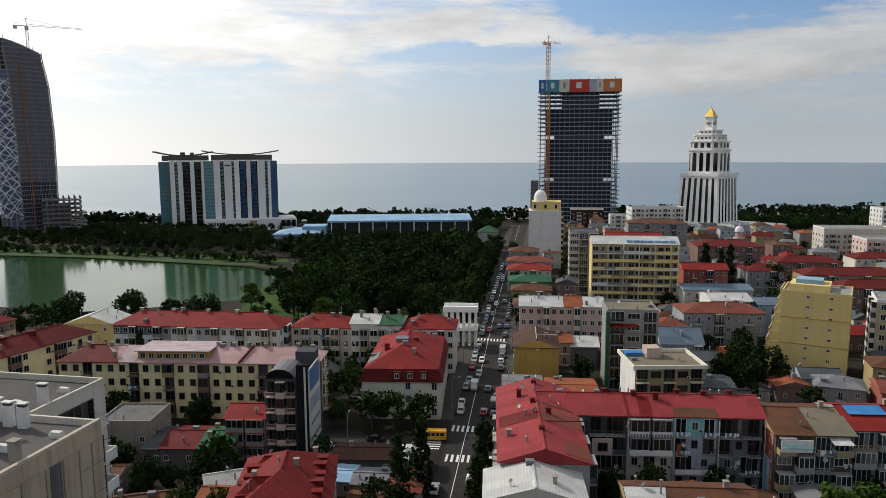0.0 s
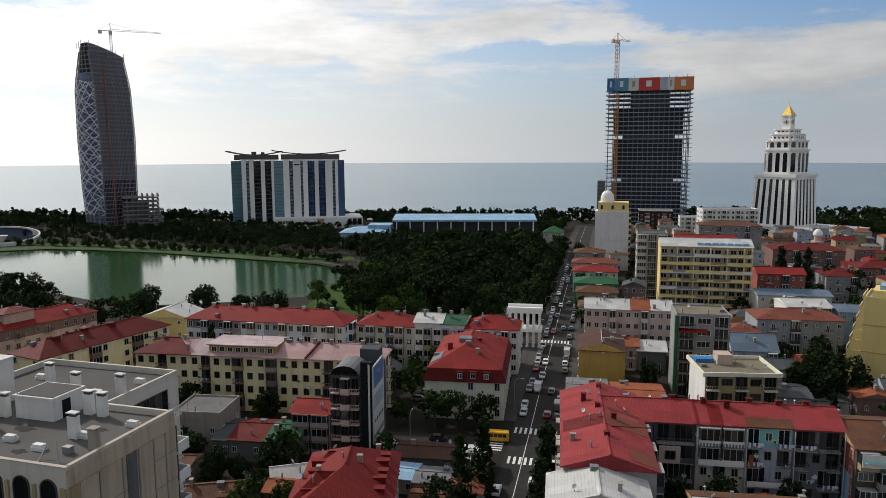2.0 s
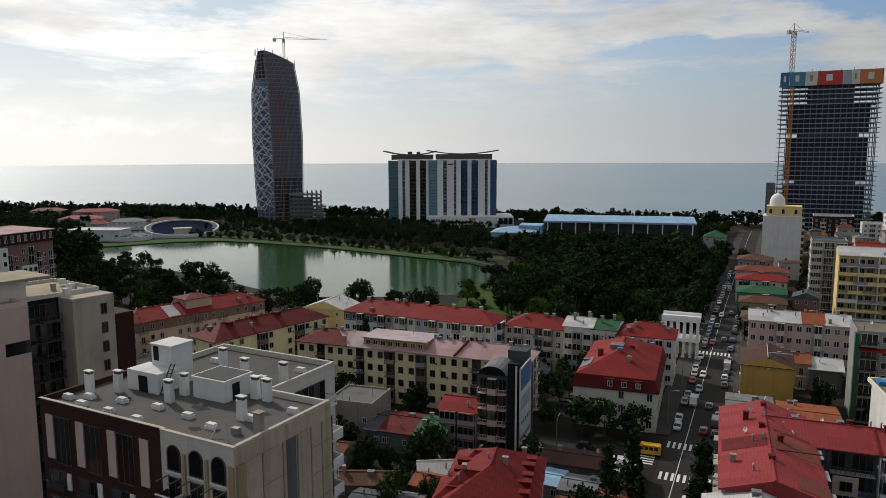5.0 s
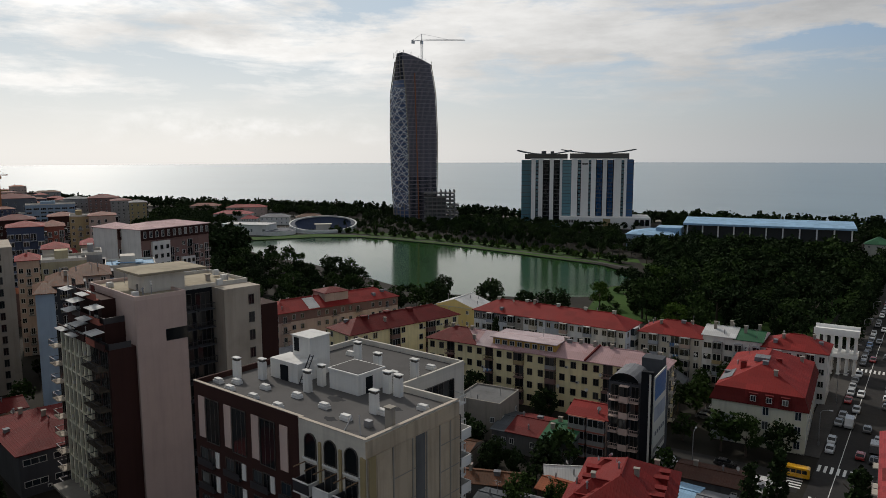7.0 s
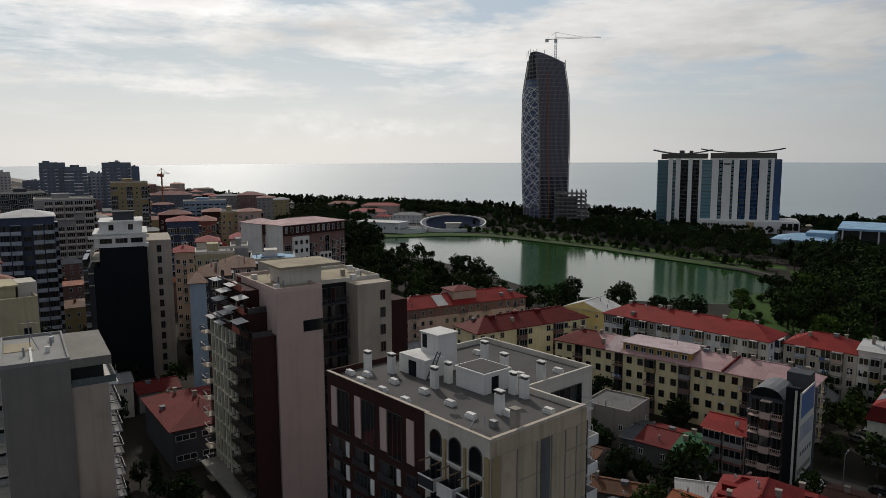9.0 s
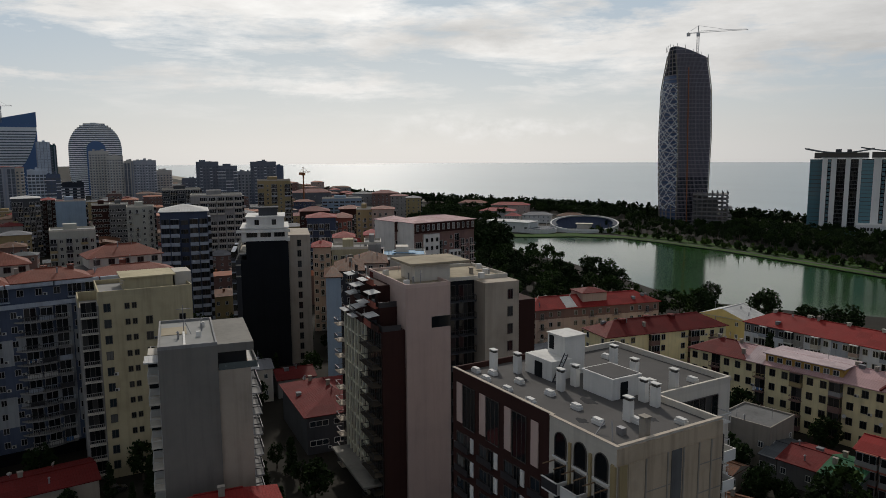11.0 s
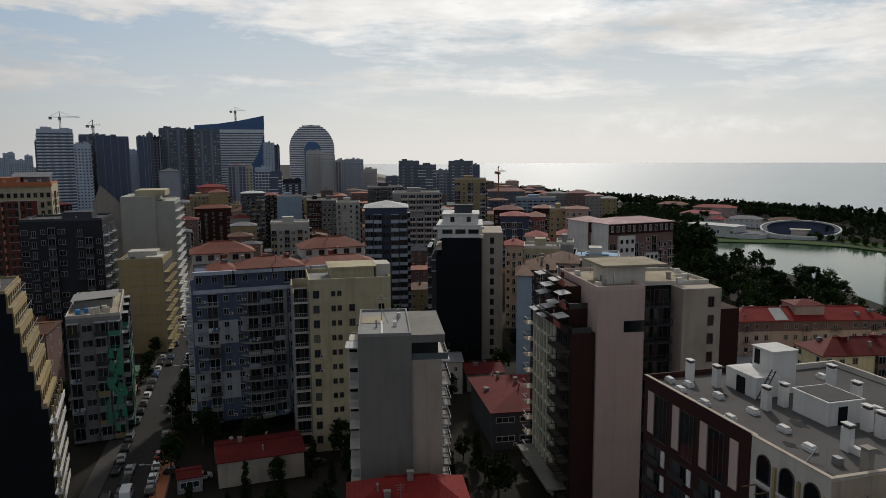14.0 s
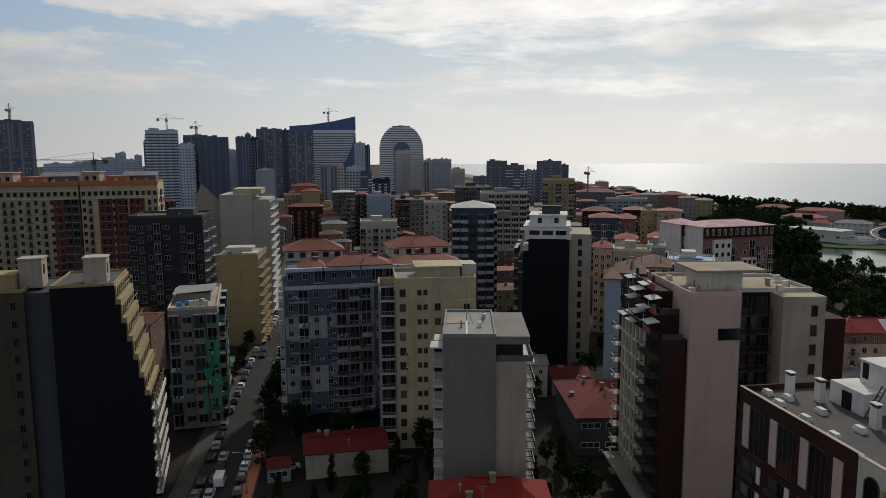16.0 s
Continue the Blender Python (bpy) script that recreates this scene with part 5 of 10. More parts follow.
def rust_block():
    b = Building("apartment_block", "four-storey block with rusty roof and makeshift balconies", 35.4, 132.6, 7, 13.2, 16)
    b.body(13.6, "plaster_umber")
    b.facade("front", ["gbwg", "gWbg", "WgbW", "g.bs"], 4, 3.3, 0.2, style=dict(mix=("plaster_grey", "plaster_offwhite", "plaster_tan", "plaster_bluegrey", "plaster_peach"), wash=0.3, slab="plaster_grey", ac=0.3, depth=1.5))
    b.facade("left", "w.ww", 4, 3.3, 0.2, style=SOV)
    part("wall_panel", Shape().box(-0.08, 1.0, 0.1, -0.003, 15.5, 13.4), "plaster_red", b.e)
    b.pitched(13.7, 2.2, "roof_rust", 0.6, hip=False, gable_mat="plaster_tan")
    part("roof_section", Shape().poly([(6.8, -0.75, 13.78), (13.9, -0.75, 13.78), (13.9, 8.0, 15.98), (6.8, 8.0, 15.98)]), "roof_olive", b.e, "weathered pale roof half")
    part("wall_panel", Shape().box(0.3, -1.66, 10.9, 5.8, -1.52, 13.2), "plaster_white", b.e)
    part("wall_cladding", Shape().box(-0.2, 2.0, 0.3, -0.085, 15.4, 8.0), "roof_paleblue", b.e, "corrugated blue-grey cladding")
    part("awning", Shape().poly([(0.5, -2.2, 11.9), (5.8, -2.2, 11.9), (5.8, -0.1, 12.5), (0.5, -0.1, 12.5)]), "panel_turquoise", b.e, "turquoise sheet awning")
    part("awning", Shape().poly([(9.0, -2.6, 12.8), (12.5, -2.6, 12.8), (12.5, -0.1, 13.3), (9.0, -0.1, 13.3)]), "roof_white", b.e, "pale sheet awning")
    b.dishes("front", 5, 2, 12)
    c = Building("apartment_block", "neglected block with a red and blue sheet roof", 49.0, 136.0, 7, 26, 14)
    c.body(14.0, "plaster_grey")
    c.facade("front", ["gbwgWb", "bgWbgw"], 4, 3.4, 0.2, style=dict(mix=("plaster_grey", "plaster_offwhite", "plaster_tan", "plaster_bluegrey", "plaster_peach"), wash=0.3, slab="plaster_grey", ac=0.3))
    c.pitched(14.1, 2.2, "roof_red", 0.5, hip=False, gable_mat="plaster_grey")
    part("roof_patch", Shape().poly([(1.0, 3.6, 15.68), (8.0, 3.6, 15.68), (8.0, 6.9, 16.36), (1.0, 6.9, 16.36)]), "roof_blue", c.e, "bright blue roof sheet")
    h = low_house("house", "house with a patched rust and white metal roof", 8.2, 104.0, 7, 19, 9, 11.4, "plaster_tan", "roof_rust", 1.4, False, "x", 3, "wgww", 0.5, "")
    h.roof_bits([(5, 3), (15.5, 5)], 12.6, "stove_pipe", "steel", (0.25, 0.25, 1.8))
    part("roof_sheet", Shape().poly([(-0.4, -0.5, 11.53), (5.2, -0.5, 11.53), (6.0, 4.4, 12.91), (-0.4, 4.4, 12.91)]), "roof_white", h.e, "white sheet patch streaked with rust")


def mid_right():
    b = Building("house", "ochre house with a dark maroon corrugated roof", -17.3, 192.1, 5, 12.2, 16)
    b.body(11.0, "plaster_ochre")
    b.facade("left", "w.w.w", 3, 3.4, 0.2, style=SOV)
    b.pitched(11.1, 2.2, "roof_darkrust", 0.4, hip=False, axis="y", gable_mat="plaster_ochre")
    part("roof_rail", Shape().box(6.0, 0.6, 13.25, 6.2, 14.6, 13.5).box(6.2, 6.0, 13.1, 12.0, 6.2, 13.3), "rail_pale", b.e)
    part("wall_panel", Shape().box(12.203, 1.0, 0, 12.28, 15.0, 8.4), "concrete", b.e, "bare concrete flank")
    b.dishes("front", 2, 10.5, 11.0)
    low_house("shed", "low grey-walled yard shed with orange sheet roof", -18.0, 170.0, 6, 10, 16, 5.0, "concrete", "roof_grey", 0.8)
    low_house("shed", "low shed with an orange corrugated roof", -6.5, 166.0, 6, 12, 16, 6.0, "concrete", "roof_orange", 0.9)
    c = Building("apartment_building", "new cream building with balconies and a bare flat roof", 13.4, 168.9, 12, 16.0, 13)
    c.body(13.6, "plaster_tan")
    c.facade("front", "bWbWb", 4, 3.4, 0.0, style=dict(slab="plaster_ivory", rail="plaster_tan", frame="frame_dark", glass="glass_dark"))
    c.facade("left", "wwww", 4, 3.4, 0.0, style=SOV)
    part("wall_panel", Shape().box(-0.1, 0, 0, -0.003, 13, 13.5), "plaster_white", c.e)
    c.flat_roof(13.6, "roof_olive", "plaster_ivory", 0.9, out=0.8, t=0.4)
    part("stair_head", Shape().box(5.0, 8.2, 13.7, 8.5, 12, 16.2), "plaster_peach", c.e)
    part("tarpaulin", Shape().box(0.5, 10.0, 13.75, 4.6, 12.6, 14.6), "roof_blue", c.e, "blue tarpaulin bundle")
    d = Building("apartment_building", "slim seven-storey building with dark balconies and green edge", 7.5, 193.2, 5, 13.4, 12)
    d.body(22.0, "plaster_grey")
    part("edge_wall", Shape().box(-0.4, -1.5, 0, 0.4, -0.003, 22.0), "roof_green", d.e, "dark green sheet-clad edge")
    d.facade("front", "bWb", 7, 3.1, 0.3, u0=0.6, style=dict(slab="plaster_grey", rail="rail_dark", glass="glass_dark", depth=1.5))
    d.flat_roof(22.0, "roof_olive", "plaster_grey", 0.5)
    part("awning", Shape().poly([(0.6, -2.2, 17.9), (7.8, -2.2, 17.9), (7.8, -0.1, 18.5), (0.6, -0.1, 18.5)]), "roof_red", d.e, "red sheet awning over a balcony")
    e = Building("apartment_block", "white four-storey block with white and orange roof sections", -18.9, 229.3, 5, 27, 12)
    e.body(14.6, "plaster_pink")
    e.facade("front", "wwwgwwwgwww", 4, 3.6, 0.2, style=dict(SOV, ac=0.2, rail="plaster_offwhite"))
    e.facade("left", "w.w", 4, 3.6, 0.2, style=SOV)
    e.pitched(14.7, 2.2, "roof_white", 0.4, x1=14.0, hip=False, gable_mat="plaster_pink")
    e.pitched(14.73, 2.3, "roof_orange", 0.35, x0=14.4, x1=20.0, hip=False, gable_mat="plaster_pink", name="roof_section")
    e.pitched(14.76, 2.2, "roof_white", 0.3, x0=20.3, hip=False, gable_mat="plaster_pink", name="roof_section")
    f = Building("apartment_building", "yellow and white eight-storey apartment building with balcony bands", 4.7, 297.1, 3, 34.6, 14)
    f.body(27.0, "plaster_tan")
    f.facade("front", "WwWWwWWWwWWw", 8, 3.3, 0.2, style=dict(ac=0.0, ww=1.2, wh=1.7, frame="frame_grey", glass="glass_dark", sill=False))
    for k in range(8):
        z = k * 3.3 + 0.3
        part("balcony_slab", Shape().box(0.2, -1.5, z - 0.25, 34.4, -0.003, z), "plaster_white" if k % 2 else "plaster_yellow", f.e)
        x = 0.3
        while x < 33:
            w = f.rng.choice((3.1, 4.6, 6.2))
            m = ("plaster_yellow", "plaster_yellow", "plaster_white", "plaster_grey")[int(f.rng.random() * 4)] if k % 2 else ("plaster_yellow", "plaster_yellow", "plaster_tan")[int(f.rng.random() * 3)]
            part("balcony_front", Shape().box(x, -1.5, z + 0.001, min(34.3, x + w - 0.12), -1.38, z + f.rng.choice((0.75, 0.95, 1.1))), m, f.e)
            x += w
    for x in (-0.1, 6.2, 12.4, 18.6, 24.8, 31.0, 33.9):
        part("pier", Shape().box(x, -1.36, 0, x + 0.45, -0.004, 26.6), "plaster_yellow" if x < 1 or x > 30 else "plaster_offwhite", f.e)
    f.facade("left", "w.w", 8, 3.3, 0.2, style=SOV)
    part("wall_panel", Shape().box(-0.1, 0.0, 0, -0.003, 14, 26.9), "plaster_yellow", f.e)
    f.pitched(27.1, 2.6, "roof_white", 0.3, hip=False, gable_mat="plaster_yellow")
    for k in range(7):
        part("roof_window", Shape().box(14 + k * 2.8, 1.2, 27.7, 16.2 + k * 2.8, 3.4, 28.5), "roof_paleblue", f.e)
    g = Building("apartment_building", "pale grey nine-storey building with balconies", -4.9, 329.1, 3, 13.0, 14)
    g.body(28.0, "plaster_offwhite")
    g.facade("front", "gbg", 9, 3.1, 0.1, style=dict(rail="plaster_offwhite"))
    g.facade("left", "wwww", 9, 3.1, 0.1, style=SOV)
    g.flat_roof(28, "roof_slate", "plaster_grey", 0.8)
    h = Building("apartment_building", "building with a blank white flank and yellow attic", -29.6, 414.8, 3, 18.6, 16)
    h.body(31.0, "plaster_white")
    h.facade("right", "gbgb", 9, 3.3, 0.5, style=dict(slab="plaster_yellow", rail="plaster_yellow"))
    part("attic_storey", Shape().box(1.5, 2, 31.0, 18.4, 15, 36.0), "plaster_yellow", h.e)
    h.facade("front", "a.a.a", 1, 4.0, 31.2, u0=2, u1=17, off=-2.0, style=dict(wh=2.6, ww=1.6))
    part("dome", Shape().tube(6.5, 7.5, 36.0, 38.4, 3.8, 3.8, 16).dome(6.5, 7.5, 38.4, 3.6, 4.2, 16, 6).tube(6.5, 7.5, 42.5, 44.2, 0.3, 0.1, 8), "stone_white", h.e, "white stone dome")


def stepped_yellow():
    b = Building("apartment_building", "yellow building whose balconies step inward toward the roof", 57.6, 218.6, -20, 17.5, 15)
    b.body(24.0, "plaster_yellow")
    b.body(26.0, "plaster_yellow", "attic_storey", 1.5, 3.0, 12.0, 13.0, 24.0)
    for z in (9.0, 16.6):
        part("cornice", Shape().box(-0.15, -0.15, z, 17.6, -0.003, z + 0.25), "plaster_ochre", b.e)
    b.facade("front", "...w..w..", 8, 3.0, 0.3, style=dict(ww=1.0, wh=0.8, sill=False, ac=0))
    for k in range(8):
        o = 5.0 * (1 - k / 8.0)
        s = Shape().box(-o, 1.0, k * 3.0 + 2.6, -0.003, 13.5, k * 3.0 + 2.85)
        for q in range(5):
            s.box(-o + 0.1, 1.0 + q * 2.95, k * 3.0, -0.003, 1.3 + q * 2.95, k * 3.0 + 2.595)
        part("terrace", s, "plaster_yellow", b.e)
        part("parapet", Shape().box(-o - 0.1, 0.9, k * 3.0 + 2.851, -o + 0.1, 13.6, k * 3.0 + 3.7), "plaster_offwhite", b.e)
    b.facade("left", "WWWW", 8, 3.0, 0.1, style=dict(wh=2.0, sill=False, glass="glass_dark", ac=0))
    b.flat_roof(24.0, "roof_felt_pale", "plaster_yellow", 0.6)
    part("roof_plant", Shape().box(3, 5, 26.0, 10, 11, 27.2), "roof_paleblue", b.e)
    c = Building("apartment_building", "pale yellow building with white balconies", 84.0, 222.0, -14, 18, 14)
    c.body(21.0, "plaster_cream")
    c.facade("left", "wgwg", 7, 3.0, 0.1, style=dict(SOV, rail="plaster_white"))
    c.facade("front", "wgWgw", 7, 3.0, 0.1, style=dict(SOV, rail="plaster_white"))
    c.flat_roof(21.0, "roof_felt_pale", "plaster_white", 0.8)


def left_edge_blocks():
    b = Building("apartment_block", "peach four-storey block with a red hipped roof and glazed attic", -181.0, 140.0, 77, 48, 12)
    b.body(14.0, "plaster_peach")
    part("attic_band", Shape().box(0.0, -0.08, 10.9, 48.0, -0.003, 13.9), "plaster_rose", b.e, "dark rose attic band")
    b.facade("front", "wdww.wwdwwd.wwdw", 4, 3.4, 0.3, off=0.08, style=dict(SOV, ww=1.2, wh=1.6, glass="glass_dark", frame="frame_grey", rail="rail_dark", slab="plaster_peach"))
    b.facade("left", "w.w", 4, 3.4, 0.3, style=SOV)
    b.pitched(14.1, 3.0, "roof_red", 0.6)
    part("attic_storey", Shape().box(20, 2.0, 14.3, 29, 10, 18.2), "plaster_peach", b.e)
    b.pitched(18.2, 1.2, "roof_darkred", 0.4, x0=20, x1=29, y0=2, y1=10, name="attic_roof")
    part("roof_sheet", Shape().poly([(13, -0.3, 14.3), (17, -0.3, 14.3), (17, 5.0, 16.9), (13, 5.0, 16.9)]), "roof_white", b.e, "pale sheet patch")
    c = Building("apartment_block", "ochre-yellow block with a dark red hipped roof", -146.0, 140.2, 79, 41, 12)
    c.body(13.0, "plaster_palecream")
    c.facade("front", "wdw.gw.wgwdw", 4, 3.2, 0.2, style=dict(SOV, slab="plaster_rose", rail="plaster_rose", glass="glass_dark", frame="frame_grey"))
    c.facade("left", "w.w", 4, 3.2, 0.2, style=SOV)
    c.pitched(13.1, 3.2, "roof_darkred", 0.6)
    c.roof_bits([(8, 5), (17, 6), (25, 5)], 15.4, "dormer", "roof_darkred", (1.6, 1.6, 1.0))
    low_house("house", "yellow house with a pale grey gabled roof", -158.0, 193.5, 8, 15, 12, 11.5, "plaster_yellow", "roof_white", 2.6, False, "y", 3, "w.w", 0.5, "")


def yards():
    """Sheds and small houses in the yards."""
    rows = ((-98.0, 127.0, 10, 11, 11, 8.6, "concrete", "concrete_dark", 0), (-87.0, 125.6, 8, 3.4, 12, 4.4, "concrete_dark", "roof_slate", 1.2), (-83.4, 126.0, 8, 7.2, 12, 4.6, "concrete_dark", "roof_darkred", 1.5), (-76.0, 127.1, 8, 7.0, 12, 4.6, "concrete_dark", "roof_green", 1.5),
            (-48.0, 130.0, 8, 13, 8, 3.4, "concrete_dark", "roof_darkrust", 0.8), (-34.6, 132.0, 8, 5, 7, 3.6, "concrete_dark", "roof_white", 0.7), (-41.0, 121.0, 6, 7, 7, 3.0, "concrete", "roof_grey", 0.6),
            (-39.0, 112.0, 10, 6, 6, 3.2, "plaster_red", "roof_rust", 0.7), (-33.5, 119.0, 5, 6, 9, 3.2, "concrete", "roof_salmon", 0.7), (-46.0, 121.5, 4, 4.5, 7, 3.0, "concrete", "roof_paleblue", 0.5),
            (-66.0, 113.0, 32, 7, 6, 3.4, "concrete_dark", "roof_white", 1.6), (-79.0, 103.0, 26, 11, 6, 3.0, "concrete_dark", "roof_rust", 1.2), (-72.0, 98.0, 10, 7, 6, 3.2, "concrete_dark", "roof_slate", 0.7),
            (-92.0, 112.0, 10, 8, 6, 4.0, "concrete", "roof_rust", 1.0), (-60.0, 122.0, 8, 5, 6, 3.0, "concrete", "roof_slate", 0.7), (-86.0, 95.0, 14, 9, 7, 3.6, "concrete_dark", "roof_slate", 0.8))
    for x, y, r, w, d, h, wall, roof, rise in rows:
        low_house("shed" if h < 4 else "house", f"small yard building with a {roof.split('_')[1]} sheet roof", x, y, r, w, d, h, wall, roof, rise)


def right_field():
    """Roofs between the avenue and the white tower."""
    rows = ((-24.0, 262, 4, 9, 12, 8, "plaster_offwhite", "roof_rust", 1.6, True), (-14.0, 262, 4, 22, 9, 9, "plaster_offwhite", "roof_green", 1.6, False), (-27, 285, 4, 16, 10, 9, "plaster_tan", "roof_rust", 2, True),
            (-30, 305, 4, 18, 14, 9, "plaster_green", "roof_green", 2, True), (-33, 330, 4, 20, 14, 10, "plaster_offwhite", "roof_red", 2, True), (-36, 356, 4, 22, 12, 10, "plaster_grey", "roof_salmon", 2, True),
            (-38, 385, 4, 16, 14, 11, "plaster_grey", "roof_rust", 2.2, True), (12, 345, 3, 26, 12, 24, "plaster_peach", "roof_red", 2, False), (43, 312, 3, 18, 12, 15, "plaster_red", "roof_red", 2, False),
            (24, 214, 5, 12, 12, 8, "plaster_bluegrey", "roof_bluegrey", 3.8, False), (34, 242, 8, 26, 14, 11.5, "plaster_faded", "roof_salmon", 2.2, True), (46, 262, 8, 14, 14, 12, "plaster_white", "roof_white", 1.5, False),
            (62, 262, 8, 22, 12, 11, "plaster_paleblue", "roof_bluegrey", 1.5, False), (40, 286, 8, 26, 12, 11, "plaster_offwhite", "roof_bluegrey", 1.5, False), (24, 232, 5, 10, 10, 9, "plaster_peach", "roof_salmon", 2, True),
            (-2, 214, 5, 8, 12, 6, "concrete_dark", "roof_white", 1.8, False), (-10, 214, 5, 8, 10, 7, "plaster_peach", "roof_orange", 1.5, False), (70, 178, -8, 12, 11, 8, "plaster_red", "roof_salmon", 1.8, False),
            (58, 186, -12, 11, 9, 6.5, "plaster_grey", "roof_grey", 2.0, True), (84, 180, -6, 18, 14, 8, "plaster_ochre", "roof_orange", 2, True), (76, 200, -8, 20, 10, 8, "plaster_tan", "roof_rust", 2, True),
            (96, 330, 6, 42, 14, 11, "plaster_tan", "roof_darkred", 2.5, True), (100, 300, 6, 36, 12, 11, "plaster_rose", "roof_darkred", 2.5, True), (92, 360, 6, 30, 14, 12, "plaster_rose", "roof_darkred", 2.4, True),
            (130, 372, 4, 46, 14, 13, "plaster_offwhite", "roof_darkred", 2.4, True), (74, 338, 6, 16, 20, 11, "plaster_grey", "roof_darkred", 2.5, True), (62, 400, 3, 34, 20, 14, "plaster_rose", "roof_darkred", 2.5, True),
            (142, 330, 6, 40, 14, 12, "plaster_rose", "roof_darkred", 2.4, True), (120, 276, 4, 34, 14, 12, "plaster_cream", "roof_white", 2.0, False), (28, 440, 3, 34, 16, 22, "plaster_grey", "roof_rust", 2.2, True))
    for x, y, r, w, d, h, wall, roof, rise, hip in rows:
        fl = max(1, int(h / 3.2))
        low_house("town_house", f"town house with a {roof.split('_')[1]} metal roof", x, y, r, w, d, h, wall, roof, rise, hip, "x", fl, ("wdwgw" * 4)[:max(2, int(w / 3.0))], 0.5, "town houses")
    for x, y, r, w, d, h, wall in ((150, 415, 4, 50, 18, 17, "plaster_pink"), (205, 430, 4, 44, 20, 27, "plaster_offwhite"), (140, 452, 3, 40, 18, 19, "plaster_offwhite"), (-8, 590, 3, 26, 16, 18, "plaster_brown"), (22, 560, 3, 24, 14, 16, "plaster_white"), (196, 520, 4, 60, 18, 26, "plaster_white"), (34, 505, 10, 36, 16, 26, "plaster_white")):
        b = Building("hotel_block", "pale multi-storey hotel block with a flat roof", x, y, r, w, d, "building", "hotel blocks")
        b.body(h, wall)
        b.facade("front", "wgw" * max(1, int(w / 9)), int(h / 3.2), 3.2, 0.2, style=dict(SOV, rail="plaster_offwhite"))
        b.facade("left", "ww" * max(1, int(d / 8)), int(h / 3.2), 3.2, 0.2, style=SOV)
        b.flat_roof(h, "roof_felt_pale", "plaster_white", 0.8)


for build in (minaret, long_cream_block, long_grey_block, mixed_row, corner_hip_house, colonnade, dark_slim_house, red_balcony_house, near_hip_house, red_l_block, rust_block, mid_right, stepped_yellow, left_edge_blocks, yards, right_field):
    build()


# ---- landmarks by the sea ----
def wavy_hotel():
    b = Building("hotel_tower", "wide white and glass hotel with a swept wing roof", -336.0, 545.0, 27.5, 87.0, 26)
    b.body(58.0, "plaster_black", "core")
    part("side_glass", Shape().box(-9.0, 3.0, 0, -0.003, 24, 58.0), "glass_teal", b.e, "teal glazed end")
    part("end_glass", Shape().box(81.4, -1.0, 6, 86.5, 20, 58.5), "glass_blue", b.e, "blue glazed end")
    part("middle_glass", Shape().box(26.8, -1.0, 8.0, 34.5, -0.003, 57.5), "glass_teal", b.e, "blue-green glazed strip")
    for x0, x1 in ((0.0, 3.6), (6.2, 9.9), (15.9, 19.2), (24.6, 26.7), (34.6, 39.8), (42.8, 49.3), (51.3, 55.4), (61.2, 64.7), (70.4, 76.6), (79.0, 81.3)):
        part("wall_fin", Shape().box(x0, -1.7, 3.0, x1, -0.003, 58.5), "stone_white", b.e)
    for lo, hi, rail in ((10.1, 15.7, "frame_dark"), (19.4, 24.4, "frame_dark"), (55.7, 60.9, "panel_blue"), (65.0, 70.0, "panel_blue")):
        b.facade("front", "b", 17, 3.25, 3.0, u0=lo, u1=hi, style=dict(slab="plaster_slate", rail=rail, glass="glass_blue" if rail == "panel_blue" else "glass_dark", frame="frame_dark", depth=2.3))
    for lo, hi in ((3.7, 6.1), (39.9, 42.7), (49.4, 51.2), (76.7, 78.9)):
        b.facade("front", "w", 17, 3.25, 3.0, u0=lo, u1=hi, style=dict(ww=2.0, wh=2.3, frame="frame_grey", glass="glass_teal", sill=False))
    bands = Shape()
    for k in range(17):
        bands.box(-9.06, 2.9, 3.0 + k * 3.25, -0.003, 2.997, 3.35 + k * 3.25)
        bands.box(81.5, -1.1, 6.0 + k * 3.1, 86.6, -1.005, 6.3 + k * 3.1)
        bands.box(26.9, -1.1, 8.5 + k * 2.9, 34.4, -1.005, 8.85 + k * 2.9)
    tagged(part("spandrel_grid", bands, "frame_dark", b.e), kind="stuff")
    part("crown_glass", Shape().box(-6.0, 1.0, 58.6, 31.0, 25, 63.2).box(33.0, 0.4, 58.6, 83.0, 25, 63.6), "glass_tower", b.e)
    part("crown_ledge", Shape().box(-1.0, -1.9, 58.52, 31.0, 2.0, 59.3).box(33.6, -1.9, 58.52, 81.6, 2.0, 59.3), "stone_white", b.e)
    for x0, x1, z in ((-12.5, 34.0, 62.6), (25.5, 88.5, 63.3)):
        s, n = Shape(), 14
        for k in range(n):
            u0, u1 = k / n, (k + 1) / n
            c = lambda u: z + 3.2 * (2 * u - 1) ** 2
            a, q = x0 + (x1 - x0) * u0, x0 + (x1 - x0) * u1
            p = [(a, -6, c(u0)), (q, -6, c(u1)), (q, 29, c(u1)), (a, 29, c(u0))]
            t = [(x, y, zz + 0.9) for x, y, zz in p]
            s.poly(p[::-1]).poly(t).poly([p[0], p[1], t[1], t[0]]).poly([p[2], p[3], t[3], t[2]])
        part("wing_roof", s, "roof_slate", b.e, "upswept thin wing roof")
    part("roof_plant", Shape().box(8, 8, 63.3, 12, 12, 65.8).box(16, 8, 63.3, 19, 12, 65.6), "plaster_dark", b.e)
    part("podium", Shape().box(26, -16, 0, 101, 22, 9.5), "stone_white", b.e)
    part("podium_panel", Shape().box(62, -16.3, 0, 68, -16.003, 8.6), "plaster_tan", b.e, "tan entrance panel")
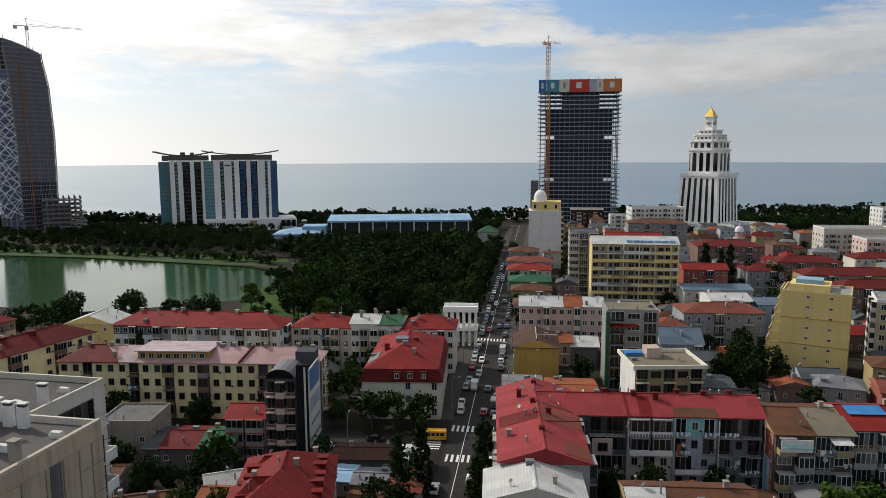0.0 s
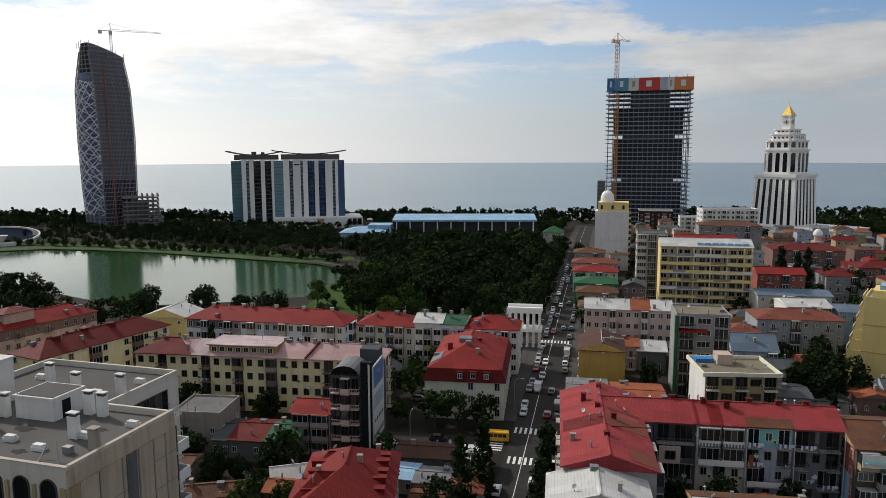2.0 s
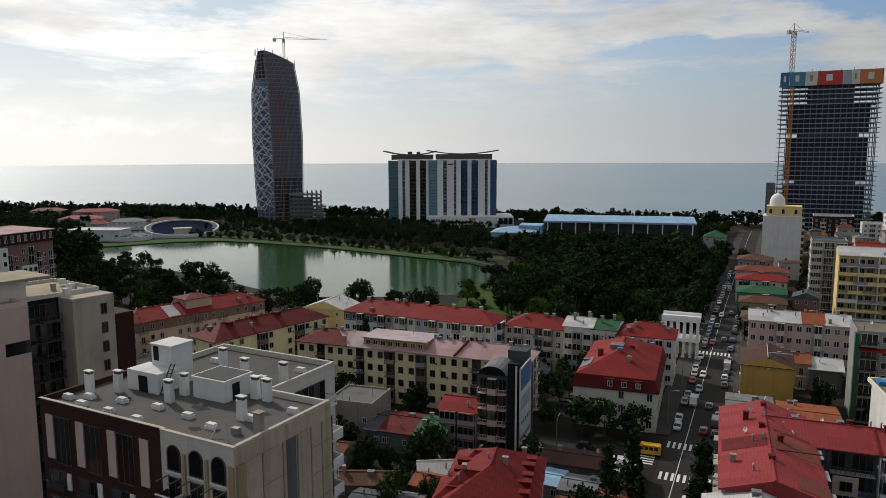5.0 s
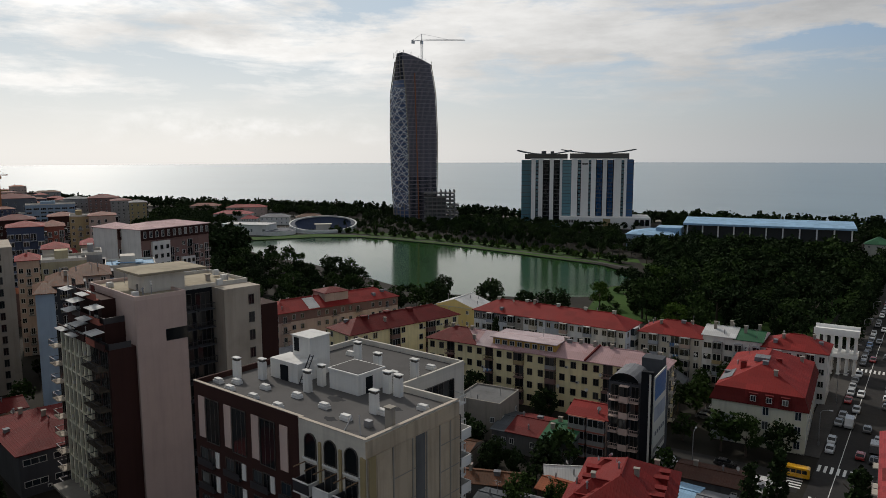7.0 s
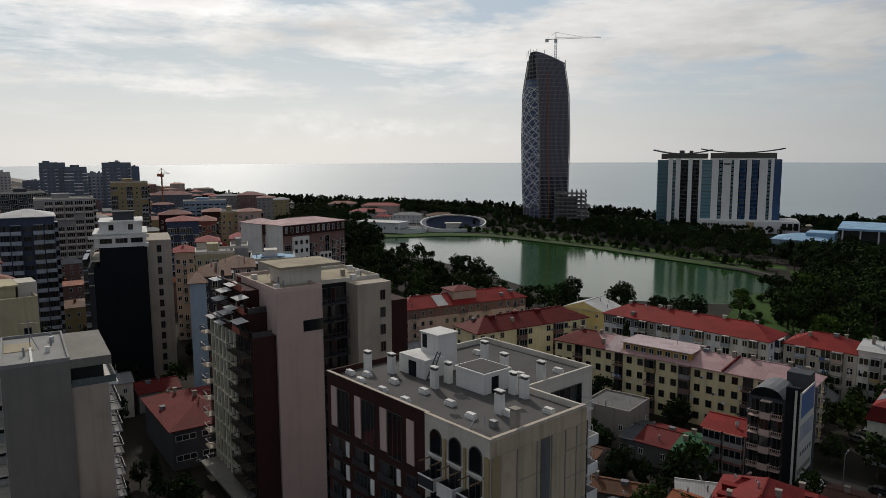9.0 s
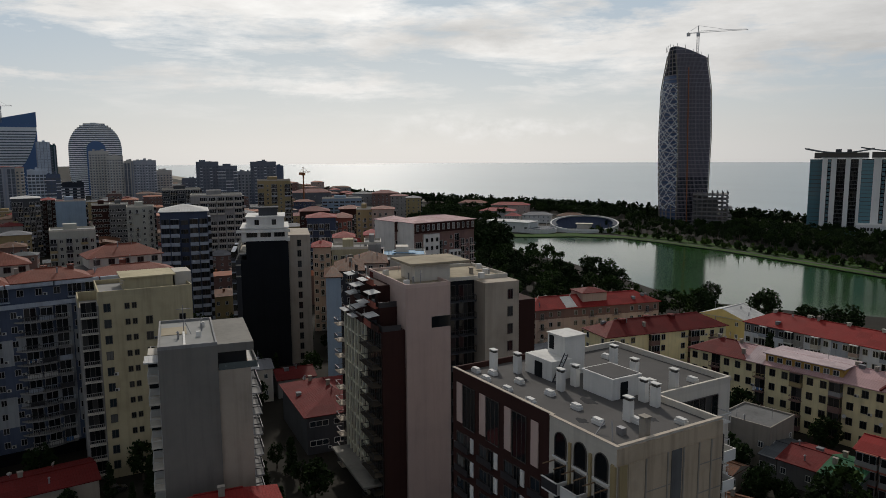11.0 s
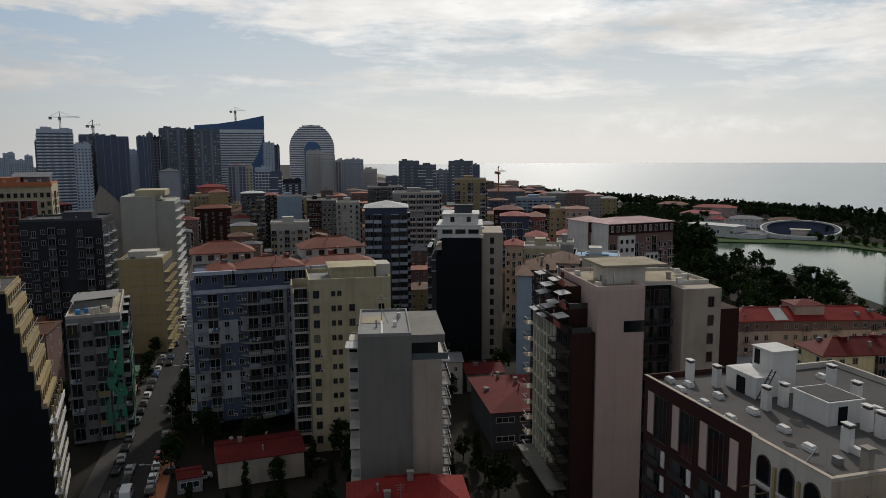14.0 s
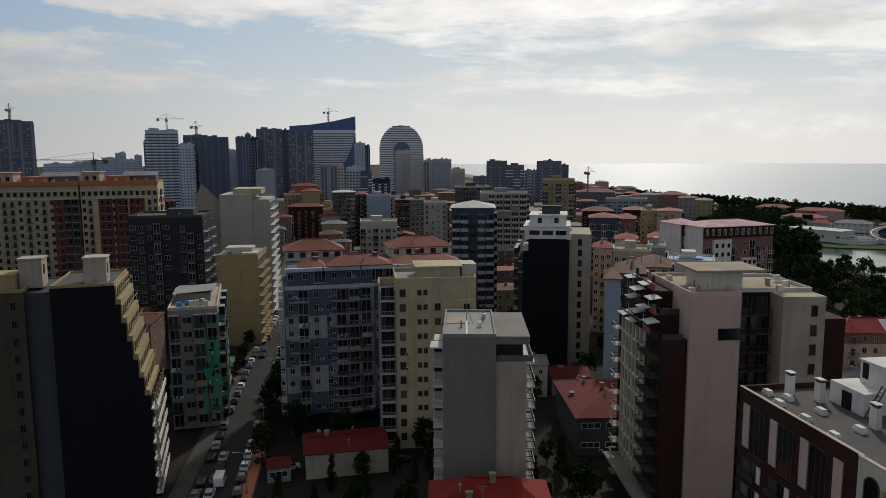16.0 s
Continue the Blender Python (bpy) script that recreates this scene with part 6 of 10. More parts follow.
    for k in range(3):
        part("podium_glass", Shape().box(88 + k * 4.3, -16.4, 3.0, 91.4 + k * 4.3, -16.003, 8.3), "glass_dark", b.e)
    part("sign", Shape().box(43.6, -1.9, 54.0, 48.6, -1.703, 55.2), "frame_dark", b.e, "dark sign bar")
    for k in range(6):
        part("sign_bar", Shape().box(29 + k * 2.2, -16.4, 5.0, 30.5 + k * 2.2, -16.003, 7.4), "frame_dark", b.e, "dark sign bar")
    part("entrance_hall", Shape().box(2, -12, 0, 25.9, -0.01, 4), "glass_teal", b.e)


def concrete_tower():
    """The unfinished tower with a coloured hoarding round its crown."""
    b = Building("tower_under_construction", "unfinished concrete tower of open floors with a coloured hoarding", -36.5, 628.0, 3, 67.0, 30)
    fh, n = 3.65, 32
    bow = [(0, 2.4), (10, 0.9), (22, 0.15), (33.5, 0.0), (45, 0.15), (57, 0.9), (67, 2.4), (67, 30), (0, 30)]
    slab = Shape().prism(bow, 0, 0.62).data("floor_slab", ["tower_grey"])
    deck = Shape().box(-1.0, 1.6, 0.1, 1.0, 14, 0.5).data("edge_platform", ["tower_slab"])
    # dark fill set back: the shade inside the open floors is in its colour
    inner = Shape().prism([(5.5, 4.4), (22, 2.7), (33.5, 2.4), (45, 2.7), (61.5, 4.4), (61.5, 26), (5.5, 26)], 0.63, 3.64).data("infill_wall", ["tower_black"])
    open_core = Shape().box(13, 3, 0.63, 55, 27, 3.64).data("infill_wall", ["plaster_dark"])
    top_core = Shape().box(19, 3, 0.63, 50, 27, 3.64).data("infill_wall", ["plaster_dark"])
    col = Shape().box(-0.28, -0.28, 0.63, 0.28, 0.28, 3.64).data("column", ["tower_dark"])
    for k in range(n):
        part("floor_slab", slab, None, b.e, m=pose(0, 0, k * fh + 2))
        for x in (-0.6, 67.6):
            part("edge_platform", deck, None, b.e, m=pose(x, 0, k * fh + 2))
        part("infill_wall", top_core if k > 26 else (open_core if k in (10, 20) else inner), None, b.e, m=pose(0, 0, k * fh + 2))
        for q in range(17):
            x = 0.8 + q * 4.085
            part("column", col, None, b.e, m=pose(x, 0.8 + 2.2 * ((x - 33.5) / 33.5) ** 2, k * fh + 2))
        for q in (1, 2):
            part("column", col, None, b.e, m=pose(0.8, q * 12.0, k * fh + 2))
            part("column", col, None, b.e, m=pose(66.2, q * 12.0, k * fh + 2))
    top = n * fh + 2
    x = -1.0
    for w, m in ((6.5, "panel_blue"), (11, "panel_teal"), (8, "panel_white"), (17, "panel_red"), (6.0, "plaster_bluegrey"), (5, "panel_white"), (15.5, "panel_orange")):
        h = part("hoarding", Shape().box(x, -2.2, top - 4.0, x + w - 0.1, -1.9, top + 6.5), m, b.e, "coloured advertising hoarding")
        if m != "plaster_bluegrey":
            part("lettering_bar", Shape().box(x + w * 0.35, -2.26, top - 0.8, x + w * 0.6, -2.203, top + 4.0), "cloth_white" if m != "panel_white" else "plaster_tan", h)
        x += w
    part("hoarding", Shape().box(67.2, -2.2, top - 4, 67.5, 20, top + 6.5), "panel_red", b.e, "coloured advertising hoarding")
    for k in range(24):
        part("rebar_post", Shape().box(1 + k * 2.8, 0.5, top, 1.3 + k * 2.8, 0.8, top + 6.5 + (k * 7 % 5) * 0.5), "steel", b.e)
    s = Shape()
    lattice_mast(s, 7.5, -1.6, 2, top - 5, 0.9, 0, 0.26)
    part("hoist_mast", s, "crane_paint", b.e, "rusty orange hoist mast")
    part("side_scaffold", Shape().box(-7, 4, 0, -0.6, 20, 40), "concrete_dark", b.e)
    for k in range(11):
        part("scaffold_deck", Shape().box(-7.4, 3.6, 3 + k * 3.4, -0.2, 20.4, 3.3 + k * 3.4), "concrete", b.e)


def lattice_mast(s, x, y, z0, z1, r, mi=0, t=0.18):
    n = max(3, int((z1 - z0) / (r * 2.6)))
    cs = [(x - r, y - r), (x + r, y - r), (x + r, y + r), (x - r, y + r)]
    for c in cs:
        s.bar((*c, z0), (*c, z1), t, mi)
    for k in range(n):
        a, b = z0 + (z1 - z0) * k / n, z0 + (z1 - z0) * (k + 1) / n
        for i in range(4):
            p, q = cs[i], cs[(i + 1) % 4]
            s.bar((*p, a), (*q, b), t * 0.7, mi)


def tower_crane(x, y, z0, z1, jib, back, rot, paint_name, r=1.1):
    e = thing("tower_crane", x, y, rot, "tall lattice tower crane rising above a building", "crane", z=z0)
    h = z1 - z0
    s = Shape()
    lattice_mast(s, 0, 0, 0, h, r)
    part("mast", s, paint_name, e)
    part("cab", Shape().box(-1.4, -1.6, h, 1.4, 1.2, h + 2.6), paint_name, e)
    j = Shape().bar((0, 0, h + 3), (jib, 0, h + 3), 0.14).bar((0, 0, h + 4.4), (jib * 0.96, 0, h + 3.7), 0.10)
    n = int(jib / 3)
    for k in range(n):
        j.bar((k * jib / n, 0, h + 3), ((k + 0.5) * jib / n, 0, h + 4.3 - 0.6 * k / n), 0.06)
        j.bar(((k + 0.5) * jib / n, 0, h + 4.5 - 0.6 * k / n), ((k + 1) * jib / n, 0, h + 3), 0.06)
    part("jib", j, paint_name, e)
    part("counter_jib", Shape().bar((0, 0, h + 3), (-back, 0, h + 3), 0.3).box(-back - 0.5, -1, h + 0.5, -back + 2.5, 1, h + 3.2), paint_name, e)
    part("apex", Shape().bar((0, 0, h + 2.5), (0, 0, h + 9), 0.3).bar((0, 0, h + 9), (-back, 0, h + 3.2), 0.09).bar((0, 0, h + 9), (jib * 0.6, 0, h + 4), 0.09), paint_name, e)


def white_spire_tower():
    """A stepped white tower with tall arched windows and a gilt roof."""
    e = thing("spire_tower", 97.5, 593.0, -37, "stepped white stone tower with arched windows and gilt spire", "tower")

    def octagon(half, cut):
        return [(-half + cut, -half), (half - cut, -half), (half, -half + cut), (half, half - cut), (half - cut, half), (-half + cut, half), (-half, half - cut), (-half, -half + cut)]

    def tier(half, z0, z1, n, top, arch=True, cornice=1.0, cut=3.4):
        t = part("tier", Shape().prism(octagon(half, cut), z0, z1).prism(octagon(half + 0.7, cut), z1, z1 + cornice), "stone_white", e)
        wide = 2 * (half - cut)
        bay = wide / n
        for rot in (0, 90, 180, 270):
            for k in range(n):
                part("window", window_mesh(bay * 0.62, top, "stone_white", "glass_dark", arch, False), None, t, m=pose(0, 0, 0, 0, 0, rot) @ pose(-wide / 2 + bay * (k + 0.5), -half, z0 + 1.2))
            part("window", window_mesh(min(cut * 0.8, bay * 0.7), top, "stone_white", "glass_dark", arch, False), None, t, m=pose(0, 0, 0, 0, 0, rot + 45) @ pose(0, -(2 * half - cut) / math.sqrt(2), z0 + 1.2))
        return t
    base = part("podium", Shape().box(-20, -21, 0, 52, 22, 9.0).box(-20.6, -21.6, 9.0, 52.6, 22.6, 10.0), "stone_white", e)
    for k in range(16):
        part("window", window_mesh(2.2, 4.6, "stone_white", "glass_dark", True, False), None, base, m=pose(-17.5 + k * 4.4, -21, 3.0))
    for k in range(40):
        part("baluster", Shape().box(-20 + k * 1.8, -21.4, 10.0, -19.5 + k * 1.8, -21.0, 11.2), "stone_white", base)
    s = Shape()
    lo, hi = 16.9, 15.4
    for k in range(4):
        c = [(-1, -1), (1, -1), (1, 1), (-1, 1)]
        a, b = c[k], c[(k + 1) % 4]
        s.poly([(a[0] * lo, a[1] * lo, 9), (b[0] * lo, b[1] * lo, 9), (b[0] * hi, b[1] * hi, 46), (a[0] * hi, a[1] * hi, 46)])
    s.prism([(-16.3, -16.3), (16.3, -16.3), (16.3, 16.3), (-16.3, 16.3)], 45.6, 48.0)
    s.prism([(-15.8, -15.8), (15.8, -15.8), (15.8, 15.8), (-15.8, 15.8)], 44.2, 45.0)
    shaft = part("shaft", s, "stone_white", e)
    for rot in (0, 90, 180, 270):
        for k in range(6):
            u = -13.0 + k * 5.2
            g = Shape().poly([(u - 1.15, -lo - 0.05, 10.5), (u + 1.15, -lo - 0.05, 10.5), (u * 0.91 + 1.1, -hi - 0.14, 43.6), (u * 0.91, -hi - 0.12, 44.8), (u * 0.91 - 1.1, -hi - 0.14, 43.6)])
            part("window_strip", g, "glass_dark", shaft, m=pose(0, 0, 0, 0, 0, rot))
    tier(12.6, 48.0, 65.0, 3, 14.5, cut=4.2)
    tier(11.8, 66.0, 71.6, 3, 4.2, cut=4.0)
    tier(9.6, 72.6, 76.6, 4, 1.6, False, 0.8)
    tier(7.2, 77.4, 80.2, 3, 1.2, False, 0.8, 2.4)
    for sx in (-1, 1):
        for sy in (-1, 1):
            part("pinnacle", Shape().tube(8.9 * sx, 8.9 * sy, 72.6, 76.6, 0.7, 0.2, 8), "stone_white", e)
    lantern = part("lantern", Shape().box(-3.2, -3.2, 81, 3.2, 3.2, 90.5).prism([(-3.8, -3.8), (3.8, -3.8), (3.8, 3.8), (-3.8, 3.8)], 90.5, 91.4), "stone_white", e)
    for rot in (0, 90, 180, 270):
        part("clock_face", Shape().prism([(2.3 * math.cos(k * math.tau / 20), 2.3 * math.sin(k * math.tau / 20)) for k in range(20)], 0, 0.15), "panel_white", lantern, m=pose(0, 0, 86, 0, 0, rot) @ pose(0, -3.22, 0, 90))
        part("clock_ring", Shape().bar((-1.4, 0, 0.2), (1.4, 0, 0.2), 0.18).bar((0, -1.4, 0.2), (0, 1.4, 0.2), 0.18), "frame_dark", lantern, m=pose(0, 0, 86, 0, 0, rot) @ pose(0, -3.22, 0, 90))
    s = Shape()
    for k in range(4):
        c = [(-3.6, -3.6), (3.6, -3.6), (3.6, 3.6), (-3.6, 3.6)]
        s.poly([(*c[k], 91.4), (*c[(k + 1) % 4], 91.4), (0, 0, 98.4)])
    s.tube(0, 0, 98.0, 102.5, 0.25, 0.05, 6)
    part("spire_roof", s, "gold", e, "gilded pyramid roof")


DIA = (-442.0, 507.7, 41.5)


def diagrid_tower():
    """A rounded tower of three curved edges: a lattice flank and a long ribbed flank."""
    e = thing("diagrid_tower", DIA[0], DIA[1], DIA[2], "tall rounded tower with a white diagonal lattice and dark glass", "tower")
    top = 156.0

    def bend(z, row):
        u = max(0.0, min(1.0, z / top)) * (len(row) - 1)
        k = min(len(row) - 2, int(u))
        f = u - k
        f = f * f * (3 - 2 * f) * 0.35 + f * 0.65
        return row[k] + (row[k + 1] - row[k]) * f

    def ring(z, grow=0.0):
        """12 points along each of the four sides; the corner nearest to the city is number 12."""
        left, mid, right = bend(z, (-17.5, -19.5, -20.4, -19.8, -14.4)), bend(z, (-3.5, -3.7, -4.0, -5.6, -8.8)), bend(z, (22.0, 23.0, 23.6, 22.2, 16.4))
        c = [(left - grow, 17.0), (mid, -grow), (right + grow, 10.0), ((left + right) / 2 + 8, 34.0)]
        pts = []
        for i in range(4):
            (ax, ay), (bx, by) = c[i], c[(i + 1) % 4]
            for k in range(12):
                u = k / 12
                out = (1.6 if i < 2 else 3.0) * math.sin(math.pi * u)
                l = math.hypot(bx - ax, by - ay)
                pts.append((ax + (bx - ax) * u + (by - ay) / l * out, ay + (by - ay) * u - (bx - ax) / l * out - grow * (1 if i < 2 else 0)))
        return pts

    crest = lambda x: 156.0 - 9.5 * max(0.0, (x + 8) / 26.0) ** 1.25
    fl = 44
    step = top / fl
    s = Shape()
    levels = [(k * step, ring(k * step, -0.4)) for k in range(fl + 1)]
    for z, r in levels:
        s.v += [(x, y, min(z, crest(x) - 0.6)) for x, y in r]
    for k in range(fl):
        for q in range(48):
            s.f.append((k * 48 + q, k * 48 + (q + 1) % 48, (k + 1) * 48 + (q + 1) % 48, (k + 1) * 48 + q))
            s.m.append(0 if q < 12 and k < 37 else (2 if k < 12 or q < 12 else 1))
    s.f.append(tuple(range(fl * 48, fl * 48 + 48)))
    s.m.append(2)
    part("glass_skin", s, ["tower_lattice_glass", "tower_curtain", "tower_black"], e, "dark blue glass skin")
    for k in range(fl + 1):
        z = k * step
        r = ring(z)
        if max(x for x, y in r) > 0 and z > crest(max(x for x, y in r)) - 1:
            r = [p for p in r if crest(p[0]) - 1.0 > z]
            if len(r) < 5:
                continue
        part("floor_slab", Shape().prism(r, z - 0.34, z + 0.34), "tower_edge", e)
    ribs = Shape()
    for q in range(12, 25):
        for f in (0.0, 0.5):
            for k in range(0, fl, 2):
                z0, z1 = k * step, (k + 2) * step
                g = lambda z: [a + (b - a) * f for a, b in zip(ring(z, 0.25)[q], ring(z, 0.25)[q + 1])]
                a, b = g(z0), g(z1)
                if z1 < crest(b[0]):
                    ribs.bar((*a, z0), (*b, z1), 0.09 if q % 3 else 0.16)
    tagged(part("rib_screen", ribs, "tower_edge", e, "fine vertical ribs of the curtain wall"), kind="stuff")
    edge = Shape()
    for q, r in ((0, 0.5), (12, 0.6), (24, 0.35)):
        for k in range(fl - 2):
            a, b = ring(k * step, 0.3)[q], ring((k + 1) * step, 0.3)[q]
            if (k + 1) * step < crest(b[0]):
                edge.bar((*a, k * step), (*b, (k + 1) * step), r)
    for q in (3, 6, 9):
        for k in range(37, fl - 1):
            a, b = ring(k * step, 0.1)[q], ring((k + 1) * step, 0.1)[q]
            edge.bar((*a, k * step), (*b, (k + 1) * step), 0.3)
        for k in range(0, 5):
            a, b = ring(k * step, 0.1)[q], ring((k + 1) * step, 0.1)[q]
            edge.bar((*a, k * step), (*b, (k + 1) * step), 0.5)
    tagged(part("corner_frame", edge, "concrete", e, "concrete corner posts"), kind="stuff")
    lat, r = Shape(), random.Random(8)

    def skin(u, zz):
        k = min(11, int(u * 12))
        return [c + (d - c) * (u * 12 - k) for c, d in zip(ring(zz, 0.7)[k], ring(zz, 0.7)[k + 1])]

    def strut(u0, z0, u1, z1, half):
        """One straight steel of the lattice, bent to the curve of the flank."""
        n = 6
        for k in range(n):
            a, b = k / n, (k + 1) / n
            za, zb = z0 + (z1 - z0) * a, z0 + (z1 - z0) * b
            if 12 < za < 126 and 12 < zb < 126:
                lat.bar((*skin(u0 + (u1 - u0) * a, za), za), (*skin(u0 + (u1 - u0) * b, zb), zb), half)
    z = -12.0
    while z < 128:
        strut(0.0, z, 0.999, z + r.uniform(7, 11), 0.22)
        strut(0.0, z + r.uniform(4, 8), 0.999, z - r.uniform(1, 6), 0.22)
        strut(0.0, z + r.uniform(0, 4), 0.999, z + r.uniform(22, 32), 0.20)
        if r.random() < 0.8:
            strut(0.0, z + r.uniform(22, 34), 0.999, z + r.uniform(-2, 4), 0.20)
        z += r.uniform(7.5, 9.5)
    tagged(part("lattice", lat, "tower_white", e, "white diagonal steel lattice"), kind="stuff")
    for k in range(14):
        x, y = ring(140, 0.2)[(k * 3) % 48]
        part("rebar_post", Shape().bar((x, y, crest(x) - 4), (x * 0.98, y, crest(x) + 0.8 + (k % 3) * 0.7), 0.2), "steel", e)
    x, y = ring(70)[16]
    part("hoist_mast", Shape().bar((x, y - 1.5, 0), (x - 3.0, y - 1.5, 137), 0.45), "hoist_rust", e, "rusty orange hoist mast")
    b = Building("podium_under_construction", "open concrete frame of an unfinished podium", -430.0, 494.0, 40, 42, 24)
    for k, x1 in enumerate((42, 42, 42, 40, 42, 38, 38, 38)):
        part("floor_slab", Shape().box(10, 0, 2 + k * 3.6, x1, 24, 3.0 + k * 3.6), "podium_grey", b.e)
        for q in range(7):
            for y in (0.5, 20.0):
                part("column", Shape().box(13 + q * 4.1, y, 3.01 + k * 3.6, 14.1 + q * 4.1, y + 0.7, 5.59 + k * 3.6), "podium_grey", b.e)
    part("core", Shape().box(12, 4, 0, 30, 20, 24), "concrete_dark", b.e)
    b.body(2.0, "concrete_dark", "footing")


def blue_roofed_hall():
    b = Building("sports_hall", "long dark glazed hall with white piers under a pale blue roof", -170.0, 470.5, 14, 96, 44)
    b.body(17.0, "plaster_dark")
    part("front_glass", Shape().box(0.5, -0.4, 2, 95.5, -0.003, 16.5), "glass_dark", b.e)
    for k in range(11):
        part("pier", Shape().box(0.2 + k * 9.5, -1.2, 0, 1.0 + k * 9.5, -0.403, 17.0), "stone_white", b.e)
    part("roof", Shape().box(-2, -3, 17.0, 98, 46, 18.2).poly([(-2, -3, 18.21), (98, -3, 18.21), (98, 21, 20.6), (-2, 21, 20.6)]).poly([(-2, 21, 20.6), (98, 21, 20.6), (98, 46, 18.21), (-2, 46, 18.21)]), "roof_paleblue", b.e, "pale blue metal roof")
    c = Building("hall_annex", "pale blue annex with a stepped blue roof", -204.0, 452.0, 14, 34, 26)
    c.body(10.0, "plaster_paleblue")
    c.facade("front", "tttttttttt", 1, 7.0, 1.0, style=dict(ww=1.6, glass="glass_dark", ac=0))
    c.pitched(10.1, 3.4, "roof_paleblue", 0.8)
    part("upper_hall", Shape().box(18, 8, 10.0, 34, 26, 14.5), "roof_paleblue", c.e)
    low_house("villa", "pale green villa with a green gabled roof", -68.0, 478, 4, 13, 14, 11, "plaster_palegreen", "roof_green", 4.0, True, "y", 3, "www", 0.6, "")


def lake_arena():
    e = thing("lakeside_arena", -450.0, 403.0, 48, "oval lakeside arena with a sloping white rim and blue seats", "arena")
    n = 44
    rim = lambda q: 6.6 + 4.6 * math.sin(q)
    at = lambda q, r, z: (r * math.cos(q), r * 0.62 * math.sin(q), z)
    wall, bowl, roof, tube = Shape(), Shape(), Shape(), Shape()
    for k in range(n):
        a, b = k * math.tau / n, (k + 1) * math.tau / n
        wall.poly([at(a, 27, 0), at(b, 27, 0), at(b, 27.5, 3.0), at(a, 27.5, 3.0)])
        bowl.poly([at(b, 17, 1.0), at(a, 17, 1.0), at(a, 26.5, rim(a) - 0.6), at(b, 26.5, rim(b) - 0.6)])
        if math.sin(a) > -0.35:
            roof.poly([at(a, 27.2, rim(a)), at(b, 27.2, rim(b)), at(b, 23.0, rim(b) + 0.5), at(a, 23.0, rim(a) + 0.5)])
        tube.bar(at(a, 27.3, rim(a)), at(b, 27.3, rim(b)), 0.55)
    part("outer_wall", wall, "stone_white", e)
    part("seating", bowl, "plaster_navy", e, "blue seating bowl")
    part("canopy", roof, "plaster_slate", e)
    part("rim", tube, "stone_white", e, "white tubular rim")
    part("stage", Shape().box(-6, -4, 0.5, 6, 2, 6.0).box(-7, -5, 6.0, 7, 3, 6.4), "plaster_offwhite", e)
    for k in range(22):
        a = k * math.tau / 22
        part("rim_post", Shape().bar(at(a, 27.4, 3.0), at(a, 27.3, rim(a)), 0.2), "stone_white", e)
    c = thing("lakeside_terrace", -466.0, 368.0, 40, "low round white terrace beside the arena", "terrace")
    part("terrace_wall", Shape().tube(0, 0, 0, 3.2, 15, 15, 28), "plaster_white", c)
    part("terrace_deck", Shape().tube(0, 0, 3.2, 3.6, 14, 14, 28), "plaster_slate", c)
    for k in range(10):
        a = k * math.tau / 10
        part("terrace_post", Shape().bar((13 * math.cos(a), 13 * math.sin(a), 3.6), (13 * math.cos(a), 13 * math.sin(a), 6.0), 0.15), "frame_white", c)
    h = Building("exhibition_hall", "long low white hall with a flat white roof", -499.0, 338.0, 24, 40, 18)
    h.body(8.0, "plaster_white")
    h.facade("front", "...w...w..W", 1, 6.0, 0.5, style=dict(ww=1.6, wh=2.2))
    part("roof", Shape().box(-0.8, -0.8, 8.0, 40.8, 18.8, 8.5), "roof_white", h.e)
    for x, y, w, d, z, wall, roof in ((-590, 392, 34, 18, 8, "plaster_white", "roof_brightred"), (-556, 398, 14, 10, 5, "plaster_white", "roof_brightred"), (-640, 440, 40, 16, 9, "plaster_pink", "roof_red"), (-536, 404, 26, 14, 7, "plaster_white", "roof_grey"), (-510, 424, 24, 14, 7, "plaster_offwhite", "roof_rust"), (-690, 430, 30, 14, 9, "plaster_peach", "roof_salmon")):
        low_house("pavilion", f"white lakeside villa with a {roof.split('_')[1]} hipped roof", x, y, 44, w, d, z, wall, roof, 2.8, True, "x", 2, "wwwwww", 0.8, "lakeside villas")


for build in (wavy_hotel, concrete_tower, white_spire_tower, diagrid_tower, blue_roofed_hall, lake_arena):
    build()
tower_crane(-30.5, 640.0, 119.0, 155.0, 16, 6, 50, "crane_white", 1.2)
tower_crane(-441.0, 521.0, 100.0, 164.0, 40, 9, 38, "crane_pale", 0.9)


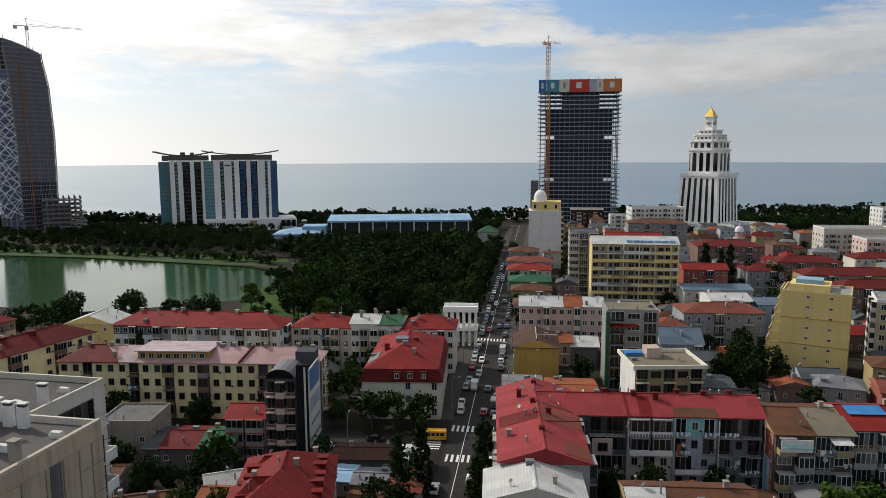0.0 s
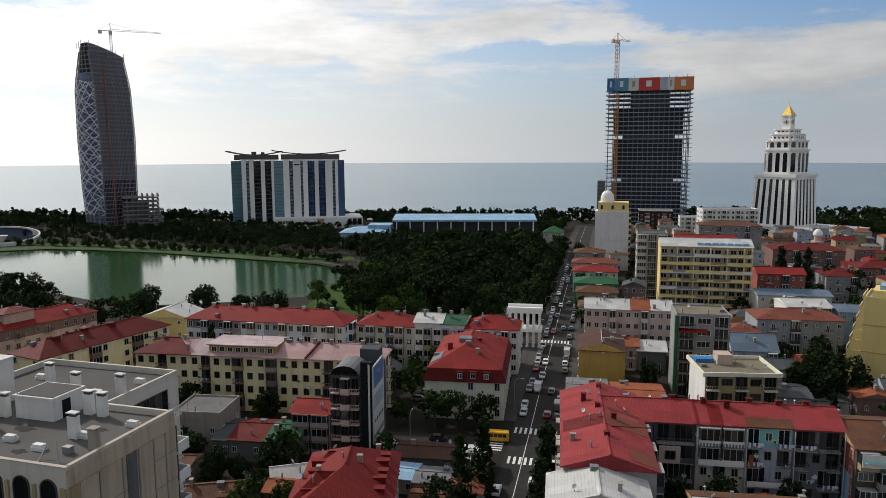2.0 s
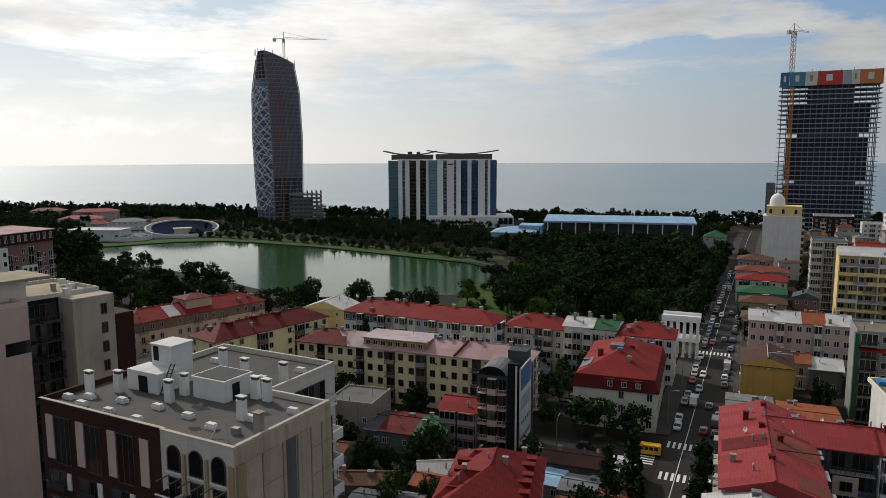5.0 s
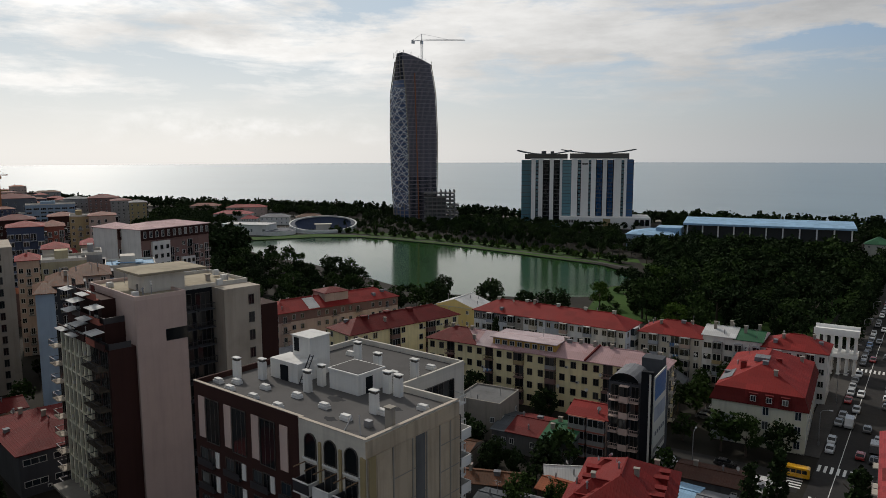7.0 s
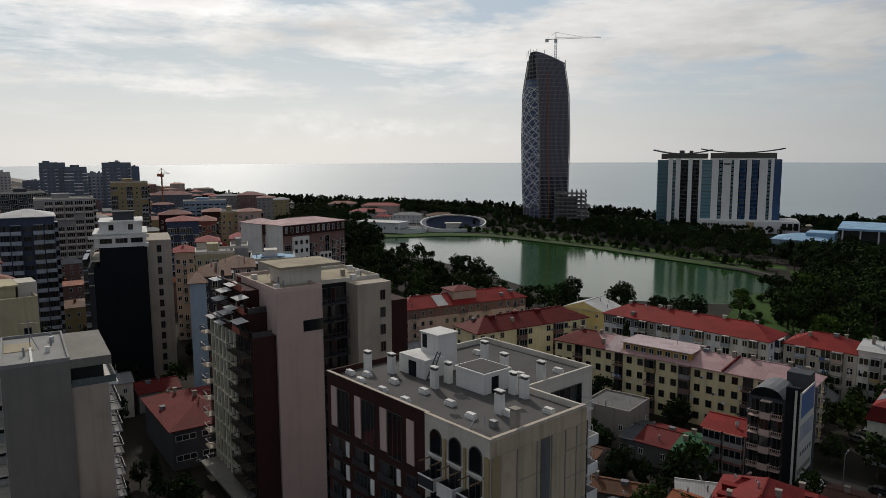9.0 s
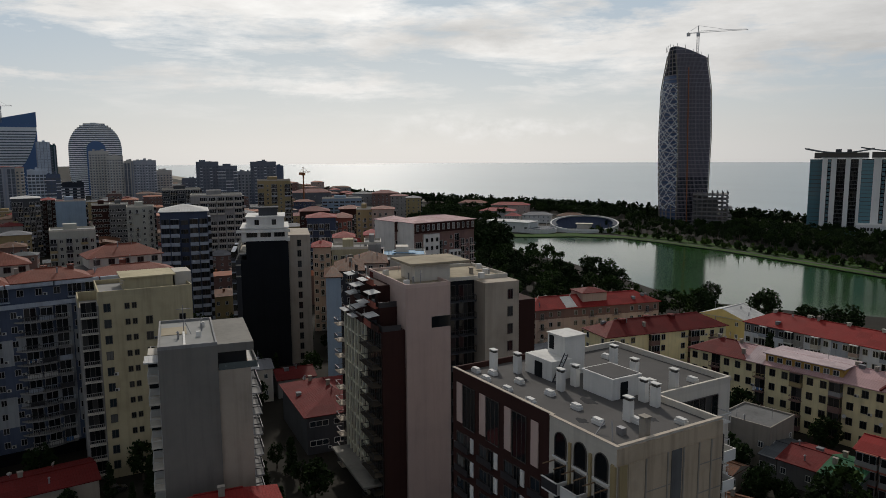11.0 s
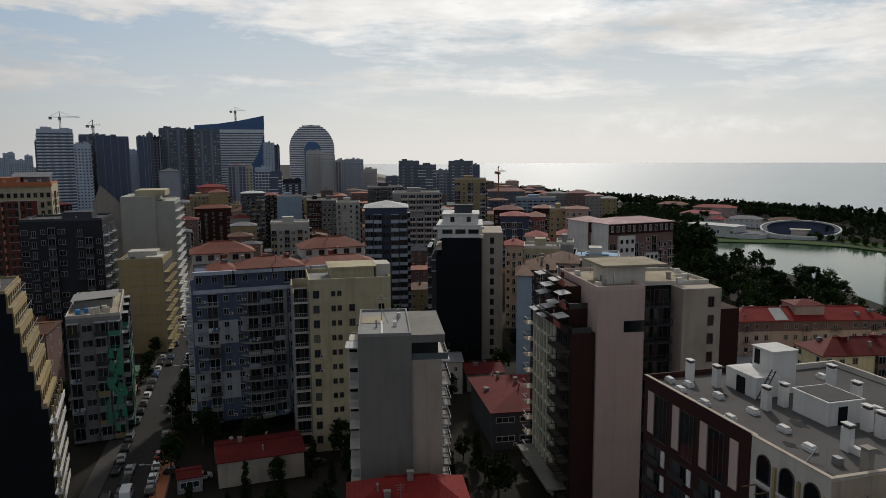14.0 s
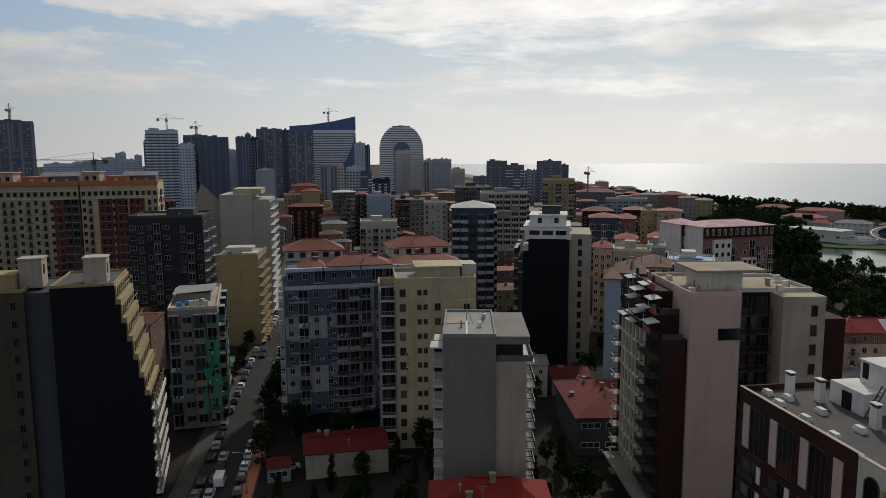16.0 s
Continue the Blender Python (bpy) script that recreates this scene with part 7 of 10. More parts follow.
# ---- tall blocks beside the camera ----
def grey_roof_building():
    """The nearest building: a brown and a cream wing under one felt roof with vents."""
    b = Building("apartment_building", "brown and cream apartment building with a vented felt roof", -76.4, 47.5, 0, 29.2, 14.0)
    z = 36.8
    b.body(z, "plaster_brown", "wall_brown", 0, 0, 19.6, 14.0)
    b.body(z, "plaster_offwhite", "wall_cream", 19.603, -0.4, 29.2, 14.0)
    b.body(z, "plaster_offwhite", "wing_wall", 1.5, 14.003, 20.8, 26.2)
    part("flank_wall", Shape().box(29.203, -0.2, 0, 29.4, 14.0, z - 1.0), "concrete_warm", b.e, "stained bare concrete flank")
    part("fascia", Shape().box(29.203, -0.4, z - 0.98, 29.36, 14.0, z + 0.6), "concrete_warm", b.e, "stained roof fascia")
    part("corner_strip", Shape().box(29.403, -0.2, 0, 29.5, 0.7, z - 1.0), "plaster_tan", b.e)
    part("flank_panel", Shape().box(29.403, 0.9, 0, 29.46, 3.0, z - 1.0), "concrete_warm", b.e, "grey render panel")
    part("flank_panel", Shape().box(29.403, 6.6, 0, 29.46, 8.0, z - 1.0), "concrete_dark", b.e, "dark damp strip")
    for y in (3.1, 6.0, 8.2, 10.4, 12.2):
        part("flank_pier", Shape().box(29.403, y, 0, 29.5, y + 0.16, z - 1.0), "concrete", b.e)
    for k in range(11):
        part("joint_band", Shape().box(29.403, 3.3, k * 3.0 + 2.4, 29.44, 8.2, k * 3.0 + 2.52).box(29.403, 10.6, k * 3.0 + 3.4, 29.44, 13.9, k * 3.0 + 3.52), "concrete", b.e)
    part("roof", Shape().box(0.3, 0.3, z, 28.9, 13.7, z + 0.1), "roof_felt", b.e)
    part("roof", Shape().box(1.8, 13.7, z, 20.5, 25.9, z + 0.097), "roof_felt", b.e)
    h = z + 0.8
    part("parapet", Shape().box(0, 0, z, 19.6, 0.3, h - 0.1).box(0, 0.3, z, 0.3, 14, h), "plaster_brown", b.e)
    part("parapet_coping", Shape().box(-0.05, -0.05, h - 0.098, 19.6, 0.34, h - 0.03).box(19.55, -0.46, h + 0.002, 29.28, -0.06, h + 0.07).box(28.86, 0.01, h + 0.002, 29.28, 14.04, h + 0.07), "plaster_flank", b.e)
    part("parapet", Shape().box(19.603, -0.4, z, 29.2, -0.1, h).box(28.9, -0.097, z, 29.2, 13.7, h).box(20.8, 13.7, z, 29.2, 14.0, h).box(20.5, 14.01, z, 20.8, 26.2, h).box(1.5, 25.9, z, 20.497, 26.2, h).box(1.5, 14.0, z, 1.8, 25.897, h - 0.01), "plaster_offwhite", b.e)
    # brown wing: loft glazing beside pale panels, then rows of windows
    for k, x in enumerate((1.0, 6.1, 11.2, 16.1)):
        part("wall_panel", Shape().box(x, -0.12, 30.9, x + 1.25, -0.003, 35.9), "plaster_pink", b.e, "pale render panel")
        if k < 3:
            part("loft_window", window_mesh(2.6, 5.4, "frame_dark", "glass_dark", False, False), None, b.e, m=pose(x + 2.7, 0, 30.5))
        for q in range(10):
            zz = 27.6 - q * 3.0
            part("window", window_mesh(1.7, 1.5, "frame_dark", "glass", False, False), None, b.e, m=pose(x + 0.8, 0, zz + 0.5))
            part("balcony_rail", Shape().box(x - 0.1, -0.5, zz - 0.1, x + 3.0, -0.45, zz + 0.75).box(x - 0.1, -0.45, zz - 0.1, x + 3.0, -0.003, zz + 0.0), "rail_dark", b.e)
            if k < 3:
                part("window", window_mesh(1.2, 2.1, "frame_dark", "glass_dark", False, False), None, b.e, m=pose(x + 2.35, 0, zz))
                part("wall_panel", Shape().box(x + 3.05, -0.12, zz + 0.1, x + 3.75, -0.003, zz + 2.0), "plaster_white", b.e, "white shutter panel")
    # cream wing: arched windows over doors with boxed balconies
    for k in range(3):
        x = 21.4 + k * 2.95
        part("window", window_mesh(1.8, 2.7, "frame_dark", "glass_dark", True, False), None, b.e, m=pose(x, -0.4, 33.7))
        part("arch_sill", Shape().box(x - 1.1, -0.62, 33.5, x + 1.1, -0.403, 33.69), "plaster_white", b.e)
        part("pilaster", Shape().box(x + 1.32, -0.6, 0, x + 1.62, -0.403, 35.8), "plaster_tan", b.e)
        for q in range(10):
            zz = 30.4 - q * 3.0
            y = -0.4
            part("balcony_door", window_mesh(1.7, 2.5, "frame_dark", "glass_dark", False, False), None, b.e, m=pose(x, y, zz + 0.2))
            bal = part("balcony", Shape().box(x - 1.15, y - 1.5, zz, x + 1.15, y - 0.003, zz + 0.18), "plaster_white", b.e)
            part("balcony_panel", Shape().box(x - 1.15, y - 1.5, zz + 0.181, x + 1.15, y - 1.38, zz + 1.3), "plaster_white" if k == 1 else "rail_dark", bal)
            part("balcony_panel", Shape().box(x - 1.15, y - 1.379, zz + 0.181, x - 1.03, y - 0.01, zz + 1.3), "rail_dark", bal)
            part("balcony_panel", Shape().box(x + 1.03, y - 1.379, zz + 0.181, x + 1.15, y - 0.01, zz + 1.3), "plaster_white", bal)
            part("balcony_coping", Shape().box(x - 1.2, y - 1.55, zz + 1.301, x + 1.2, y - 1.36, zz + 1.38), "plaster_white", bal)
        for dx in (-0.9, 0.75):
            part("pergola_beam", Shape().box(x + dx, -2.0, 33.1, x + dx + 0.09, -0.403, 33.2), "wood", b.e)
    part("corner_trim", Shape().box(28.7, -0.62, 0, 29.25, -0.403, 35.7), "plaster_tan", b.e)
    # terraces behind the notch
    for q in range(8):
        zz = 33.0 - q * 3.2
        part("balcony", balcony_mesh(8.0, 1.8, 3.2, "plaster_white", "plaster_white", False, False, "frame_dark", "glass_dark"), None, b.e, m=pose(20.8, 20.2, zz, 0, 0, 90))
        part("balcony", balcony_mesh(2.6, 1.8, 3.2, "plaster_white", "plaster_white", True, False, "frame_dark", "glass_dark"), None, b.e, m=pose(27.6, 14.0, zz, 0, 0, 180) @ pose(-0.6, -0.2, 0))
    part("terrace_frame", Shape().box(20.81, 14.01, 33.2, 24.6, 14.2, 36.0).box(24.4, 14.21, 33.2, 24.6, 18.5, 33.4), "rail_dark", b.e)
    # roof structures
    part("stair_head", Shape().box(4.4, 8.0, z, 9.6, 11.2, z + 2.5), "plaster_white", b.e)
    part("lift_room", Shape().box(5.6, 10.6, z + 0.1, 8.9, 13.8, z + 5.0).box(5.45, 10.45, z + 5.0, 9.05, 13.95, z + 5.12), "plaster_white", b.e)
    part("doorway", Shape().box(6.4, 7.9, z + 0.1, 7.8, 7.997, z + 2.0), "plaster_black", b.e)
    part("doorway", Shape().box(6.0, 10.5, z + 3.1, 6.8, 10.597, z + 4.8), "plaster_black", b.e)
    part("roof_room", Shape().box(13.6, 9.4, z, 18.4, 13.6, z + 2.4).box(13.45, 9.25, z + 2.4, 18.55, 13.75, z + 2.6), "plaster_white", b.e)
    part("roof_room_top", Shape().box(13.7, 9.5, z + 2.601, 18.3, 13.5, z + 2.65), "roof_felt", b.e)
    part("doorway", Shape().box(18.403, 10.6, z + 0.1, 18.45, 11.7, z + 2.0), "plaster_black", b.e)
    ladder = Shape().bar((9.9, 7.8, z), (9.8, 9.8, z + 3.4), 0.05).bar((10.5, 7.8, z), (10.4, 9.8, z + 3.4), 0.05)
    for k in range(8):
        ladder.bar((9.9 - k * 0.012, 7.95 + k * 0.25, z + 0.3 + k * 0.42), (10.5 - k * 0.012, 7.95 + k * 0.25, z + 0.3 + k * 0.42), 0.03)
    part("ladder", ladder, "rail_dark", b.e)
    for x, y in ((1.7, 5.0), (4.6, 6.6), (12.6, 6.9), (12.2, 9.4), (23.6, 6.6), (20.2, 12.3), (22.0, 12.2), (19.4, 18.0), (8.2, 19.4), (14.0, 17.2)):
        c = part("vent_shaft", Shape().box(x - 0.5, y - 0.3, z + 0.1, x + 0.5, y + 0.3, z + 2.3).box(x - 0.55, y - 0.35, z + 2.62, x + 0.55, y + 0.35, z + 2.72), "plaster_white", b.e)
        part("vent_gap", Shape().box(x - 0.4, y - 0.22, z + 2.301, x + 0.4, y + 0.22, z + 2.619), "frame_dark", c)
    part("vent_shaft", Shape().box(27.4, 4.2, z + 0.1, 28.2, 4.9, z + 2.2).box(27.3, 4.1, z + 2.3, 28.3, 5.0, z + 2.4), "concrete", b.e)
    for x, y in ((1.6, 2.4), (5.0, 1.6), (9.6, 1.5), (14.2, 1.3), (3.6, 3.6), (8.0, 4.4), (13.2, 4.8), (18.2, 4.4), (22.6, 3.4), (24.4, 6.9), (27.0, 10.6), (16.4, 17.6), (18.4, 22.4), (5.6, 20.6)):
        part("roof_vent", Shape().box(x - 0.65, y - 0.35, z + 0.1, x + 0.65, y + 0.35, z + 0.45).box(x - 0.55, y - 0.28, z + 0.45, x + 0.55, y + 0.28, z + 0.7), "plaster_white", b.e)
    for x, y, q in ((17.0, 7.2, 1.0), (21.1, 2.6, 0.7), (24.6, 9.0, 0.6), (7.4, 5.6, 0.5)):
        part("roof_stain", Shape().prism([(x + q * (1.3 + 0.3 * math.sin(k * 2.3)) * math.cos(k * math.tau / 14), y + q * (0.7 + 0.2 * math.cos(k * 1.7)) * math.sin(k * math.tau / 14)) for k in range(14)], z + 0.1, z + 0.106), "plaster_charcoal", b.e, "dark damp patch")
    part("aerial", Shape().bar((24.6, 1.2, z), (24.4, 2.6, z + 1.2), 0.05).bar((26.8, 1.4, z), (25.6, 2.4, z + 1.6), 0.05).box(25.4, 3.2, z + 0.1, 26.2, 3.8, z + 0.8), "steel", b.e)


def brown_pale_tower():
    b = Building("apartment_tower", "brown and pale rose tower with stacked balconies and roof terraces", -110.4, 54.3, 84, 31, 26)
    part("wall_pale", Shape().box(4.2, 0, 0, 12.7, 20, 41.0), "plaster_pink", b.e, "smooth pale rose party wall")
    part("wall_brown", Shape().box(0, 0.6, 0, 4.197, 22, 33.6), "plaster_brown", b.e)
    part("wall_brown", Shape().box(0.9, 4.5, 33.6, 4.197, 22, 37.0).box(1.9, 8.0, 37.0, 4.197, 22, 40.4), "plaster_brown", b.e)
    # recess between the wings: its shade is put in as near-black wall colour
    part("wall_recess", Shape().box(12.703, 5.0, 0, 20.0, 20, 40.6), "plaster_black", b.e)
    part("wall_white", Shape().box(20.003, 0.6, 0, 27.2, 20, 40.6), "plaster_flank", b.e)
    part("wall_brown", Shape().box(27.203, 2.0, 0, 31.6, 18, 36.5), "plaster_brown", b.e)
    b.facade("front", "bb", 12, 3.25, 1.0, u0=12.9, u1=19.9, off=-5.0, style=dict(slab="plaster_dark", glass="glass_dark", frame="frame_dark", depth=1.6))
    b.facade("front", ".w", 11, 3.3, 3.4, u0=20.2, u1=27, off=-0.6, style=dict(ww=1.1, wh=1.9, frame="frame_dark", glass="glass_dark", sill=False, ac=0))
    b.facade("left", "tttttt", 10, 3.3, 0.4, u0=4.4, u1=17.0, style=dict(ww=1.15, frame="frame_dark", glass="glass_dark", ac=0.1))
    for k in range(11):
        part("floor_band", Shape().box(-0.3, 9.0, k * 3.3 + 0.2, -0.003, 21.8, k * 3.3 + 0.6), "plaster_ivory", b.e)
    for q, (y, z) in enumerate(((1.0, 33.7), (5.0, 33.7), (9.6, 33.7), (14.0, 33.7), (18.4, 33.7), (5.2, 37.1), (9.4, 37.1), (13.6, 37.1), (17.8, 37.1), (9.0, 40.5), (13.5, 40.5), (18.0, 40.5))):
        x = 0.05 if z < 34 else (0.95 if z < 38 else 1.95)
        t = part("terrace_parapet", Shape().box(x - 0.7, y, z - 0.3, x - 0.5, y + 3.9, z + 0.8).box(x - 0.5, y, z - 0.3, x, y + 3.9, z - 0.1), ("plaster_brown", "plaster_red", "plaster_brown", "rail_dark")[q % 4], b.e, "dark red terrace parapet")
        if q % 2:
            part("terrace_screen", Shape().box(x - 0.6, y + 0.1, z + 0.8, x - 0.55, y + 1.9, z + 2.3), "glass_dark", t)
            part("awning_post", Shape().bar((x - 0.6, y + 3.8, z + 0.8), (x - 0.6, y + 3.8, z + 2.6), 0.05), "rail_pale", t)
        if q % 3 == 0:
            part("air_conditioner", conditioner_mesh(), None, b.e, m=pose(x - 0.2, y + 2.2, z, 0, 0, -90))
    for k in range(7):
        part("pilaster", Shape().box(-0.45, 8.9 + k * 2.12, 0, -0.003, 9.3 + k * 2.12, 33.4), "plaster_ivory", b.e)
    b.facade("left", "bb", 10, 3.3, 0.4, u0=17.4, u1=25.0, style=dict(slab="plaster_umber", glass="glass_dark", frame="frame_dark", depth=1.8))
    b.facade("left", "b", 10, 3.3, 0.4, u0=0.5, u1=4.0, style=dict(slab="plaster_flank", glass="glass_dark", frame="frame_dark", depth=1.6))
    for x, y, z in ((-1.0, 17, 34.2), (-1.0, 12, 34.0), (-0.6, 7.5, 37.4), (-0.4, 15, 37.8), (0.6, 19, 40.8), (0.8, 11, 40.9), (-1.2, 2.2, 36.0), (-1.0, 9.8, 36.2), (0.2, 5.4, 39.4), (0.0, 13.6, 39.5)):
        part("awning", Shape().poly([(x - 0.8, y, z), (x - 0.8, y + 3.8, z), (x + 1.3, y + 3.8, z + 0.3), (x + 1.3, y, z + 0.3)]).poly([(x - 0.8, y, z - 0.06), (x + 1.3, y, z + 0.24), (x + 1.3, y + 3.8, z + 0.24), (x - 0.8, y + 3.8, z - 0.06)]), "roof_white", b.e, "pale sheet awning")
    for x, y, z in ((0.0, 0.7, 33.6), (0.9, 4.6, 37.0), (0.0, 6.0, 33.6)):
        part("terrace_rail", Shape().box(x, y, z, x + 0.06, y + 4.0, z + 1.0).box(x, y, z, x + 3.5, y + 0.06, z + 1.0), "rail_dark", b.e)
    part("window_slot", Shape().box(9.0, -0.05, 33.6, 12.7, -0.003, 35.6), "glass_dark", b.e)
    b.flat_roof(41.0, "roof_screed", "plaster_pink", 0.7, 4.2, 0, 12.7, 20)
    b.flat_roof(40.6, "roof_screed", "plaster_offwhite", 0.7, 12.71, 5.0, 27.2, 20)
    part("stair_head", Shape().box(8.0, 5.0, 41.0, 15.0, 12.0, 44.2), "plaster_offwhite", b.e)
    part("roof_slab", Shape().box(6.6, 3.8, 44.2, 18.6, 13.6, 44.6), "roof_screed", b.e)
    for x, y in ((5.5, 3), (6, 15), (21, 4), (24, 8), (25.6, 14), (11, 16)):
        part("roof_vent", Shape().box(x - 0.5, y - 0.4, 41.0, x + 0.5, y + 0.4, 42.0), "plaster_white", b.e)
    part("entrance_canopy", Shape().box(-3.6, 2, 5.0, -0.003, 22, 5.4), "plaster_slab", b.e)


def black_wall_tower():
    b = Building("apartment_tower", "tall tower with a huge black party wall and white penthouse storeys", -214.0, 56.0, 72, 22, 22)
    part("wall_black", Shape().box(1.5, 0, 0, 15.5, 20, 33.0).box(3.2, 0.0, 33.0, 15.5, 20, 38.6), "plaster_black", b.e, "black rendered party wall")
    part("wall", Shape().box(0, 1.0, 0, 1.497, 22, 33.0), "plaster_dark", b.e)
    for k, z in enumerate((28.0, 31.4, 34.8, 38.2)):
        x = -0.4 + max(0, k - 1) * 1.2
        t = part("terrace_frame", Shape().box(x, 0.4, z, x + 2.4, 21, z + 0.3).box(x, 0.4, z + 0.3, x + 0.15, 21, z + 1.2), "plaster_offwhite", b.e, "pale terrace slab with a parapet")
        for q in range(5):
            part("terrace_post", Shape().box(x, 0.4 + q * 5.0, z + 1.2, x + 0.25, 0.8 + q * 5.0, z + 3.1), "plaster_offwhite", t)
    part("wall_grey", Shape().box(15.503, 1.5, 0, 22, 22, 40.0), "plaster_flank", b.e)
    part("penthouse", Shape().box(2.0, 0.2, 38.6, 15.4, 18, 42.6).box(3.5, 1.5, 42.6, 14.5, 16, 45.4).box(1.6, -0.2, 42.3, 15.8, 18.4, 42.597).box(3.2, 1.2, 45.4, 14.8, 16.3, 45.8), "plaster_white", b.e, "white stepped penthouse")
    part("roof_lantern", Shape().box(7, 5, 45.8, 12.5, 9, 48.0).box(6.6, 4.6, 48.0, 12.9, 9.4, 48.3), "plaster_dark", b.e)
    b.facade("front", "WWW", 1, 3.0, 39.0, u0=3, u1=15, off=-0.2, style=dict(wh=1.7, glass="glass_dark", frame="frame_dark", sill=False, ac=0))
    b.facade("front", "ww", 1, 2.6, 42.7, u0=4, u1=14, off=-1.5, style=dict(wh=1.6, glass="glass_dark", frame="frame_dark", sill=False, ac=0))
    part("penthouse_terrace", Shape().box(0.6, -0.6, 41.2, 16.2, -0.2, 42.0).box(14.9, -0.6, 38.5, 16.0, 18, 39.6), "plaster_white", b.e, "white terrace parapet")
    b.facade("front", ".w.", 12, 3.2, 0.6, u0=15.6, u1=21.8, off=-1.5, style=dict(ww=1.2, wh=2.0, frame="frame_dark", glass="glass_dark", ac=0))
    b.facade("left", "gbgbg", 11, 3.2, 0.6, style=dict(slab="plaster_bluegrey", rail="rail_dark", glass="glass_dark", mix=("plaster_slate", "rail_dark", "plaster_grey")))


def grey_slab_tower():
    b = Building("apartment_tower", "tower with a bare grey and cream flank and ringed balconies", -104.5, 16.9, 80, 12.4, 17)
    part("wall_grey", Shape().box(0, 0, 0, 7.9, 17, 37.4), "plaster_slab", b.e, "bare grey rendered flank")
    part("wall_cream", Shape().box(7.903, 0.3, 0, 12.4, 17, 33.6), "plaster_flank", b.e, "warm beige rendered flank")
    part("penthouse", Shape().box(7.903, 1.8, 33.6, 12.0, 15, 36.4), "glass_dark", b.e)
    part("roof_slab", Shape().box(7.903, 0.1, 36.3, 12.9, 16.5, 37.5), "plaster_slab", b.e)
    part("terrace_rail", Shape().box(8.0, 0.4, 33.62, 13.4, 0.46, 34.6).box(13.35, 0.47, 33.62, 13.4, 16, 34.6), "glass_rail", b.e)
    part("terrace_slab", Shape().box(12.403, 0.2, 33.3, 13.6, 16.4, 33.6), "plaster_white", b.e)
    b.facade("left", "bbgb", 11, 3.15, 1.2, style=dict(slab="plaster_offwhite", rail="rail_pale", depth=1.5, glass="glass_dark"))
    b.facade("right", "bbbb", 10, 3.15, 1.2, style=dict(slab="plaster_grey", rail="rail_dark", depth=1.4, glass="glass_dark"))
    b.flat_roof(37.4, "roof_felt_pale", "plaster_grey", 0.5, 0, 0, 7.9, 17)
    part("roof_seam", Shape().box(3.4, 0.4, 37.53, 3.7, 9, 37.75), "plaster_white", b.e)
    part("roof_patch", Shape().box(0.4, 8.0, 37.53, 4.0, 13.0, 37.6), "roof_screed", b.e)
    part("aerial", Shape().bar((3.6, 10, 37.5), (3.6, 10, 41.6), 0.06).bar((2.6, 10, 41), (4.6, 10, 41), 0.04).bar((4.6, 8, 37.5), (3.6, 10, 39.5), 0.04), "steel", b.e)
    part("side_canopy", Shape().box(-1.9, 0.2, 35.6, -0.01, 4.0, 35.8), "roof_white", b.e)
    for x, y in ((5.6, 6), (6.4, 12)):
        part("roof_vent", Shape().box(x - 0.3, y - 0.3, 37.5, x + 0.3, y + 0.3, 38.3), "plaster_white", b.e)


def cream_tower():
    b = Building("apartment_tower", "cream tower with small square windows and recessed balconies", -153.0, 10.2, 88, 21, 15)
    part("wall_loggia", Shape().box(0, 0.6, 0, 3.6, 15, 35.2), "plaster_grey", b.e)
    part("wall_cream", Shape().box(3.603, 0, 0, 21, 15, 37.0), "plaster_cream", b.e)
    b.facade("front", "b", 11, 3.2, 1.0, u0=0.1, u1=3.6, off=-0.6, style=dict(slab="plaster_offwhite", rail="plaster_grey", frame="frame_dark", glass="glass_dark"))
    b.facade("front", "w.", 11, 3.2, 1.0, u0=4.0, u1=8.2, style=dict(ww=1.3, wh=1.7, frame="frame_dark", sill=False, ac=0.1))
    b.facade("front", "ww", 11, 3.2, 1.0, u0=8.0, u1=10.6, style=dict(ww=0.9, wh=1.2, frame="frame_dark", glass="glass_dark", sill=False, ac=0))
    b.facade("front", "w.d", 10, 3.2, 1.0, u0=11, u1=20.5, style=dict(slab="plaster_offwhite", frame="frame_dark", glass="glass_dark", ac=0.2))
    b.flat_roof(37.0, "roof_felt_pale", "plaster_cream", 1.0, 3.6, 0, 21, 15)
    part("terrace_wall", Shape().box(0, 0.6, 35.2, 0.25, 8, 37.0).box(0.25, 7.7, 35.2, 3.6, 8, 37.0), "plaster_cream", b.e)
    part("penthouse", Shape().box(8.5, 4, 37.1, 18, 12, 39.6).box(8.0, 3.4, 39.6, 18.5, 12.6, 39.9), "plaster_cream", b.e)
    part("stair_head", Shape().box(18.5, 5, 37.1, 21.8, 11, 40.0), "plaster_offwhite", b.e)


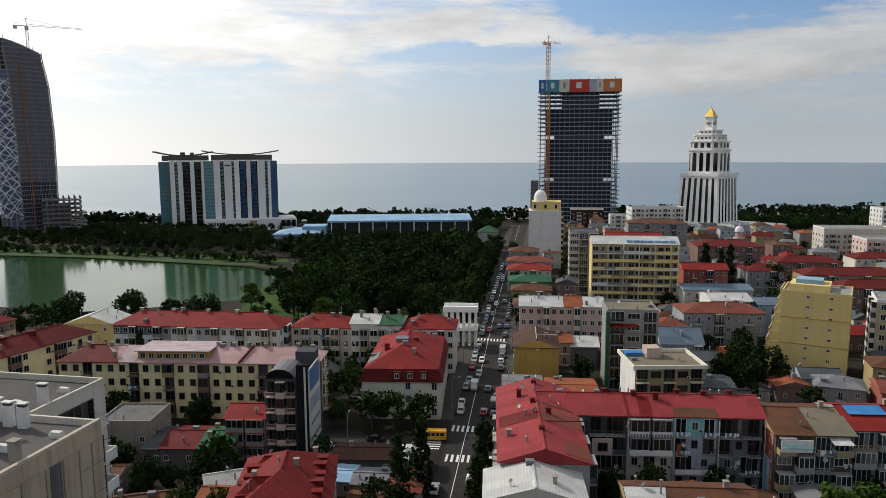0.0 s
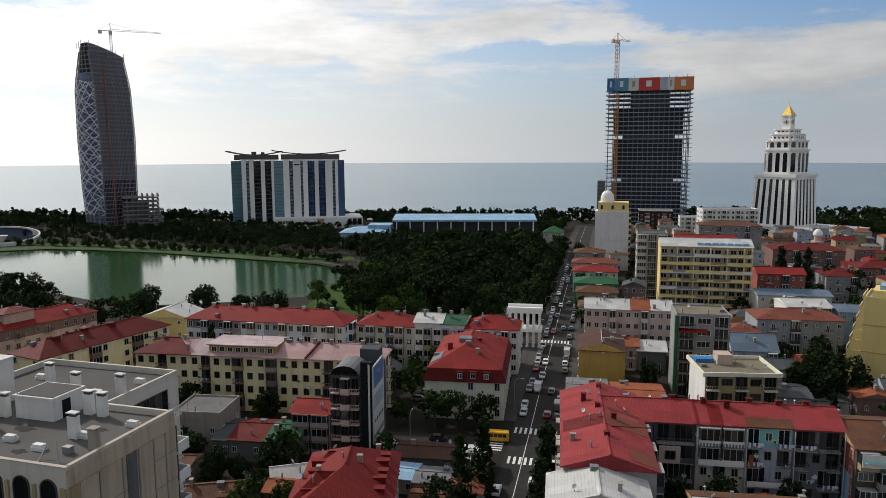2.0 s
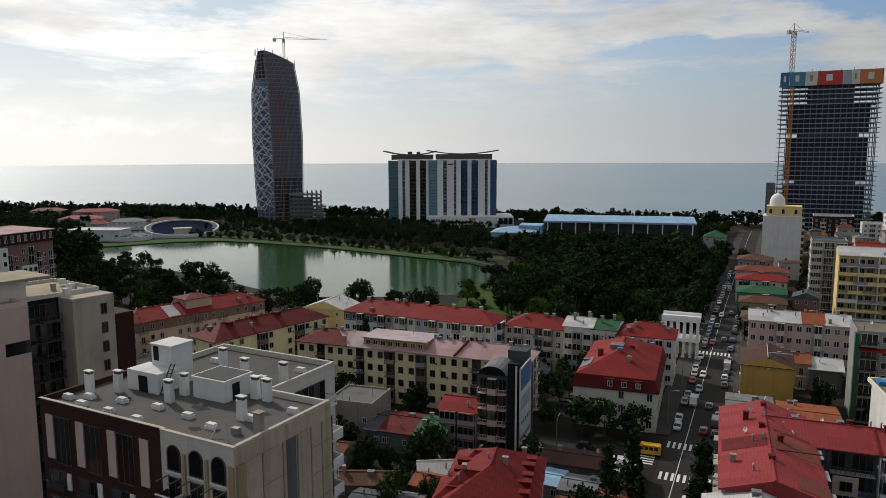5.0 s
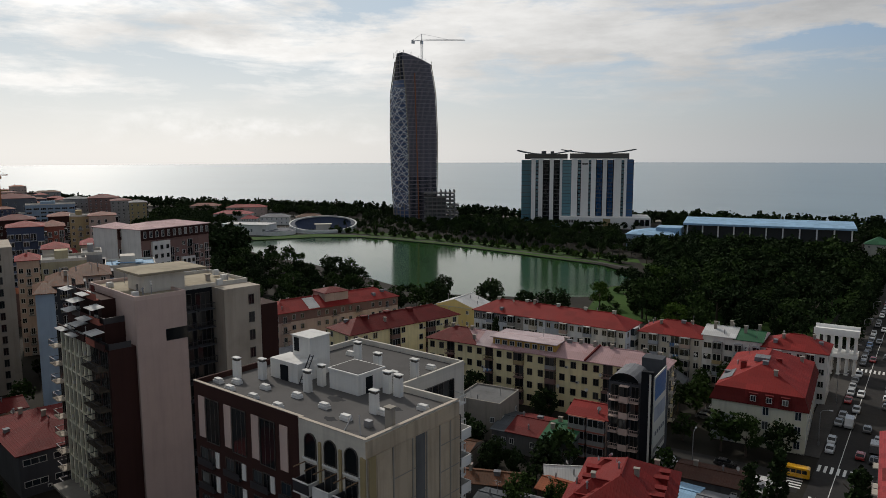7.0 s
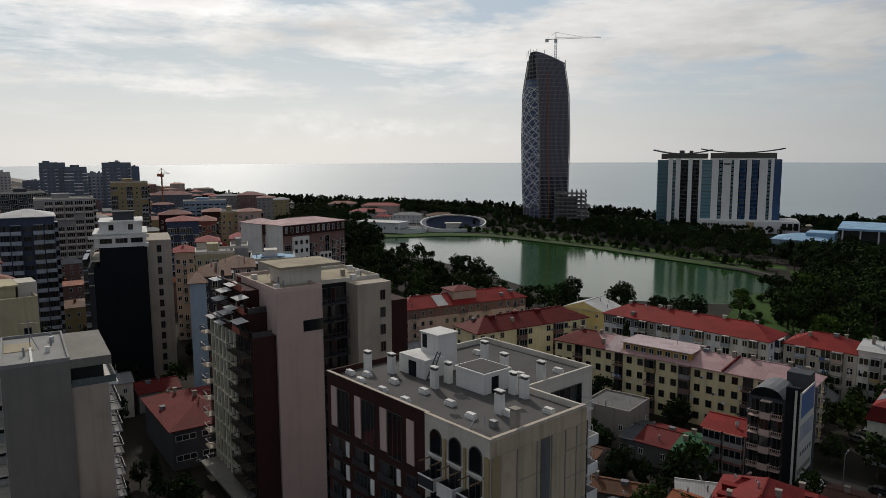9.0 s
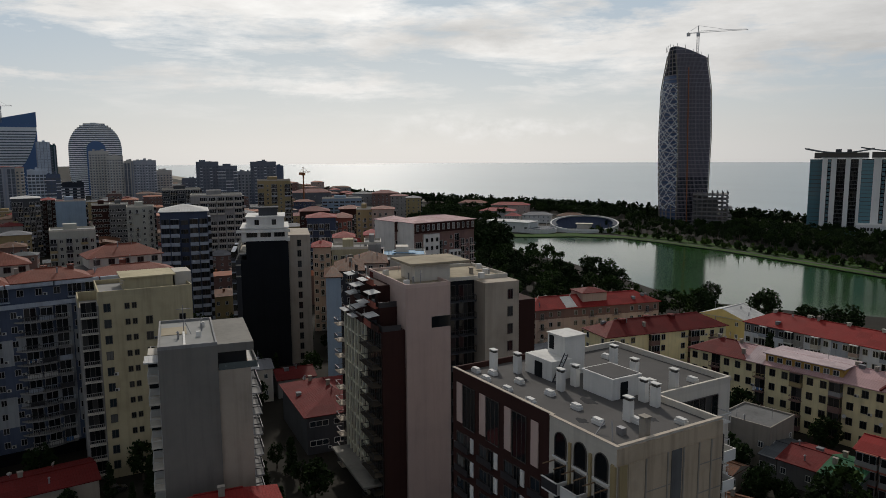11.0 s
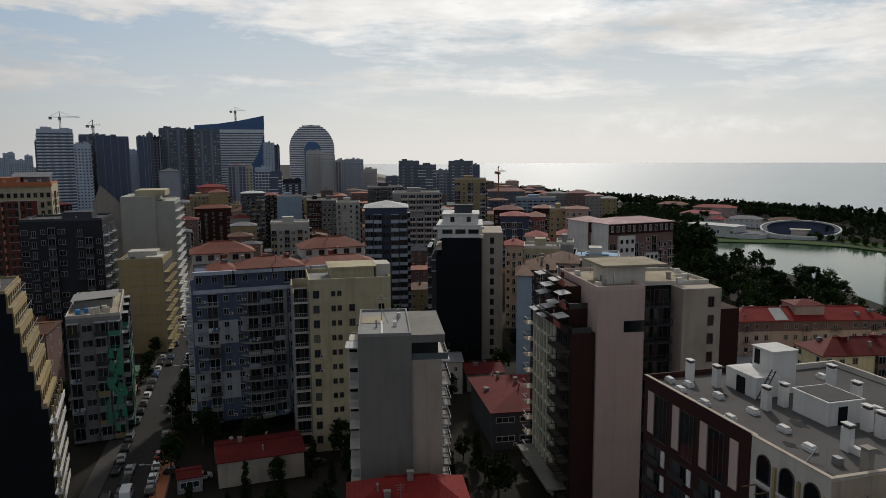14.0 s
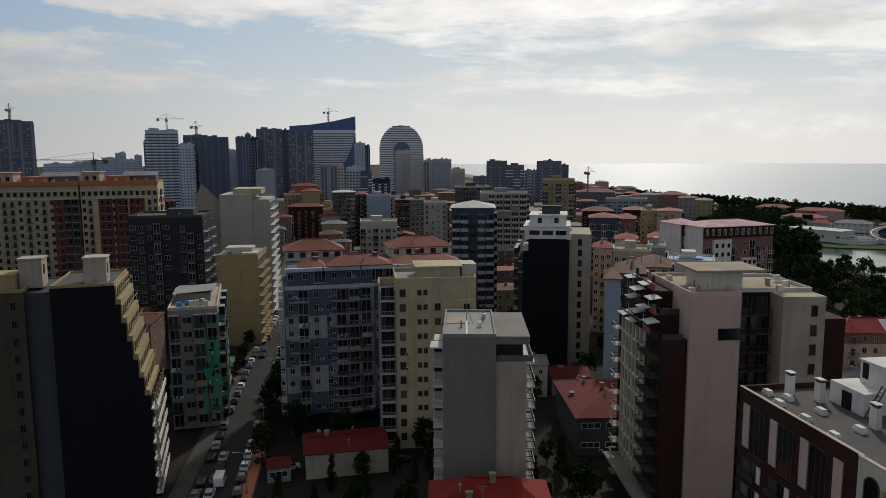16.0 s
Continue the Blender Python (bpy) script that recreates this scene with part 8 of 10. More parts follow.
def blue_block():
    b = Building("apartment_block", "large blue and white apartment block with rounded balconies and salmon roofs", -168.8, -10.9, 95, 44, 22)
    part("wall", Shape().box(0, 0, 3, 44, 22, 33.2), "plaster_blue", b.e)
    part("shop_base", Shape().box(0.6, 1.0, 0, 43.4, 21, 3.0), "plaster_black", b.e)
    part("upper_storey", Shape().box(1.0, 1.2, 33.2, 43, 21, 38.0), "plaster_blue", b.e)
    for x0, x1, z0, z1 in ((0.2, 9.8, 21.4, 26.8), (0.2, 9.8, 8.4, 14.8), (21.2, 24.8, 20.6, 27.4), (21.2, 24.8, 7.4, 14.0), (10.4, 19.6, 12.2, 15.2), (10.4, 19.6, 24.4, 27.2), (19.8, 21.0, 3.4, 33), (25.0, 30.0, 3.2, 15), (34, 40, 3.2, 22)):
        part("wall_panel", Shape().box(x0, -0.1, z0, x1, -0.003, z1), "plaster_faded", b.e, "faded white-grey panel")
    b.facade("front", "wbwwbbbwwbwwbww", 10, 3.0, 3.2, off=0.1, style=dict(slab="plaster_grey", rail="rail_dark", mix=("rail_dark", "rail_pale", "plaster_bluegrey"), ac=0.35, ww=1.15, wh=1.4, frame="frame_grey", glass="glass_dark", wash=0.2))
    b.facade("front", "wwbwwwbbwwbww", 1, 3.0, 34.4, off=-1.2, style=dict(wh=1.5, ww=1.3, sill=False, ac=0.1, slab="plaster_bluegrey", rail="plaster_blue", frame="frame_grey", glass="glass_dark"))
    part("terrace_wall", Shape().box(0.4, -0.5, 33.2, 43.4, -0.2, 34.1), "plaster_bluegrey", b.e, "pale blue terrace parapet")
    b.facade("left", "bwbwb", 10, 3.0, 3.2, style=dict(slab="plaster_bluegrey", rail="plaster_offwhite", ac=0.3))
    bow = [(10.2, -0.2), (11.2, -1.6), (13.4, -2.3), (15.6, -2.3), (17.8, -1.6), (18.8, -0.2)]
    wide = Shape().prism(bow, 0, 0.25).data("curved_slab", ["plaster_grey"])
    small = Shape().prism([(1.0, -0.2), (1.4, -1.2), (2.6, -1.7), (4.0, -1.2), (4.4, -0.2)], 0, 0.25).data("curved_slab", ["plaster_grey"])
    rail = Shape()
    for (ax, ay), (bx, by) in zip(bow[1:], bow[2:-1]):
        rail.bar((ax, ay, 1.0), (bx, by, 1.0), 0.05)
        for q in range(6):
            rail.bar((ax + (bx - ax) * q / 5, ay + (by - ay) * q / 5, 0), (ax + (bx - ax) * q / 5, ay + (by - ay) * q / 5, 1.0), 0.03)
    rail = rail.data("curved_rail", ["rail_dark"])
    for k in range(10):
        z = 3.2 + k * 3.0
        part("curved_slab", wide, None, b.e, m=pose(0, 0, z))
        part("curved_slab", small, None, b.e, m=pose(0, 0, z))
        part("curved_rail", rail, None, b.e, m=pose(0, 0, z + 0.26))
    for k in range(5):
        part("roof_band", Shape().box(0.5 + k * 8.8, -0.6, 37.4, 9.0 + k * 8.8, 0.9, 38.2), "plaster_bluegrey", b.e)
    part("roof", Shape().box(1.2, 8.0, 38.0, 42.8, 20.8, 38.14), "roof_felt", b.e)
    b.pitched(38.1, 1.8, "roof_salmon", 0.5, x0=4, x1=10, y0=0.5, y1=10)
    b.pitched(38.45, 2.0, "roof_salmon", 0.5, x0=10.6, x1=25, y0=0, y1=9.5, name="roof_section")
    b.pitched(38.1, 1.7, "roof_salmon", 0.5, x0=25.6, x1=43, y0=0.5, y1=9.5, name="roof_section")
    for x0, x1 in ((0.8, 15.0), (27.0, 43.0)):
        attic = part("attic_storey", Shape().box(x0, 12.5, 38.15, x1, 21.5, 40.6), "plaster_offwhite", b.e, "pale attic storey")
        for k in range(5):
            part("window", window_mesh(1.4, 1.3, "frame_dark", "glass_dark", False, False), None, attic, m=pose(x0 + (x1 - x0) * (k + 0.5) / 5, 12.5, 38.9))
        b.pitched(40.7, 2.4, "roof_salmon", 0.6, x0=x0, x1=x1, y0=12.5, y1=21.5, name="roof_section")
    b.roof_bits([(8, 9), (17, 6), (22, 5), (33, 7)], 39.6, "chimney", "roof_salmon", (1.2, 1.0, 0.9))


def terraced_black_tower():
    b = Building("apartment_tower", "tower with a black party wall and stepped tan terraces", -133.5, -62.0, 98, 30, 18)
    part("wall_left", Shape().box(-8, 1.2, 0, 9.0, 18, 40.4), "plaster_umber", b.e)
    # dark colour here holds the shade of the set-back recess
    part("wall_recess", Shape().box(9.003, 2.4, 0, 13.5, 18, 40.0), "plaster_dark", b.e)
    part("wall_black", Shape().box(13.503, 0, 0, 29.0, 17, 20.0), "plaster_black", b.e, "black rendered party wall")
    prev = 20.0
    for k, x1 in enumerate((28.0, 27.2, 26.4, 25.6, 24.8, 24.0)):
        z1 = 23.5 + k * 3.5
        part("wall_black", Shape().box(13.503, 0, prev, x1, 17, z1), "plaster_black", b.e)
        t = part("terrace", Shape().box(x1 + 0.003, 0.1, prev - 0.1, x1 + 0.95, 17, prev + 1.0).box(x1 + 0.003, 0.15, z1 - 0.6, x1 + 0.25, 17, z1), "plaster_tan", b.e, "tan terrace parapet")
        for q in range(7):
            part("pier", Shape().box(x1 + 0.004, 0.3 + q * 2.5, prev + 1.0, x1 + 0.3, 0.9 + q * 2.5, z1 - 0.6), "plaster_tan", t)
            part("window", window_mesh(1.5, 2.0, "frame_dark", "glass_dark", False, False), None, t, m=pose(x1, 1.9 + q * 2.4, prev + 0.9, 0, 0, 90))
        if k > 1:
            part("railing", Shape().box(x1 + 0.9, 0.1, prev + 1.0, x1 + 0.94, 17, prev + 1.06).box(x1 + 0.9, 0.1, prev + 2.6, x1 + 0.94, 17, prev + 2.66), "rail_pale", t)
            for q in range(9):
                part("rail_post", Shape().box(x1 + 0.9, 0.1 + q * 2.1, prev + 1.06, x1 + 0.94, 0.16 + q * 2.1, prev + 2.59), "rail_pale", t)
        prev = z1
    for k in range(6):
        z = 0.6 + k * 3.3
        part("balcony", Shape().box(29.003, 0.1, z, 30.2, 17, z + 0.3).box(30.0, 0.1, z + 0.3, 30.2, 17, z + 1.1), "plaster_white", b.e, "pale balcony band")
        for q in range(6):
            part("balcony_pier", Shape().box(29.6, 0.2 + q * 3.2, z + 1.1, 29.9, 0.6 + q * 3.2, z + 3.29), "plaster_tan", b.e)
            part("window", window_mesh(2.0, 2.2, "frame_dark", "glass_dark", False, False), None, b.e, m=pose(29.0, 1.8 + q * 2.9, z + 0.5, 0, 0, 90))
    b.facade("front", "w.w.w", 12, 3.2, 1.0, u0=-6, u1=8.8, off=-1.2, style=dict(ww=0.9, wh=1.5, frame="frame_dark", glass="glass_dark", ac=0))
    b.flat_roof(41.0, "roof_felt", "plaster_tan", 0.5, 13.5, 0, 24, 17)
    b.flat_roof(40.4, "roof_felt", "plaster_tan", 0.6, -8, 1.2, 9, 18)
    for x, y in ((9.6, 5.0), (20.6, 3.0)):
        part("lift_room", Shape().box(x - 2, y, 40.5, x + 1.8, y + 4, 45.6).box(x - 2.2, y - 0.2, 45.6, x + 2.0, y + 4.2, 45.9), "plaster_flank", b.e)
        part("doorway", Shape().box(x + 1.803, y + 1, 42.8, x + 1.86, y + 2, 44.6), "plaster_black", b.e)
    part("roof_room", Shape().box(3.6, 3, 40.5, 7.4, 9, 43.4), "plaster_tan", b.e)
    part("terrace_rail", Shape().box(21.5, 0.1, 42.6, 27.0, 0.16, 42.7).box(21.5, 0.1, 41.6, 27.0, 0.16, 41.66), "rail_pale", b.e)


def street_blocks():
    g = Building("apartment_block", "grey block wrapped in torn green netting along the street", -172.0, -37.5, 97, 11, 30)
    g.body(28.6, "plaster_grey")
    g.facade("front", "bWgb", 8, 3.4, 0.5, style=dict(slab="plaster_faded", rail="plaster_grey", mix=("plaster_grey", "rail_dark", "plaster_tan", "netting"), frame="frame_grey", glass="glass_dark", ac=0.4, depth=1.4, wash=0.4))
    g.facade("right", "bwgbwgbwg", 8, 3.4, 0.5, style=dict(slab="plaster_faded", rail="rail_dark", mix=("netting", "rail_dark", "plaster_grey"), frame="frame_grey", glass="glass_dark", ac=0.3, depth=1.4, wash=0.3))
    for k in range(64):
        u, z = g.rng.uniform(0.2, 13) ** 1.08, g.rng.uniform(1, 23)
        part("netting", Shape().poly([(12.6, u, z), (12.6, u + g.rng.uniform(1, 3), z - 0.4), (12.5, u + 2, z + g.rng.uniform(2, 5)), (12.6, u + 0.3, z + 3)]), "netting", g.e, "torn green netting")
    for k in range(26):
        u, z = g.rng.uniform(6.5, 10.5), g.rng.uniform(1, 22)
        part("netting", Shape().poly([(u, -1.62, z), (u + g.rng.uniform(0.5, 1.6), -1.62, z - 0.3), (u + 1.0, -1.6, z + g.rng.uniform(1, 3.4)), (u + 0.2, -1.62, z + 2)]), "netting", g.e, "torn green netting")
    g.flat_roof(28.6, "roof_screed", "plaster_offwhite", 0.7)
    part("roof_room", Shape().box(1, 9, 28.7, 9, 17, 30.8).poly([(0.4, 8, 31.0), (10.4, 8, 31.6), (10.4, 18, 31.6), (0.4, 18, 31.0)]), ["roof_felt_pale"], g.e)
    part("water_tank", Shape().tube(2.2, 4.0, 28.8, 29.8, 0.6, 0.6, 12).tube(4.0, 5.0, 28.8, 29.8, 0.6, 0.6, 12), "roof_blue", g.e, "blue plastic water tank")
    for x, y in ((5, 3), (6.2, 3.4), (7.6, 5), (8.4, 2.5)):
        part("vent_shaft", Shape().box(x - 0.5, y - 0.4, 28.7, x + 0.5, y + 0.4, 30.2), "plaster_offwhite", g.e)
    t = Building("apartment_block", "tan block with a blank banded flank and curved balconies", -248.0, -38.6, 88, 13.4, 22)
    t.body(30.6, "plaster_tan")
    for k in range(9):
        part("floor_band", Shape().box(-0.05, -0.1, 3.2 + k * 3.2, 13.45, -0.003, 3.35 + k * 3.2), "plaster_ochre", t.e)
    t.facade("right", "bbbbb", 9, 3.2, 0.8, style=dict(slab="plaster_tan", rail="plaster_tan", depth=1.6))
    t.flat_roof(30.6, "roof_felt_pale", "plaster_tan", 0.6)
    part("roof_room", Shape().box(2, 5, 30.7, 11, 12, 33.0).box(8, 1, 30.7, 13, 8, 31.6), "plaster_offwhite", t.e)
    low_house("kiosk", "small house with a green hipped roof by the street", -205.0, -38.0, 95, 9, 9, 5.0, "plaster_peach", "roof_green", 2.0, True, "x", 1, "w.w", 0.6, "")
    low_house("kiosk", "low shop with a red sheet roof", -192.0, -36.0, 95, 8, 9, 3.6, "plaster_offwhite", "roof_red", 0.8, False, "x", 1, "WW", 0.6, "")
    p = Building("apartment_tower", "pale grey-green tower with a blank flank and angular balconies", -299.0, -45.0, 90, 19.5, 26)
    p.body(48.5, "plaster_palegreen", "wall", 0, 0, 12.5, 26)
    p.body(46.5, "plaster_palegreen", "wall", 12.503, 0.8, 19.5, 26)
    p.facade("right", "bbbbb", 14, 3.2, 0.8, style=dict(slab="plaster_white", rail="plaster_white", depth=1.6))
    part("attic_storey", Shape().box(5, 3, 48.5, 16, 20, 50.8), "plaster_cream", p.e)
    part("blade_wall", Shape().prism([(-10, 2), (-0.3, 2), (-0.3, 2.6), (-10, 2.6)], 0, 46).poly([(-10, 2, 46), (-0.3, 2, 46), (-7, 2, 53)]).poly([(-0.3, 2.6, 46), (-10, 2.6, 46), (-7, 2.6, 53)]), "concrete", p.e, "slanted concrete blade wall")
    d = Building("apartment_block", "dark grey block with a flat roof", -253.0, -67.5, 90, 24, 20)
    d.body(43.6, "plaster_charcoal")
    d.facade("front", "WdwgW.dgw", 12, 3.4, 1.0, style=dict(slab="plaster_slate", rail="plaster_dark", frame="frame_grey", glass="glass_dark", ac=0.2), skip=0.15)
    d.facade("right", "bdb", 12, 3.4, 1.0, style=dict(slab="plaster_faded", rail="plaster_slate", frame="frame_grey", glass="glass_dark"))
    d.flat_roof(43.6, "roof_felt", "plaster_dark", 0.8)
    part("roof_room", Shape().box(11, 6, 43.7, 20, 14, 46.0), "plaster_dark", d.e)
    for x, y, w, label, pat, red in ((-314.0, -136.0, 32.0, "large cream and red apartment block with pale balcony bands", "wddwdwdwdss", ((0.70, 1.0),)), (-318.0, -103.5, 30.0, "large red apartment block with cream edges and dark balconies", "wd.ddwddwd.dw", ((0.22, 0.40), (0.42, 0.60), (0.62, 0.82)))):
        r = Building("apartment_block", label, x, y, 96, w, 20)
        r.body(53.0, "plaster_cream")
        for a, c in red:
            part("wall_panel", Shape().box(w * a, -0.1, 14.5, w * c, -0.003, 46.6), "plaster_brickred", r.e, "dark red rendered bay")
        part("wall_panel", Shape().box(0, -0.1, 0, w, -0.003, 14.2), "plaster_brickred", r.e, "dark red rendered base")
        for z in (14.2, 46.6, 49.9):
            part("cornice", Shape().box(-0.3, -0.5, z, w + 0.2, -0.003, z + 0.3), "plaster_offwhite", r.e)
        r.facade("front", pat, 14, 3.3, 0.6, off=0.1, style=dict(slab="plaster_faded", rail="rail_dark", frame="frame_dark", glass="glass_dark", depth=1.1, ww=1.2, wh=1.7))
        r.facade("front", "w" * 13, 1, 3.2, 47.0, off=0.0, style=dict(frame="frame_dark", glass="glass_dark", ww=1.3, wh=1.8, sill=False))
        r.facade("right", "wbw", 15, 3.3, 0.6, style=dict(SOV, frame="frame_dark"))
        r.flat_roof(53.0, "roof_salmon", "brick_orange", 1.0)
        attic = part("attic_storey", Shape().box(w * 0.02, 2.2, 53.1, w * 0.24, 12, 57.4).box(-0.2, 1.8, 57.4, w * 0.26, 12.4, 57.8), "plaster_peach", r.e, "peach attic room")
        for k in range(2):
            part("window", window_mesh(1.4, 1.7, "frame_dark", "glass_dark", False, False), None, attic, m=pose(w * (0.08 + 0.1 * k), 2.2, 54.3))
        part("attic_storey", Shape().box(w * 0.30, 5, 53.1, w * 0.62, 14, 55.8), "brick_orange", r.e, "orange-red attic room")
        part("roof_sheet", Shape().poly([(w * 0.5, 6, 55.9), (w * 0.98, 6, 55.9), (w * 0.98, 15, 57.6), (w * 0.5, 15, 57.6)]).box(w * 0.64, 7, 53.1, w * 0.96, 14, 55.88), "roof_grey", r.e, "grey sheet roof")
        part("roof_band", Shape().box(-0.4, -0.7, 52.2, w + 0.4, -0.11, 53.4), "brick_orange", r.e)
        r.roof_bits([(w * 0.3, 3), (w * 0.45, 2.4), (w * 0.6, 3), (w * 0.7, 2.2), (w * 0.85, 3)], 53.6, "chimney", "plaster_peach", (1.0, 0.8, 1.0))
    part("roof_patch", Shape().poly([(3.0, 0.6, 5.48), (8.5, 0.6, 5.48), (8.5, 5.4, 6.38), (3.0, 5.4, 6.38)]), "roof_screed", low_house("workshop", "low shed with a pale front wall and dark red roof", -140.5, -5.5, 94, 16.5, 11, 5.2, "plaster_flank", "roof_darkred", 1.2, False, "x", 0, "", 0.4, "").e, "pale roof half")
    low_house("house", "five-storey house with a red hipped roof before the grey tower", -91.5, 13.5, 82, 16, 9.6, 16.5, "plaster_dark", "roof_red", 3.0, True, "x", 5, "wwww", 0.6, "")
    low_house("house", "dark three-storey house with an orange-red roof", -143.0, 51.5, 84, 16, 24, 8.6, "plaster_dark", "roof_darkred", 3.0, True, "y", 2, "WWW", 0.8, "")
    low_house("kiosk", "small street kiosk with a dark red roof", -140.0, -13.0, 96, 4.5, 5, 3.0, "plaster_grey", "roof_darkred", 0.5, False, "x", 1, "W", 0.2, "")
    strip([(-134.0, -16.8), (-174.0, -16.2)], -1.4, 1.4, 0.17, "footway", "brick_orange", "orange-red paved footway", "pavement")


for build in (grey_roof_building, brown_pale_tower, black_wall_tower, grey_slab_tower, cream_tower, blue_block, terraced_black_tower, street_blocks):
    build()


# ---- middle and far city ----
def scatter(poly, step, seed, jitter=0.3):
    rng = random.Random(seed)
    xs, ys = [p[0] for p in poly], [p[1] for p in poly]
    out = []
    y = min(ys)
    while y < max(ys):
        x = min(xs)
        while x < max(xs):
            px, py = x + rng.uniform(-jitter, jitter) * step, y + rng.uniform(-jitter, jitter) * step
            inside = False
            for (ax, ay), (bx, by) in zip(poly, poly[1:] + poly[:1]):
                if (ay > py) != (by > py) and px < (bx - ax) * (py - ay) / (by - ay) + ax:
                    inside = not inside
            if inside:
                out.append((px, py))
            x += step
        y += step
    return out


def clear_of(x, y, r):
    for fx, fy, c, s2, w, d in FOOT:
        dx, dy = x - fx, y - fy
        u, v = dx * c + dy * s2, -dx * s2 + dy * c
        if -r < u < w + r and -r < v < d + r:
            return False
    for line, half in ((AVENUE, 10.0), (SIDE, 6.0), (WEST, 9.0)):
        for (ax, ay), (bx, by) in zip(line, line[1:]):
            l2 = (bx - ax) ** 2 + (by - ay) ** 2
            k = max(0, min(1, ((x - ax) * (bx - ax) + (y - ay) * (by - ay)) / l2))
            if math.hypot(x - ax - k * (bx - ax), y - ay - k * (by - ay)) < half + r:
                return False
    return True


def block(x, y, rot, w, d, h, wall, roof="roof_felt_pale", pat=None, fh=3.2, side="wgw", rise=0.0, label="", name="apartment_block", group="city blocks", style=None, sides=("right",)):
    b = Building(name, label or f"{wall.split('_')[1]} apartment block", x, y, rot, w, d, "building", group)
    b.body(h, wall)
    st = dict(slab="plaster_grey", rail="plaster_grey", mix=("plaster_grey", "rail_dark", "plaster_tan", "plaster_bluegrey", "rail_dark"), glass="glass_dark", ac=0.0)
    st.update(style or {})
    if style and "rail" in style:
        st.pop("mix")
    if pat and "w" in pat:
        pat = pat.replace(".", "d")
    if pat and len(pat) > 3:
        pat = pat[:1] + pat[1:].replace("bw", "dw")
    fl = int(h / fh)
    b.facade("front", pat or "wgw" * max(1, int(w / 9)), fl, fh, 0.3, style=st, skip=0.06)
    for s2 in sides:
        b.facade(s2, side, fl, fh, 0.3, style=st)
    if rise:
        b.pitched(h + 0.1, rise, roof, 0.6)
    else:
        b.flat_roof(h, roof, "plaster_offwhite", 0.8)
        part("roof_room", Shape().box(w * 0.3, d * 0.3, h + 0.1, w * 0.6, d * 0.7, h + 2.8), wall, b.e)
    return b


def tower(x, y, rot, w, d, h, kind, wall, label, roof="roof_felt", rise=0.0):
    """A far tower; its fine pieces are joined into one part for each material."""
    b = Building("tower", label, x, y, rot, w, d, "tower", "far towers")
    b.body(h, wall)
    r, fh = b.rng, 3.3
    n = int((h - 2) / fh)
    pale, dark, mid = Shape(), Shape(), Shape()
    cols = max(2, int(round(w / (3.4 if kind == "grid" else 3.8))))
    bay = w / cols
    faces = ((lambda u0, z0, u1, z1, p, s: s.box(u0, -p, z0, u1, -0.003, z1), w), (lambda u0, z0, u1, z1, p, s: s.box(w + 0.003, u0, z0, w + p, u1, z1), d), (lambda u0, z0, u1, z1, p, s: s.box(-p, u0, z0, -0.003, u1, z1), d))
    for put, length in faces:
        cols = max(2, int(round(length / bay)))
        step = length / cols
        if kind == "bands":
            for k in range(n):
                put(0, k * fh + 1.5, length, k * fh + 3.0, 0.12, dark)
                for i in range(0, cols, 2):
                    put(i * step, k * fh + 0.2, i * step + step * 0.9, k * fh + 1.4, 0.9, pale)
            continue
        for i in range(cols):
            u = i * step
            if kind in ("dots", "strips", "fins"):
                if kind == "fins":
                    if i % 2 == 0 or r.random() < 0.3:
                        put(u + 0.2, 0, u + 0.75, h + 0.6, 0.5, mid)
                elif i % 3 != 2:
                    put(u + step * 0.15, 1, u + step * 0.85, h - 2, 0.06, dark)
                else:
                    put(u + step * 0.3, 0, u + step * 0.7, h - 1, 0.5, mid)
            for k in range(n):
                z = k * fh
                if kind == "dots" and i % 3 != 2:
                    put(u + step * 0.1, z, u + step * 0.9, z + 0.35, 0.25, mid)
                    if r.random() < 0.33:
                        put(u + step * 0.3, z + 1.0, u + step * 0.62, z + 2.2, 0.16, pale)
                elif kind == "strips" and i % 3 != 2:
                    put(u + step * 0.1, z, u + step * 0.9, z + 0.5, 0.1, mid)
                elif kind == "fins":
                    put(u + 0.8, z, u + step, z + 0.2, 0.1, dark)
                elif kind == "grid":
                    put(u + step * 0.28, z + 0.9, u + step * 0.75, z + 2.5, 0.05, dark)
                    if i % 3 == 1:
                        put(u + step * 0.2, z + 0.3, u + step * 0.95, z + 0.85, 0.8, pale)
                elif kind == "boxes":
                    put(u + step * 0.12, z + 0.6, u + step * 0.9, z + 2.7, 0.05, dark)
                    if (i // 2 + k // 3) % 2 == 0:
                        put(u, z - 0.2, u + step, z + 0.5, 0.7, pale)
    for word, sh, mat in (("panel_grid", pale, "tower_white"), ("opening_grid", dark, "tower_glass"), ("rib_grid", mid, "tower_rib")):
        if sh.v:
            tagged(part(word, sh, mat, b.e), kind="stuff")
    if rise:
        b.pitched(h + 0.1, rise, roof, 0.4)
    else:
        b.flat_roof(h, roof, wall, 0.9)
        for _ in range(4):
            u, v, q = r.uniform(0.1, 0.7) * w, r.uniform(0.1, 0.6) * d, r.uniform(1.2, 3.4)
            part("roof_plant", Shape().box(u, v, h + 0.13, u + w * r.uniform(0.1, 0.25), v + d * 0.25, h + q), wall, b.e)
    return b


